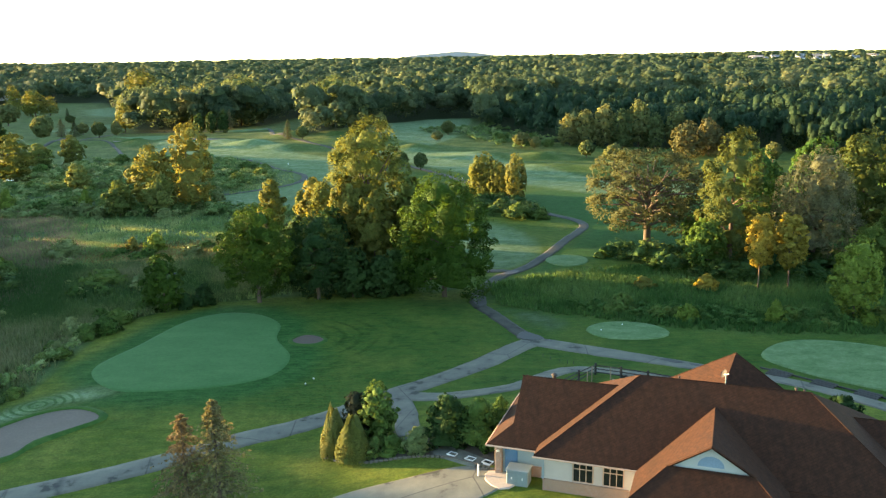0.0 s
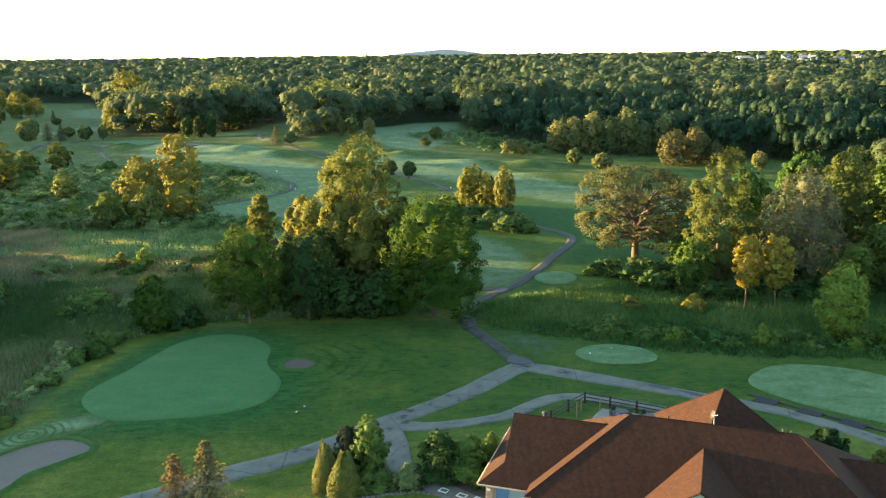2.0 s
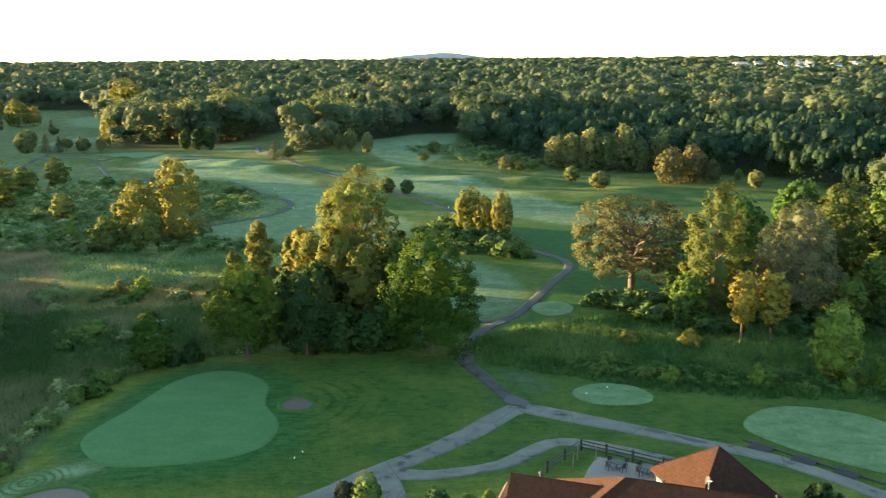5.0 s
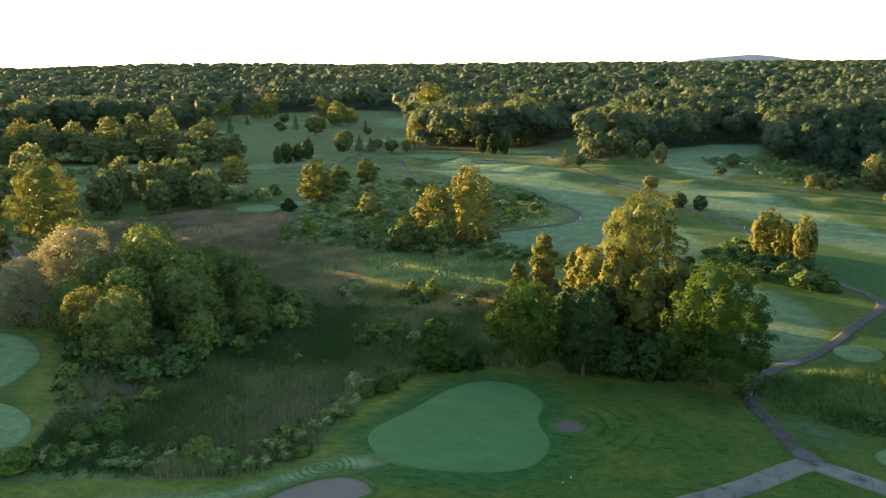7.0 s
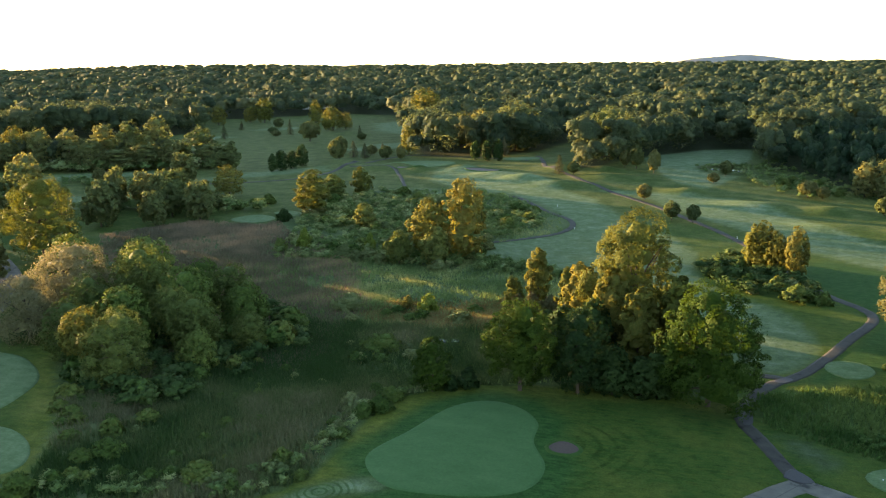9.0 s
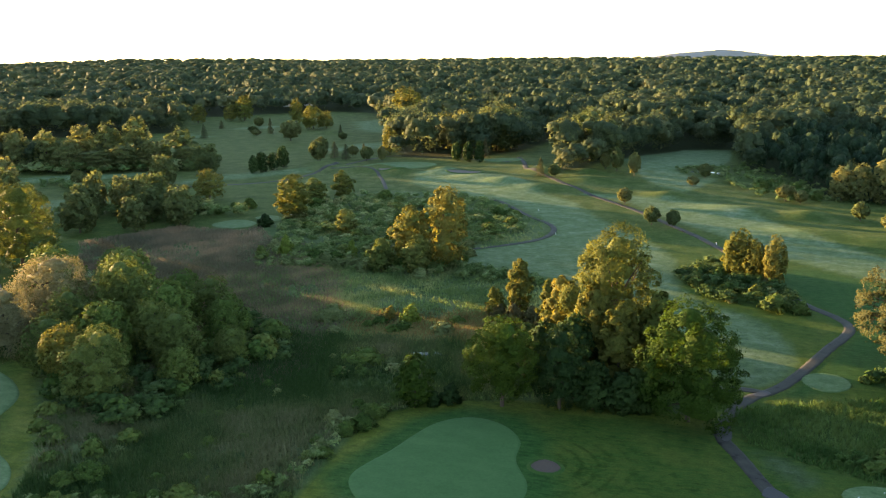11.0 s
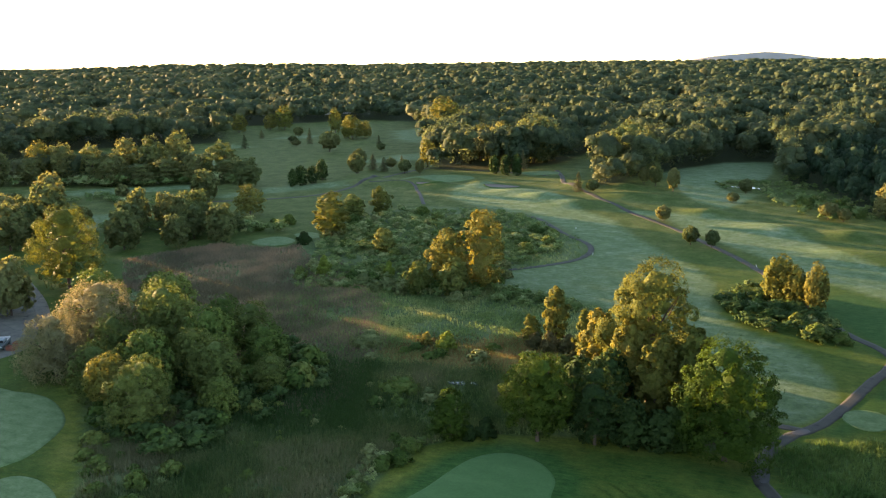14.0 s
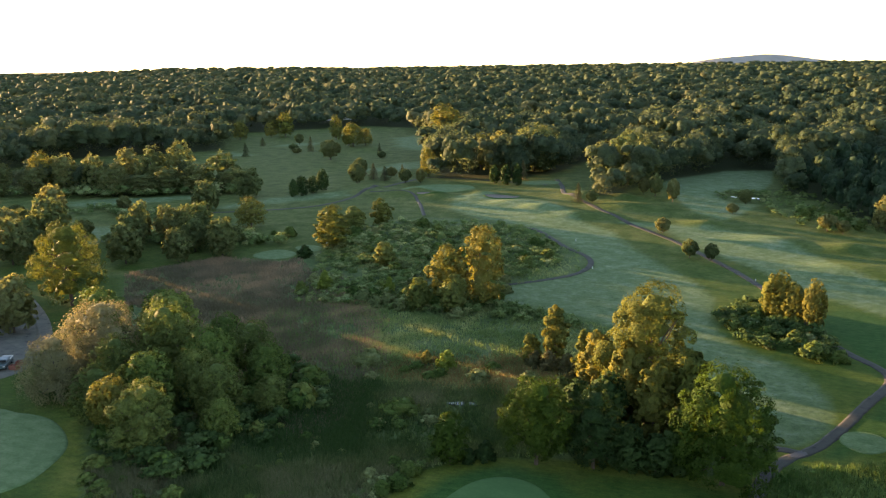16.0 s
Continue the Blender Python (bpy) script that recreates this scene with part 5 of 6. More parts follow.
BUSH_KINDS = woods_kinds(rng, 8, 6, 110, 0.046, 0.0, 0.85, 0.8, 4)
FAR_KINDS = woods_kinds(rng, 8, 2, 5, 0.09, 0.05, 1.0, 1.1, 5)
POPLARS = [(14, 368), (27, 332), (34, 301), (42, 289), (68, 279), (108, 261), (116, 224), (215, 300), (165, 420), (60, 455)]
spots = wood_places(rng, 100, 640, 10.0)
spots = spots[~inside(spots[:, 0], spots[:, 1], POPLARS)]
depth = -edge_distance(spots[:, 0], spots[:, 1], CLEARING)
woods("front_woods", "mature deciduous trees at the edge of the golf course", spots[depth < 20], 18.0, FRONT_KINDS, 82)
woods("near_woods", "mature mixed deciduous woods round the golf course", spots[depth >= 20], 18.0, TOP_KINDS, 87)
spots = wood_places(rng, 200, 520, 5.6)
spots = spots[inside(spots[:, 0], spots[:, 1], POPLARS)]
depth = -edge_distance(spots[:, 0], spots[:, 1], CLEARING)
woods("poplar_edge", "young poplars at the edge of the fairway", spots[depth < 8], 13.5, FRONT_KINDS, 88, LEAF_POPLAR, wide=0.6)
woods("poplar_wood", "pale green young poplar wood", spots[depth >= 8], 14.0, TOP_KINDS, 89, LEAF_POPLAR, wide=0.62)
woods("middle_woods", "rolling deciduous woodland canopy", wood_places(rng, 640, 1200, 12.5), 16.0, MID_KINDS, 83, wide=1.15)
woods("far_woods", "distant woodland canopy reaching the horizon", wood_places(rng, 1200, 2000, 22.0), 17.0, FAR_KINDS, 84, wide=1.5)
woods("horizon_woods", "farthest woodland canopy on the horizon", wood_places(rng, 2000, 3400, 38.0), 18.0, FAR_KINDS, 94, wide=2.2)
# woodland outside the view, put in as a sun block for the course
woods("side_woods", "unseen woodland added on the sunrise side to shade the course", wood_places(rng, 100, 420, 13.0, -110, -52), 17.0, BUSH_KINDS, 85, wide=1.2)
town = scatter(rng, [(430, 1160), (600, 1150), (740, 1400), (700, 1590), (480, 1580)], 420)
woods("town_trees", "low garden trees round the far houses", town, 8.5, MID_KINDS, 92)
woods("belt_wood", "trees filling the belt between the far fairways", scatter(rng, [(-340, 272), (-290, 282), (-205, 312), (-212, 330), (-345, 306)], 34), 13.0, FRONT_KINDS, 93)
# trees out of view, added to keep the low sun off the ground
line = curve_through([(-276, 186), (-246, 142), (-206, 104), (-178, 62), (-160, 20)], 6.0)
line = np.vstack([line + (-7.0 * k, 2.0 * k) + rng.normal(size=line.shape) * 1.5 for k in range(4)])
woods("shelter_belt", "unseen belt of tall trees added on the sunrise side for shade", line, 20.5, TOP_KINDS, 91)
woods("rear_woods", "woodland beyond the clubhouse grounds", wood_places(rng, 250, 700, 26.0, -180, -110), 18.0, FAR_KINDS, 86)

LEAF_SCRUB = foliage("dark_scrub_leaves", (0.036, 0.080, 0.024), (0.062, 0.116, 0.036), (0.105, 0.156, 0.052), 0.35, True)
LEAF_REEDBANK = foliage("reed_bank_leaves", (0.046, 0.110, 0.026), (0.082, 0.158, 0.042), (0.140, 0.210, 0.068), 0.35, True)
LEAF_THICKET = foliage("thicket_leaves", (0.099, 0.174, 0.055), (0.185, 0.263, 0.097), (0.320, 0.376, 0.172), 0.35, True)
for name, label, count, poly, tall in (
        ("meadow_thicket", "low dense dogwood and willow scrub", 1150, [(-116, 222), (-121, 250), (-110, 268), (-90, 264), (-72, 266), (-60, 252), (-49, 238), (-44, 226), (-46, 211), (-54, 200), (-52, 181), (-44, 178), (-57, 169), (-79, 170), (-90, 169), (-95, 168), (-102, 191)], 1.9),
        ("marsh_thicket", "low scrub at the edge of the thicket", 170, [(-92, 98), (-76, 84), (-66, 92), (-60, 122), (-80, 136), (-104, 124)], 3.0),
        ("reed_thicket", "low leafy scrub along the reeds", 420, [(14.5, 101.5), (27, 96.5), (36, 93), (55, 91.5), (74, 86), (74, 93), (56, 98), (36, 99), (16, 105)], 1.0),
        ("bank_thicket", "low leafy scrub along the mown bank", 80, [(-68, 65), (-44, 71.5), (-41.5, 78), (-41.5, 95), (-37, 104), (-40, 105), (-44, 96), (-44, 80), (-50, 73), (-68, 69)], 1.2),
        ("hedge_thicket", "low hedge scrub behind the reed bed", 90, [(-186, 210), (-140, 214), (-128, 224), (-150, 234), (-188, 224)], 3.6),
        ("fairway_thicket", "rough scrub strip between the far fairways", 50, [(-236, 250), (-195, 248), (-190, 260), (-232, 266)], 3.0),
        ("belt_thicket", "undergrowth at the foot of the tree belt", 100, [(-305, 268), (-250, 284), (-202, 300), (-200, 312), (-300, 288)], 5.0),
        ("grove_thicket", "leafy undergrowth at the foot of the trees", 130, [(24, 129), (32, 119), (38, 113), (50, 111.5), (64, 110), (68, 122), (44, 127), (30, 131)], 2.6),
        ("pond_thicket", "dark reeds round the far pond", 60, [(-9.4, 333.2), (-5, 343), (10.4, 348), (13, 340), (9.5, 335), (-3.8, 336), (-6, 331), (-3.7, 325.5), (9, 325), (8, 321.5), (-4.6, 321.1)], 1.6),
        ("fairway_edge_thicket", "dark scrub along the edge of the dewy fairway", 90, [(-57, 192), (-51.5, 178.5), (-40, 176), (-29, 170), (-32, 164), (-45, 169), (-60, 175)], 1.8),
        ("valley_thicket", "brown-green scrub and reeds below the poplars", 130, [(0, 330), (14, 350), (22, 380), (26, 348), (35.6, 325.2), (45.9, 300), (40, 284), (27.2, 280), (15.4, 288), (8, 312)], 2.2),
        ("island_thicket", "dense scrub beside the cart path", 170, [(-4, 184), (0, 196), (7, 198), (13, 184), (18, 172), (18.5, 163), (13, 160.5), (5, 165), (-2, 173)], 2.0)):
    woods(name, label, scatter(rng, poly, count), tall, BUSH_KINDS, 90 + count, LEAF_SCRUB if name in ("marsh_thicket", "grove_thicket", "island_thicket") else LEAF_REEDBANK if name == "reed_thicket" else LEAF_THICKET, "scrub", 1.7)

# wooded slopes greyed and lightened: the distant haze is in this colour
HILL = plain("hazy_slopes", (0.30, 0.27, 0.24), 0.95, 0, 0.15, 0.004)


def far_hill():
    """A long flat-topped hill on the horizon."""
    n = 60
    s = np.linspace(-1, 1, n)
    top = 62 * np.clip(1 - np.abs(s) ** np.where(s < 0, 1.5, 1.15), 0, 1) ** 0.95 + 2 * np.sin(s * 9) * (1 - s * s)
    v = np.vstack([np.column_stack([85 + 500 * s, np.full(n, 4600.0), top - 12]), np.column_stack([85 + 510 * s, np.full(n, 4450.0), np.full(n, -5.0)])])
    i = np.arange(n - 1)
    me = mesh_of("far_hill", v, np.stack([i, i + n, i + n + 1, i + 1], 1), HILL, True)
    return tagged(new("far_hill", me), "long low wooded hill on the horizon", "hill", kind="structure")


far_hill()


# ---- the clubhouse ----
def shingles():
    m, n, l, p = material("brown_shingles")
    geo = n.new("ShaderNodeNewGeometry")
    br = n.new("ShaderNodeTexBrick")
    br.inputs["Scale"].default_value, br.inputs["Mortar Size"].default_value = 1.0, 0.012
    br.inputs["Brick Width"].default_value, br.inputs["Row Height"].default_value = 0.32, 0.10
    br.inputs["Color1"].default_value, br.inputs["Color2"].default_value, br.inputs["Mortar"].default_value = (0.054, 0.022, 0.012, 1), (0.046, 0.019, 0.011, 1), (0.038, 0.016, 0.010, 1)
    mp = n.new("ShaderNodeMapping")
    mp.inputs["Rotation"].default_value = (radians(90), 0, radians(19.3))
    l.new(geo.outputs["Position"], mp.inputs[0])
    l.new(mp.outputs[0], br.inputs["Vector"])
    c = mix(n, l, ramp(n, l, noise_of(n, l, 0.7, 5, 0.65, (2.4, 2.4, 0.5, 0)), ((0.35, (0, 0, 0)), (0.75, (0.6,) * 3))), br.outputs["Color"], (0.030, 0.012, 0.007))
    algae = ramp(n, l, noise_of(n, l, 0.55, 6, 0.7, (4.5, 0.7, 0.7, 19.3)), ((0.42, (0, 0, 0)), (0.70, (0.5,) * 3)))
    c = mix(n, l, algae, c, (0.017, 0.010, 0.008))
    c = mix(n, l, 0.9, c, ramp(n, l, noise_of(n, l, 3.2, 6, 0.75), ((0.32, (0.55,) * 3), (0.68, (1.25, 1.2, 1.15)))), "MULTIPLY")
    c = mix(n, l, 0.6, c, ramp(n, l, noise_of(n, l, 14, 4, 0.7), ((0.3, (0.65,) * 3), (0.7, (1.0,) * 3))), "MULTIPLY")
    l.new(c, p.inputs["Base Color"])
    p.inputs["Roughness"].default_value = 0.9
    p.inputs["Specular IOR Level"].default_value = 0.15
    bumped(n, l, p, noise_of(n, l, 14, 4, 0.7), 0.4, 0.02)
    return m


def brickwork():
    m, n, l, p = material("tan_brick")
    geo = n.new("ShaderNodeNewGeometry")
    br = n.new("ShaderNodeTexBrick")
    br.inputs["Scale"].default_value, br.inputs["Mortar Size"].default_value = 1.0, 0.008
    br.inputs["Brick Width"].default_value, br.inputs["Row Height"].default_value = 0.21, 0.075
    br.inputs["Color1"].default_value, br.inputs["Color2"].default_value, br.inputs["Mortar"].default_value = (0.30, 0.17, 0.115, 1), (0.24, 0.135, 0.09, 1), (0.29, 0.26, 0.23, 1)
    mp = n.new("ShaderNodeMapping")
    mp.inputs["Rotation"].default_value = (radians(90), 0, radians(19.3))
    l.new(geo.outputs["Position"], mp.inputs[0])
    l.new(mp.outputs[0], br.inputs["Vector"])
    c = mix(n, l, 0.4, br.outputs["Color"], ramp(n, l, noise_of(n, l, 3, 4), ((0.3, (0.6,) * 3), (0.7, (1,) * 3))), "MULTIPLY")
    l.new(c, p.inputs["Base Color"])
    p.inputs["Roughness"].default_value = 0.85
    bumped(n, l, p, br.outputs["Fac"], -0.4, 0.01)
    return m


SHINGLE, BRICK = shingles(), brickwork()
DISH_GREY = plain("weathered_dish_paint", (0.030, 0.022, 0.020), 0.8, 0, 0.3)
SIDING = plain("pale_siding", (0.40, 0.365, 0.335), 0.6, 0, 0.05, 1.5, 0.004, (1, 1, 8, 0))
BLUE_WALL = plain("pale_blue_siding", (0.20, 0.275, 0.31), 0.6, 0, 0.07, 1.5, 0.004, (1, 1, 8, 0))
GABLE_PAINT = plain("gable_paint", (0.38, 0.385, 0.37), 0.6, 0, 0.06, 1.5, 0.004, (1, 1, 8, 0))
DOOR_BLUE = plain("blue_door_paint", (0.05, 0.14, 0.26), 0.4, 0, 0.1)
LOUVRE = plain("slate_blue_louvre", (0.16, 0.23, 0.31), 0.6, 0, 0.1)
WHITE_PAINT = plain("white_paint", (0.62, 0.61, 0.59), 0.5, 0, 0.06)
TAN_TRIM = plain("tan_trim", (0.42, 0.28, 0.20), 0.6, 0, 0.1)
GREY_METAL = plain("grey_green_metal", (0.20, 0.25, 0.27), 0.45, 0.3, 0.08)
BLACK_WOOD = plain("dark_timber", (0.018, 0.016, 0.014), 0.8, 0, 0.3, 5, 0.01)
OLD_WOOD = plain("weathered_timber", (0.20, 0.14, 0.09), 0.85, 0, 0.25, 5, 0.01)
CONCRETE = plain("patio_concrete", (0.17, 0.145, 0.125), 0.85, 0, 0.12, 1.2, 0.004)
STONE = plain("edging_stone", (0.11, 0.095, 0.075), 0.9, 0, 0.25, 4, 0.01)
MULCH = plain("bark_mulch", (0.05, 0.038, 0.028), 0.95, 0, 0.35, 6, 0.04)
DARK_METAL = plain("dark_metal", (0.05, 0.05, 0.052), 0.45, 0.6, 0.15)
GLASS, gn, gl, gp = material("dark_window_glass")
gp.inputs["Base Color"].default_value, gp.inputs["Roughness"].default_value = (0.012, 0.013, 0.015, 1), 0.08


def box(bm, lo, hi, bevel=0.0):
    """Adds a box between two corners."""
    c, s = [(a + b) / 2 for a, b in zip(lo, hi)], [abs(b - a) for a, b in zip(lo, hi)]
    made = bmesh.ops.create_cube(bm, size=1.0, matrix=Matrix.LocRotScale(c, None, s))
    if bevel:
        es = list({e for v in made["verts"] for e in v.link_edges})
        bmesh.ops.bevel(bm, geom=es, offset=bevel, segments=1, affect="EDGES")
    return bm


def boxed(lo, hi, bevel=0.01):
    return box(bmesh.new(), lo, hi, bevel)


def slab(points, thick=0.16):
    """A flat sheet with thickness, hanging down from its outline."""
    bm = bmesh.new()
    top = [bm.verts.new(p) for p in points]
    low = [bm.verts.new((p[0], p[1], p[2] - thick)) for p in points]
    bm.faces.new(top)
    bm.faces.new(low[::-1])
    for i in range(len(points)):
        j = (i + 1) % len(points)
        bm.faces.new((top[i], low[i], low[j], top[j]))
    bmesh.ops.recalc_face_normals(bm, faces=bm.faces)
    return bm


def rod(a, b, r, sides=8):
    """A round bar between two points, as a bmesh."""
    bm = bmesh.new()
    a, b = Vector(a), Vector(b)
    m = Matrix.Translation((a + b) / 2) @ (b - a).to_track_quat("Z", "Y").to_matrix().to_4x4()
    bmesh.ops.create_cone(bm, cap_ends=True, segments=sides, radius1=r, radius2=r, depth=(b - a).length, matrix=m)
    return bm


def merge(*parts):
    bm = bmesh.new()
    for p in parts:
        me = bpy.data.meshes.new("piece")
        p.to_mesh(me)
        p.free()
        bm.from_mesh(me)
        bpy.data.meshes.remove(me)
    return bm


def window_unit(house, u, v, low, wide, tall):
    """A window of three by two panes in a tan frame."""
    win = part("window", merge(boxed((u, v - 0.04, low), (u + wide, v + 0.02, low + 0.06)), boxed((u, v - 0.04, low + tall - 0.06), (u + wide, v + 0.02, low + tall)),
                               boxed((u, v - 0.04, low + 0.06), (u + 0.06, v + 0.02, low + tall - 0.06)), boxed((u + wide - 0.06, v - 0.04, low + 0.06), (u + wide, v + 0.02, low + tall - 0.06))),
               house, TAN_TRIM, "dark window with a pale frame of six panes")
    split = low + tall * 0.66
    third = (wide - 0.12) / 3
    for k in (1, 2):
        part("mullion", boxed((u + 0.06 + third * k - 0.025, v - 0.035, low + 0.06), (u + 0.06 + third * k + 0.025, v + 0.015, low + tall - 0.06), 0), win, TAN_TRIM)
    part("mullion", boxed((u + 0.06, v - 0.03, split - 0.03), (u + wide - 0.06, v + 0.012, split + 0.03), 0), win, TAN_TRIM)
    for k in range(3):
        for lo, hi in ((low + 0.06, split - 0.03), (split + 0.03, low + tall - 0.06)):
            part("pane", boxed((u + 0.06 + third * k + 0.025, v - 0.005, lo), (u + 0.06 + third * (k + 1) - 0.025, v + 0.005, hi), 0), win, GLASS)


def roof_plane(house, points, label=""):
    return part("roof", slab(points), house, SHINGLE, label)


def ridge_cap(house, a, b):
    return part("ridge_cap", rod(a, b, 0.035, 6), house, SHINGLE)


def clubhouse():
    h = thing("clubhouse", "clubhouse with brown shingle hip roofs, pale siding and brick base", "building", at=pose(12.97, 56.27, 0, 0, 0, -19.27))
    z0 = 1.7
    # walls
    part("wall", merge(boxed((-5.5, -5.2, 3.0), (17.0, -5.0, 4.86), 0), boxed((-5.5, 5.6, z0), (17.0, 5.8, 4.86), 0), boxed((-5.5, -5.0, z0), (-5.3, 5.6, 4.86), 0), boxed((16.8, -5.0, z0), (17.0, 5.6, 4.86), 0)),
         h, SIDING, "pale grey siding wall")
    part("brick_base", merge(boxed((-5.55, -5.28, z0), (1.0, -5.02, 2.98), 0.01), boxed((-5.6, -5.32, 2.98), (1.0, -5.0, 3.05), 0.005)), h, BRICK, "tan brick base course")
    part("wall", merge(boxed((-9.0, -3.6, z0), (-5.5, -3.4, 4.62), 0), boxed((-9.0, 4.4, z0), (-5.5, 4.6, 4.62), 0), boxed((-9.0, -3.4, z0), (-8.8, 4.4, 4.62), 0)), h, BLUE_WALL, "pale blue siding wall")
    part("brick_base", boxed((-7.55, -3.68, z0), (-5.5, -3.61, 3.0), 0.01), h, BRICK, "low brick base under the blue wall")
    part("pillar", boxed((-9.25, -4.0, z0), (-8.75, -3.45, 4.5), 0.02), h, BRICK, "square brick corner pillar")
    door = part("door", boxed((-8.6, -3.68, 2.15), (-7.7, -3.61, 4.2), 0.01), h, DOOR_BLUE, "dark blue panelled door")
    part("door_handle", rod((-7.8, -3.75, 3.15), (-7.8, -3.69, 3.15), 0.035), door, GREY_METAL)
    part("wall_lamp", boxed((-9.1, -4.1, 3.9), (-8.9, -4.0, 4.05), 0.02), h, WHITE_PAINT, "small wall lamp on the pillar")
    window_unit(h, -3.55, -5.22, 3.12, 1.4, 1.45)
    window_unit(h, -1.55, -5.22, 3.12, 1.4, 1.45)
    part("corner_board", boxed((-5.62, -5.3, 3.05), (-5.46, -5.1, 4.8), 0), h, BLUE_WALL, "blue corner board")
    # main hip roof
    e, r = 4.85, 9.0
    roof_plane(h, [(-6.1, -5.7, e), (17.2, -5.7, e), (11.1, 0.3, r), (0.1, 0.3, r)], "brown shingle front slope")
    roof_plane(h, [(17.2, 6.3, e), (-6.1, 6.3, e), (0.1, 0.3, r), (11.1, 0.3, r)])
    roof_plane(h, [(-6.1, 6.3, e), (-6.1, -5.7, e), (0.1, 0.3, r)])
    roof_plane(h, [(17.2, -5.7, e), (17.2, 6.3, e), (11.1, 0.3, r)])
    for a, b in (((0.1, 0.3, r), (11.1, 0.3, r)), ((-6.1, -5.7, e), (0.1, 0.3, r)), ((17.2, -5.7, e), (11.1, 0.3, r)), ((-6.1, 6.3, e), (0.1, 0.3, r))):
        ridge_cap(h, a, b)
    # left wing with a gablet
    e, r = 4.6, 8.0
    roof_plane(h, [(-9.7, -4.4, e), (-2.5, -4.4, e), (-0.9, 0.4, r), (-8.3, 0.4, r), (-8.2, -2.9, 5.66)])
    roof_plane(h, [(-2.5, 5.2, e), (-9.7, 5.2, e), (-8.2, 3.7, 5.66), (-8.3, 0.4, r), (-0.9, 0.4, r)])
    roof_plane(h, [(-9.7, 5.2, e), (-9.7, -4.4, e), (-8.2, -2.9, 5.66), (-8.2, 3.7, 5.66)])
    part("gable", slab([(-8.05, -2.7, 5.6), (-8.05, 3.5, 5.6), (-8.05, 0.4, 7.75), ], 0.02), h, GABLE_PAINT)
    ridge_cap(h, (-8.35, 0.4, r), (-1.0, 0.4, r))
    # front cross wing with a painted gable
    e, r = 4.75, 7.9
    roof_plane(h, [(0.6, -9.3, e), (2.7, -7.2, 6.19), (5.2, -7.45, r), (5.2, -1.1, r), (0.6, -5.4, e)])
    roof_plane(h, [(9.8, -9.3, e), (9.8, -5.4, e), (5.2, -1.1, r), (5.2, -7.45, r), (7.7, -7.2, 6.19)])
    roof_plane(h, [(0.6, -9.3, e), (9.8, -9.3, e), (7.7, -7.2, 6.19), (2.7, -7.2, 6.19)])
    gable = bmesh.new()
    face = [gable.verts.new(p) for p in ((2.75, -7.0, 6.1), (7.65, -7.0, 6.1), (5.2, -7.0, 7.78))]
    back = [gable.verts.new((p.co.x, -6.8, p.co.z)) for p in face]
    gable.faces.new(face), gable.faces.new(back[::-1])
    for i in range(3):
        gable.faces.new((face[i], back[i], back[(i + 1) % 3], face[(i + 1) % 3]))
    bmesh.ops.recalc_face_normals(gable, faces=gable.faces)
    gable = part("gable", gable, h, GABLE_PAINT, "pale blue-white painted gable")
    vent = bmesh.new()
    arc = [(5.2 + 0.78 * math.cos(t), 0.68 * math.sin(t)) for t in np.linspace(0, math.pi, 17)]
    a = [vent.verts.new((x, -7.03, 6.35 + z)) for x, z in arc]
    b = [vent.verts.new((x, -6.99, 6.35 + z)) for x, z in arc]
    vent.faces.new(a)
    for i in range(len(a)):
        j = (i + 1) % len(a)
        vent.faces.new((a[i], b[i], b[j], a[j]))
    bmesh.ops.recalc_face_normals(vent, faces=vent.faces)
    vent = part("louvre_vent", vent, gable, LOUVRE, "half-round slate blue louvre")
    part("wall", merge(boxed((1.1, -8.8, z0), (9.3, -8.6, 4.76), 0), boxed((1.1, -8.6, z0), (1.3, -5.3, 4.76), 0), boxed((9.1, -8.6, z0), (9.3, -5.3, 4.76), 0)), h, SIDING)
    for p, q in (((5.2, -7.45, r), (5.2, -1.3, r)), ((0.6, -9.3, e), (2.7, -7.2, 6.19)), ((9.8, -9.3, e), (7.7, -7.2, 6.19))):
        ridge_cap(h, p, q)
    part("rake_board", merge(rod((2.6, -7.2, 6.1), (5.2, -7.42, 7.82), 0.07, 4), rod((7.8, -7.2, 6.1), (5.2, -7.42, 7.82), 0.07, 4)), h, SHINGLE)
    roof_plane(h, [(8.6, -5.62, 4.84), (17.2, -5.72, 4.83), (19.6, -8.1, 3.2), (8.6, -8.1, 3.2)], "low porch roof carrying on the front slope")
    # rear pavilion
    e, r = 4.85, 8.2
    ring = [(6.4 + 5.5 * math.cos(radians(q)), 9.2 + 5.5 * math.sin(radians(q))) for q in (255, 345, 75, 165)]
    for a, b in zip(ring, ring[1:] + ring[:1]):
        roof_plane(h, [(*a, e), (*b, e), (6.4, 9.2, r)])
        ridge_cap(h, (*a, e), (6.4, 9.2, r))
    part("wall", slab([(6.4 + (x - 6.4) * 0.88, 9.2 + (y - 9.2) * 0.88, 4.8) for x, y in ring], 4.8 - z0), h, SIDING)
    # right wing
    e, r = 4.7, 7.1
    roof_plane(h, [(13.0, -2.2, e), (27.5, -2.2, e), (24.0, 1.5, r), (12.8, 1.5, r)])
    roof_plane(h, [(27.5, 5.2, e), (13.0, 5.2, e), (12.8, 1.5, r), (24.0, 1.5, r)])
    roof_plane(h, [(27.5, -2.2, e), (27.5, 5.2, e), (24.0, 1.5, r)])
    ridge_cap(h, (13, 1.5, r), (24, 1.5, r))
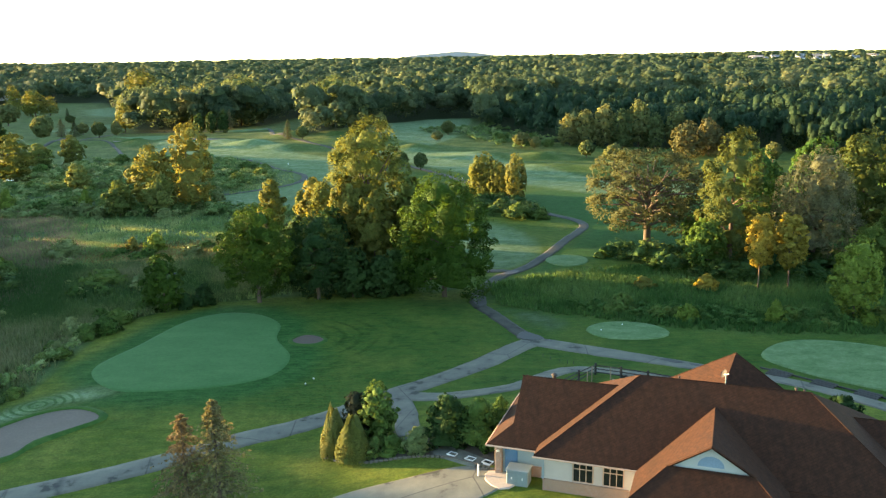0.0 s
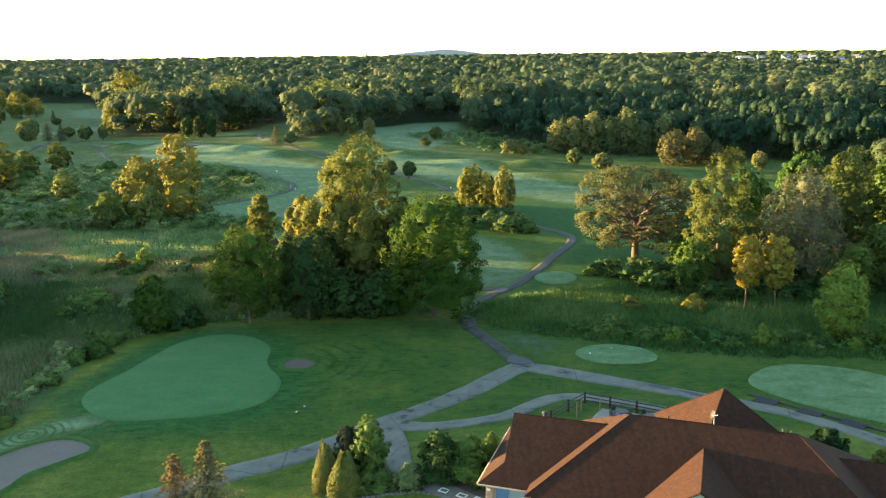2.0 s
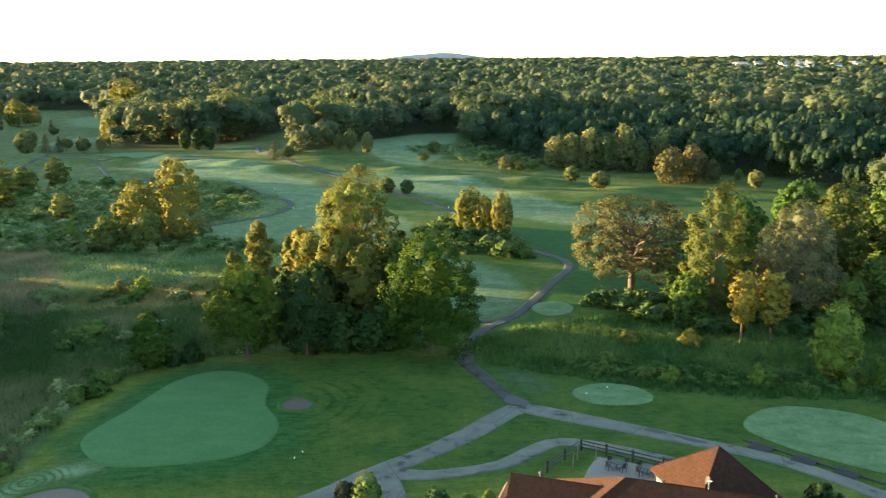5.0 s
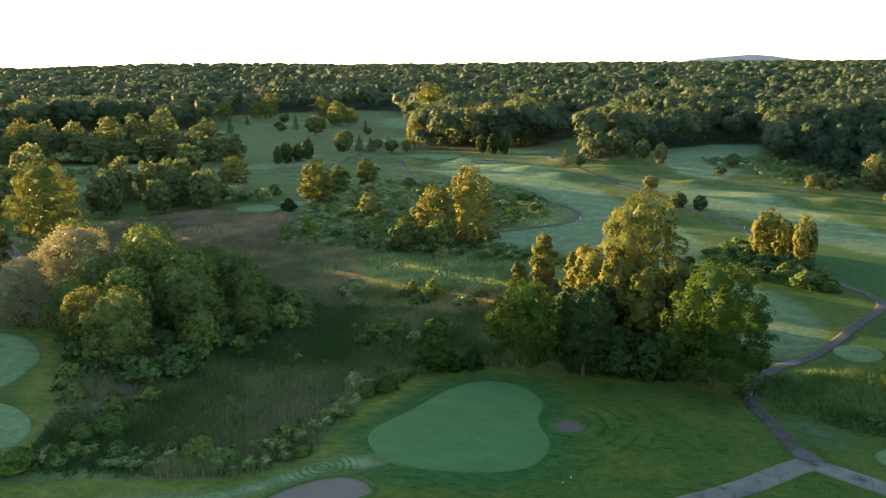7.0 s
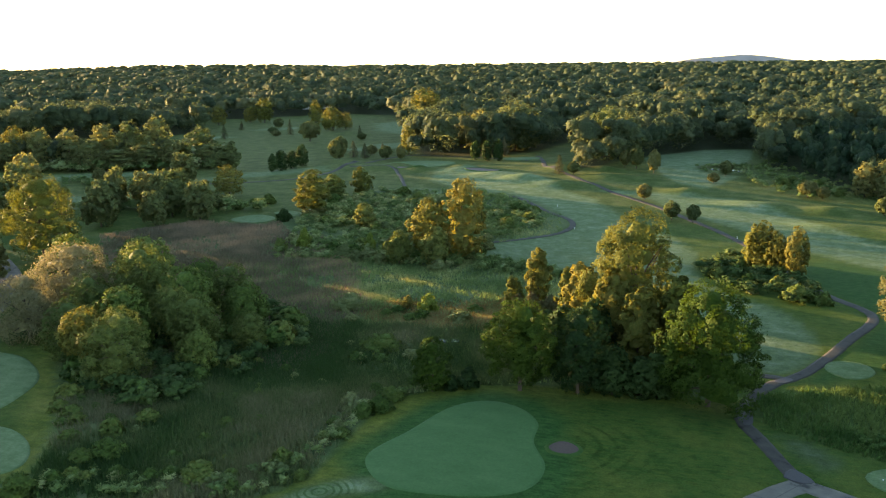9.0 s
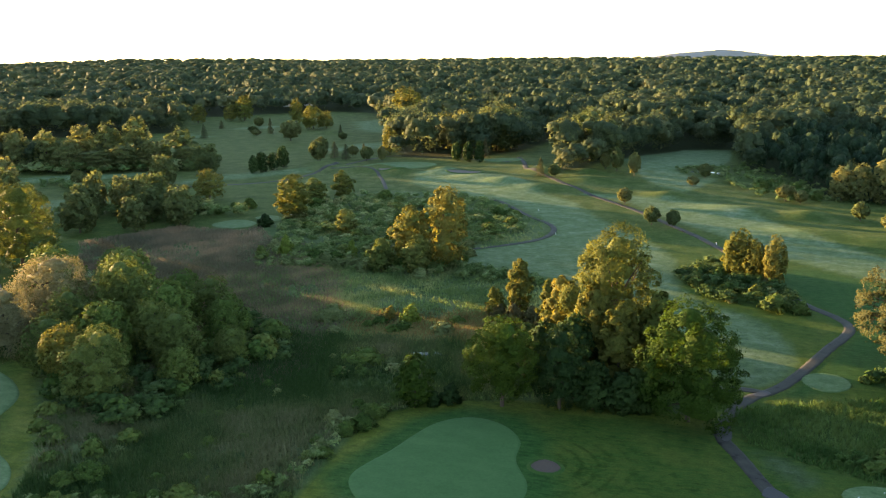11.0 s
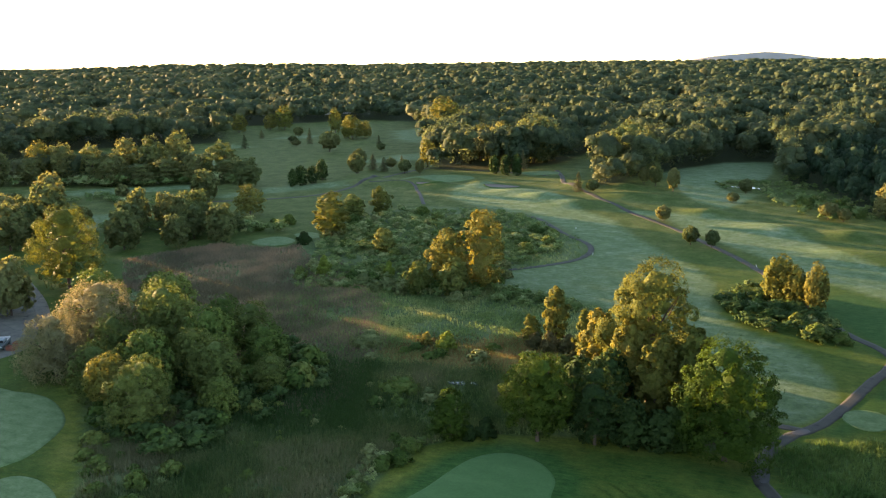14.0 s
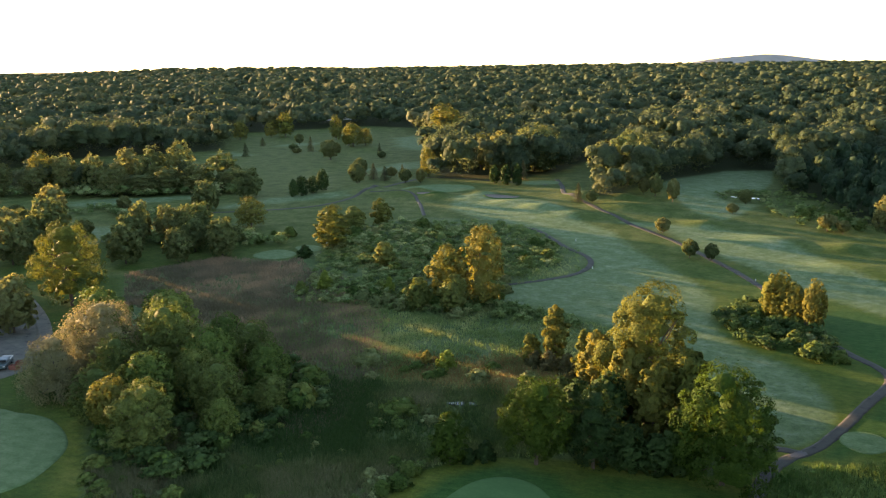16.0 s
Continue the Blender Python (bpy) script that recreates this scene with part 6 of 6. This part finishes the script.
    part("wall", boxed((16.5, -1.7, z0), (27.0, 4.7, 4.65), 0), h, SIDING)
    # gutters, vents and the dish
    for a, b in (((-6.15, -5.78, 4.75), (0.7, -5.78, 4.75)), ((-9.75, -4.47, 4.5), (-6.0, -4.47, 4.5)), ((-9.77, -4.4, 4.5), (-9.77, 5.2, 4.5))):
        part("gutter", rod(a, b, 0.07, 6), h, TAN_TRIM, "thin tan gutter")
    for u, v, z, s in ((-6.1, 0.9, 7.85, 0.22), (-8.0, 0.5, 7.95, 0.07), (2.7, 0.6, 8.95, 0.09), (10.2, 0.5, 8.95, 0.13), (10.7, 0.4, 8.95, 0.10)):
        cap = bmesh.new()
        bmesh.ops.create_uvsphere(cap, u_segments=12, v_segments=6, radius=s, matrix=Matrix.LocRotScale((u, v, z + s * 1.1), None, (1, 1, 0.6)))
        part("roof_vent", merge(rod((u, v, z - 0.1), (u, v, z + s * 1.0), s * 0.6, 10), cap), h, DISH_GREY, "off-white mushroom roof vent")
    dish = bmesh.new()
    bmesh.ops.create_uvsphere(dish, u_segments=16, v_segments=10, radius=0.3, matrix=Matrix.LocRotScale((0, 0, 0), None, (1, 1, 0.28)))
    bmesh.ops.delete(dish, geom=[q for q in dish.verts if q.co.z > 0.01], context="VERTS")
    bmesh.ops.solidify(dish, geom=dish.faces, thickness=0.02)
    bmesh.ops.transform(dish, matrix=pose(5.6, 0.1, 9.8, 58, 0, -62), verts=dish.verts)
    d = part("satellite_dish", dish, h, DISH_GREY, "weathered mesh satellite dish on the ridge")
    part("mast", rod((5.75, 0.3, 8.95), (5.75, 0.3, 9.9), 0.04), d, GREY_METAL)
    part("feed_arm", rod((5.65, 0.0, 9.75), (5.95, -0.45, 10.0), 0.025), d, WHITE_PAINT)
    return h


clubhouse()


# beside the clubhouse
def on_ground(x, y, turn=0.0, up=0.0):
    return pose(x, y, float(height(x, y)) + up, 0, 0, turn)


def utility_cabinet():
    c = thing("utility_cabinet", "squat grey-green metal utility cabinet by the wall", "cabinet", at=on_ground(4.5, 54.25, -19.3))
    part("body", boxed((-0.75, -0.55, -0.3), (0.75, 0.55, 1.05), 0.03), c, GREY_METAL)
    part("lid", boxed((-0.8, -0.6, 1.05), (0.8, 0.6, 1.13), 0.02), c, GREY_METAL, "sloped metal lid")
    for x in (-0.37, 0.37):
        d = part("door", boxed((x - 0.34, -0.575, 0.05), (x + 0.34, -0.551, 0.98), 0.01), c, GREY_METAL)
        part("handle", boxed((x - 0.03, -0.61, 0.45), (x + 0.03, -0.576, 0.62), 0.005), d, WHITE_PAINT, "pale latch plate")


def bollard():
    b = thing("bollard", "white bollard at the edge of the apron", "bollard", at=on_ground(1.75, 55.4))
    part("post", rod((0, 0, -0.2), (0, 0, 0.85), 0.065, 12), b, WHITE_PAINT)
    part("cap", rod((0, 0, 0.85), (0, 0, 0.9), 0.075, 12), b, WHITE_PAINT)


def window_well(x, y, turn):
    w = thing("window_well", "white rimmed basement window well in the bed", "window well", "wells by the clubhouse", at=on_ground(x, y, turn))
    part("rim", merge(boxed((-0.38, -0.28, -0.1), (0.38, -0.2, 0.14)), boxed((-0.38, 0.2, -0.1), (0.38, 0.28, 0.14)), boxed((-0.38, -0.2, -0.1), (-0.3, 0.2, 0.14)), boxed((0.3, -0.2, -0.1), (0.38, 0.2, 0.14))), w, WHITE_PAINT)
    part("cover", boxed((-0.3, -0.2, 0.0), (0.3, 0.2, 0.06), 0), w, GLASS, "dark cover")


utility_cabinet()
bollard()
for x, y in ((0.0, 59.0), (1.3, 57.95), (2.5, 57.2)):
    window_well(x, y, -38)
blob("planting_bed", [(-9.8, 62), (-8.6, 60.9), (-6.5, 59.9), (-4.3, 59.8), (-2.2, 59.5), (-0.8, 59.2), (-2.2, 61), (-3.9, 63), (-5.2, 66), (-8, 66.6)], MULCH, "dark mulched planting bed edged with stones", "planting bed", 0.05, 0.1)
blob("planting_bed", [(-1.6, 61.6), (0.6, 59.4), (3.2, 56.6), (4.6, 57.6), (4.0, 60.5), (2.4, 62.4), (-0.5, 63.2)], MULCH, "dark mulched bed against the clubhouse", "planting bed", 0.05, 0.1)


def stone_edging():
    e = thing("stone_edging", "row of rough edging stones round the planting bed", "edging")
    line = curve_through([(-9.9, 61.8), (-8.7, 60.8), (-6.5, 59.8), (-4.3, 59.65), (-2.2, 59.35), (-0.1, 58.4), (1.6, 57.15), (3.1, 55.9)], 0.34)
    me = None
    rng = np.random.default_rng(5)
    for p, q in zip(line, line[1:]):
        if me is None:
            ob = part("stone", boxed((-0.15, -0.1, -0.12), (0.15, 0.1, 0.15), 0.035), e, STONE)
            me = ob.data
        else:
            ob = part("stone", me, e)
        ob.matrix_basis = on_ground(*p, math.degrees(math.atan2(q[1] - p[1], q[0] - p[0])) + rng.normal() * 6, 0.03 * rng.random())


stone_edging()


def arborvitae(x, y, tall, wide, seed):
    rng = np.random.default_rng(seed)
    a = thing("arborvitae", "clipped conical arborvitae beside the drive", "shrub", at=on_ground(x, y))
    n = 5200
    f = rng.random(n) ** 0.8
    t = rng.random(n) * 6.283
    r = wide / 2 * (1 - f ** 1.7) * (0.82 + 0.22 * rng.random(n) + 0.1 * np.sin(t * 5 + f * 9))
    p = np.column_stack([r * np.cos(t), r * np.sin(t), tall * f])
    o = np.column_stack([np.cos(t), np.sin(t), np.full(n, 0.7)])
    v, q, soft = leaves(rng, p, o, 0.09, 0.9)
    part("trunk", mesh_of("trunk", *tube([(0, 0, -0.2), (0, 0, tall * 0.9)], [0.08, 0.02]), BARK, True), a)
    hv, hf = dome_arrays(rng, 4, 10)
    hv = hv * (wide * 0.38, wide * 0.38, tall * 0.86) + (0, 0, tall * 0.1)
    v, q, soft = *joined([(v, q), (hv, hf)]), np.vstack([soft, hv / np.linalg.norm(hv, axis=1)[:, None]])
    part("foliage", mesh_of("foliage", v, three_sided(q), LEAF_THUJA, True, soft), a)


arborvitae(-9.2, 62.2, 3.9, 2.4, 91)
arborvitae(-7.6, 60.9, 3.6, 2.9, 92)
broadleaf("ytree", "young_tree", "small tree with yellow-tipped leaves in the bed", -5.8, 63.4, 4.8, 3.2, LEAF_SHRUB, "round", 0.05, 14, 0.13, 2600, 0.08, seed=93)
shrub("purple", "plum_shrub", "dark bronze-green shrub in the bed", -7.6, 64.4, 4.2, 4.0, LEAF_RED, 0.12, 2200, 10, 94)
shrub("bed_a", "lilac_shrub", "large dark leafy shrub by the clubhouse", -0.4, 61.0, 4.2, 4.4, LEAF_DARK, 0.12, 2600, 14, 95)
shrub("bed_b", "viburnum_shrub", "large dark green shrub with pale blossom by the clubhouse", 2.2, 60.3, 3.5, 4.4, LEAF_SHRUB, 0.12, 2600, 14, 96)
shrub("bed_b", "viburnum_shrub", "dark green shrub against the clubhouse roof", 3.7, 61.3, 3.2, 2.8, LEAF_SHRUB, turn=2)
shrub("bed_c", "hydrangea_shrub", "low pale green shrub in the bed", -2.6, 60.4, 2.0, 3.2, LEAF_PALE, 0.1, 1500, 10, 97)
shrub("bed_d", "hedge_bush", "low clipped green bush in the bed", -4.7, 60.9, 1.4, 3.0, LEAF_SHRUB, 0.1, 1300, 9, 98)
shrub("bed_d", "hedge_bush", "low clipped green bush in the bed", -5.9, 61.3, 1.3, 2.8, LEAF_SHRUB, turn=1)
shrub("bed_e", "hedge_bush", "round dark green bush behind the clubhouse", 31.8, 64.6, 1.9, 3.6, LEAF_DARK, 0.12, 1500, 10, 99)
shrub("bed_f", "rose_bush", "small yellow-flowered bush behind the clubhouse", 35.0, 62.4, 1.5, 2.2, LEAF_GOLD, 0.1, 900, 8, 100)


def patio():
    blob("patio", [(12.6, 69), (14.8, 74.2), (15.6, 74.2), (20.2, 70.6), (20, 69), (17, 66), (13, 67)], CONCRETE, "grey-brown concrete patio behind the clubhouse", "patio", 0.07)
    fence = thing("patio_fence", "dark timber rail fence round the patio", "fence")
    line = [(9.7, 71.0), (11.8, 74.2), (13.9, 77.3), (15.9, 75.2), (17.9, 73.2), (20.2, 71.2), (22.5, 69.3)]
    post = None
    for k, (x, y) in enumerate(line):
        if post is None:
            ob = part("post", boxed((-0.08, -0.08, -0.3), (0.08, 0.08, 1.2), 0.01), fence, BLACK_WOOD)
            post = ob.data
        else:
            ob = part("post", post, fence)
        ob.matrix_basis = on_ground(x, y, 20)
    for (ax, ay), (bx, by) in zip(line, line[1:]):
        for up in (0.3, 0.65, 1.0):
            part("rail", rod((ax, ay, float(height(ax, ay)) + up), (bx, by, float(height(bx, by)) + up), 0.055, 5), fence, BLACK_WOOD)
    for x, y in ((13.0, 74.2), (14.6, 73.6), (12.2, 72.0)):
        p = thing("garden_post", "thin pale timber post on the patio lawn", "post", "patio posts", at=on_ground(x, y))
        part("post", rod((0, 0, -0.2), (0, 0, 1.5), 0.05, 6), p, OLD_WOOD)


def patio_table(x, y):
    t = thing("patio_table", "round dark metal patio table", "table", "patio tables", at=on_ground(x, y, 0, 0.06))
    part("tabletop", rod((0, 0, 0.70), (0, 0, 0.74), 0.55, 18), t, DARK_METAL)
    part("stem", rod((0, 0, 0.05), (0, 0, 0.70), 0.05), t, DARK_METAL)
    part("foot", rod((0, 0, 0), (0, 0, 0.05), 0.3, 14), t, DARK_METAL)


def patio_chair(m):
    if "chair" in MADE:
        return copy_thing(MADE["chair"], m)
    c = thing("patio_chair", "dark metal patio chair", "chair", "patio chairs", at=m)
    part("seat", boxed((-0.24, -0.24, 0.42), (0.24, 0.24, 0.46)), c, DARK_METAL)
    part("backrest", boxed((-0.24, 0.2, 0.5), (0.24, 0.24, 0.92)), c, DARK_METAL)
    for a in (-0.2, 0.2):
        for b in (-0.2, 0.21):
            part("leg", boxed((a - 0.02, b - 0.02, 0), (a + 0.02, b + 0.02, 0.5 if b > 0 else 0.42), 0), c, DARK_METAL)
    MADE["chair"] = c
    return c


patio()
for x, y in ((16.0, 71.2), (18.4, 69.9)):
    patio_table(x, y)
    for k in range(4):
        a = k * 90 + 25
        patio_chair(on_ground(x + 0.85 * math.cos(radians(a)), y + 0.85 * math.sin(radians(a)), a - 90, 0.06))


def tee_barrier(x, y, turn):
    b = thing("tee_barrier", "low black timber barrier along the practice tee", "barrier", "barriers along the practice tee", at=on_ground(x, y, turn, 0.05))
    for k in range(4):
        part("board", boxed((-1.05, -0.8 + 0.4 * k, 0.04 + 0.03 * k), (1.05, -0.415 + 0.4 * k, 0.10 + 0.03 * k), 0.01), b, BLACK_WOOD)
    for s in (-0.9, 0.9):
        part("bracket", boxed((s - 0.05, -0.78, -0.2), (s + 0.05, 0.78, 0.035), 0), b, BLACK_WOOD)


for x, y in ((32.0, 78.5), (34.9, 75.3), (37.7, 72.6)):
    tee_barrier(x, y, -48)
strip("tee_kerb", [(31, 80.7), (33, 78.6), (35.8, 75.5), (38.7, 72.6), (42, 69.5)], 0.25, BLACK_WOOD, "dark timber kerb along the practice tee", 0.12, 0.02, category="kerb")


def marker(x, y, name, label):
    m = thing(name, label, "marker", at=on_ground(x, y, 0, 0.1))
    bm = bmesh.new()
    bmesh.ops.create_uvsphere(bm, u_segments=10, v_segments=6, radius=0.08, matrix=pose(0, 0, 0.06))
    part("ball", bm, m, WHITE_PAINT)
    part("spike", rod((0, 0, -0.2), (0, 0, 0.02), 0.015, 6), m, DARK_METAL)


for x, y in ((17.4, 93.2), (20.2, 95.0)):
    marker(x, y, "tee_marker", "white ball-shaped tee marker on the tee")
for x, y in ((4.6, 216.6), (-45.5, 249.4), (-35.4, 218.6)):
    m = thing("path_post", "short white post beside the cart path", "post", "posts beside the path", at=on_ground(x, y))
    part("post", rod((0, 0, -0.2), (0, 0, 0.45), 0.09, 8), m, WHITE_PAINT)
    part("cap", rod((0, 0, 0.45), (0, 0, 0.5), 0.11, 8), m, WHITE_PAINT)
marker(-14.0, 78.0, "tee_marker", "white marker on the lawn beside the green")
marker(-13.4, 79.3, "tee_marker", "small white marker on the lawn")
for k, (x, y) in enumerate(((9.8, 85.0), (10.5, 84.1), (11.3, 83.1), (12.0, 82.6), (12.6, 82.3))):
    s = thing("lawn_stake", "short dark stake in the lawn", "stake", "stakes in the lawn", at=on_ground(x, y))
    part("stake", rod((0, 0, -0.2), (0, 0, 0.4), 0.03, 6), s, BLACK_WOOD)


# ---- far houses and the car park ----
FAR_WALL = plain("far_white_wall", (0.70, 0.70, 0.68), 0.7, 0, 0.1)
FAR_ROOF = plain("far_grey_roof", (0.16, 0.16, 0.17), 0.8, 0, 0.2)


def far_house(x, y, turn):
    m = pose(x, y, float(height(x, y)), 0, 0, turn)
    if "far_house" in MADE:
        return copy_thing(MADE["far_house"], m)
    h = thing("house", "distant white house with a grey gabled roof", "house", "houses of the far town", at=m)
    part("wall", boxed((-6, -4, -1), (6, 4, 5.2), 0), h, FAR_WALL)
    roof = bmesh.new()
    a = [roof.verts.new(p) for p in ((-6.5, -4.6, 5.0), (6.5, -4.6, 5.0), (6.5, 4.6, 5.0), (-6.5, 4.6, 5.0), (-6.5, 0, 8.2), (6.5, 0, 8.2))]
    for q in ((0, 1, 5, 4), (2, 3, 4, 5), (1, 2, 5), (3, 0, 4), (3, 2, 1, 0)):
        roof.faces.new([a[k] for k in q])
    part("roof", roof, h, FAR_ROOF)
    for u in (-4, -1.4, 1.4, 4):
        part("window", boxed((u - 0.6, -4.06, 1.6), (u + 0.6, -4.0, 3.2), 0), h, GLASS)
    MADE["far_house"] = h
    return h


place = np.random.default_rng(7)
for k in range(26):
    far_house(610 + place.uniform(-140, 140), 1440 + place.uniform(-110, 70), place.uniform(-60, 60))
for x, y in ((-343, 712), (-352, 700)):
    far_house(x, y, 20)

strip("drive_left", [(-196, 170), (-176, 164), (-160, 154), (-145, 143), (-134, 133), (-130, 126)], 3.0, ASPHALT, "grey asphalt drive to the car park", 0.06)
blob("car_park", [(-124, 108), (-121.5, 114), (-123.5, 120), (-132, 130), (-142, 138), (-152, 132), (-146, 118), (-132, 106)], ASPHALT, "grey asphalt car park beyond the willows", "pavement", 0.05)


TEAL_PAINT = plain("dark_teal_paint", (0.035, 0.075, 0.085), 0.35, 0.1, 0.1)


def pickup(x, y, turn):
    t = thing("pickup_truck", "dark teal pickup truck with white trim in the car park", "truck", at=on_ground(x, y, turn, 0.05))
    body = bmesh.new()
    box(body, (-2.6, -0.95, 0.45), (2.6, 0.95, 1.05), 0.08)
    part("body", body, t, TEAL_PAINT, "dark teal body")
    cab = bmesh.new()
    box(cab, (-0.7, -0.85, 1.05), (1.1, 0.85, 1.75), 0.18)
    cab = part("cab", cab, t, GREY_METAL, "teal-grey cab")
    part("windscreen", boxed((1.0, -0.7, 1.15), (1.12, 0.7, 1.6), 0.02), cab, GLASS)
    part("load_bed", merge(boxed((-2.55, -0.93, 1.05), (-0.75, -0.83, 1.3)), boxed((-2.55, 0.83, 1.05), (-0.75, 0.93, 1.3)), boxed((-2.6, -0.93, 1.05), (-2.5, 0.93, 1.3))), t, WHITE_PAINT)
    for u in (-1.7, 1.7):
        for v in (-0.88, 0.88):
            w = part("wheel", rod((u, v - 0.12, 0.36), (u, v + 0.12, 0.36), 0.36, 16), t, BLACK_WOOD)
            part("rim", rod((u, v - 0.13, 0.36), (u, v + 0.13, 0.36), 0.2, 12), w, GREY_METAL)
    for v in (-0.7, 0.7):
        part("headlight", boxed((2.58, v - 0.15, 0.75), (2.64, v + 0.15, 0.92), 0.01), t, WHITE_PAINT)


pickup(-126.5, 115.5, -60)


def crate(x, y, turn):
    c = thing("crate", "low red-brown timber crate in the car park", "crate", at=on_ground(x, y, turn, 0.06))
    for k in range(3):
        part("board", merge(boxed((-0.9, -0.5, 0.25 * k), (0.9, -0.45, 0.25 * k + 0.2)), boxed((-0.9, 0.45, 0.25 * k), (0.9, 0.5, 0.25 * k + 0.2))), c, RED_WOOD)
    for s in (-0.85, 0.85):
        part("end_board", boxed((s - 0.04, -0.44, 0), (s + 0.04, 0.44, 0.72)), c, RED_WOOD)


RED_WOOD = plain("red_brown_timber", (0.22, 0.07, 0.045), 0.8, 0, 0.2, 4, 0.01)
crate(-124.2, 117.2, 20)
crate(-123.6, 115.0, 5)
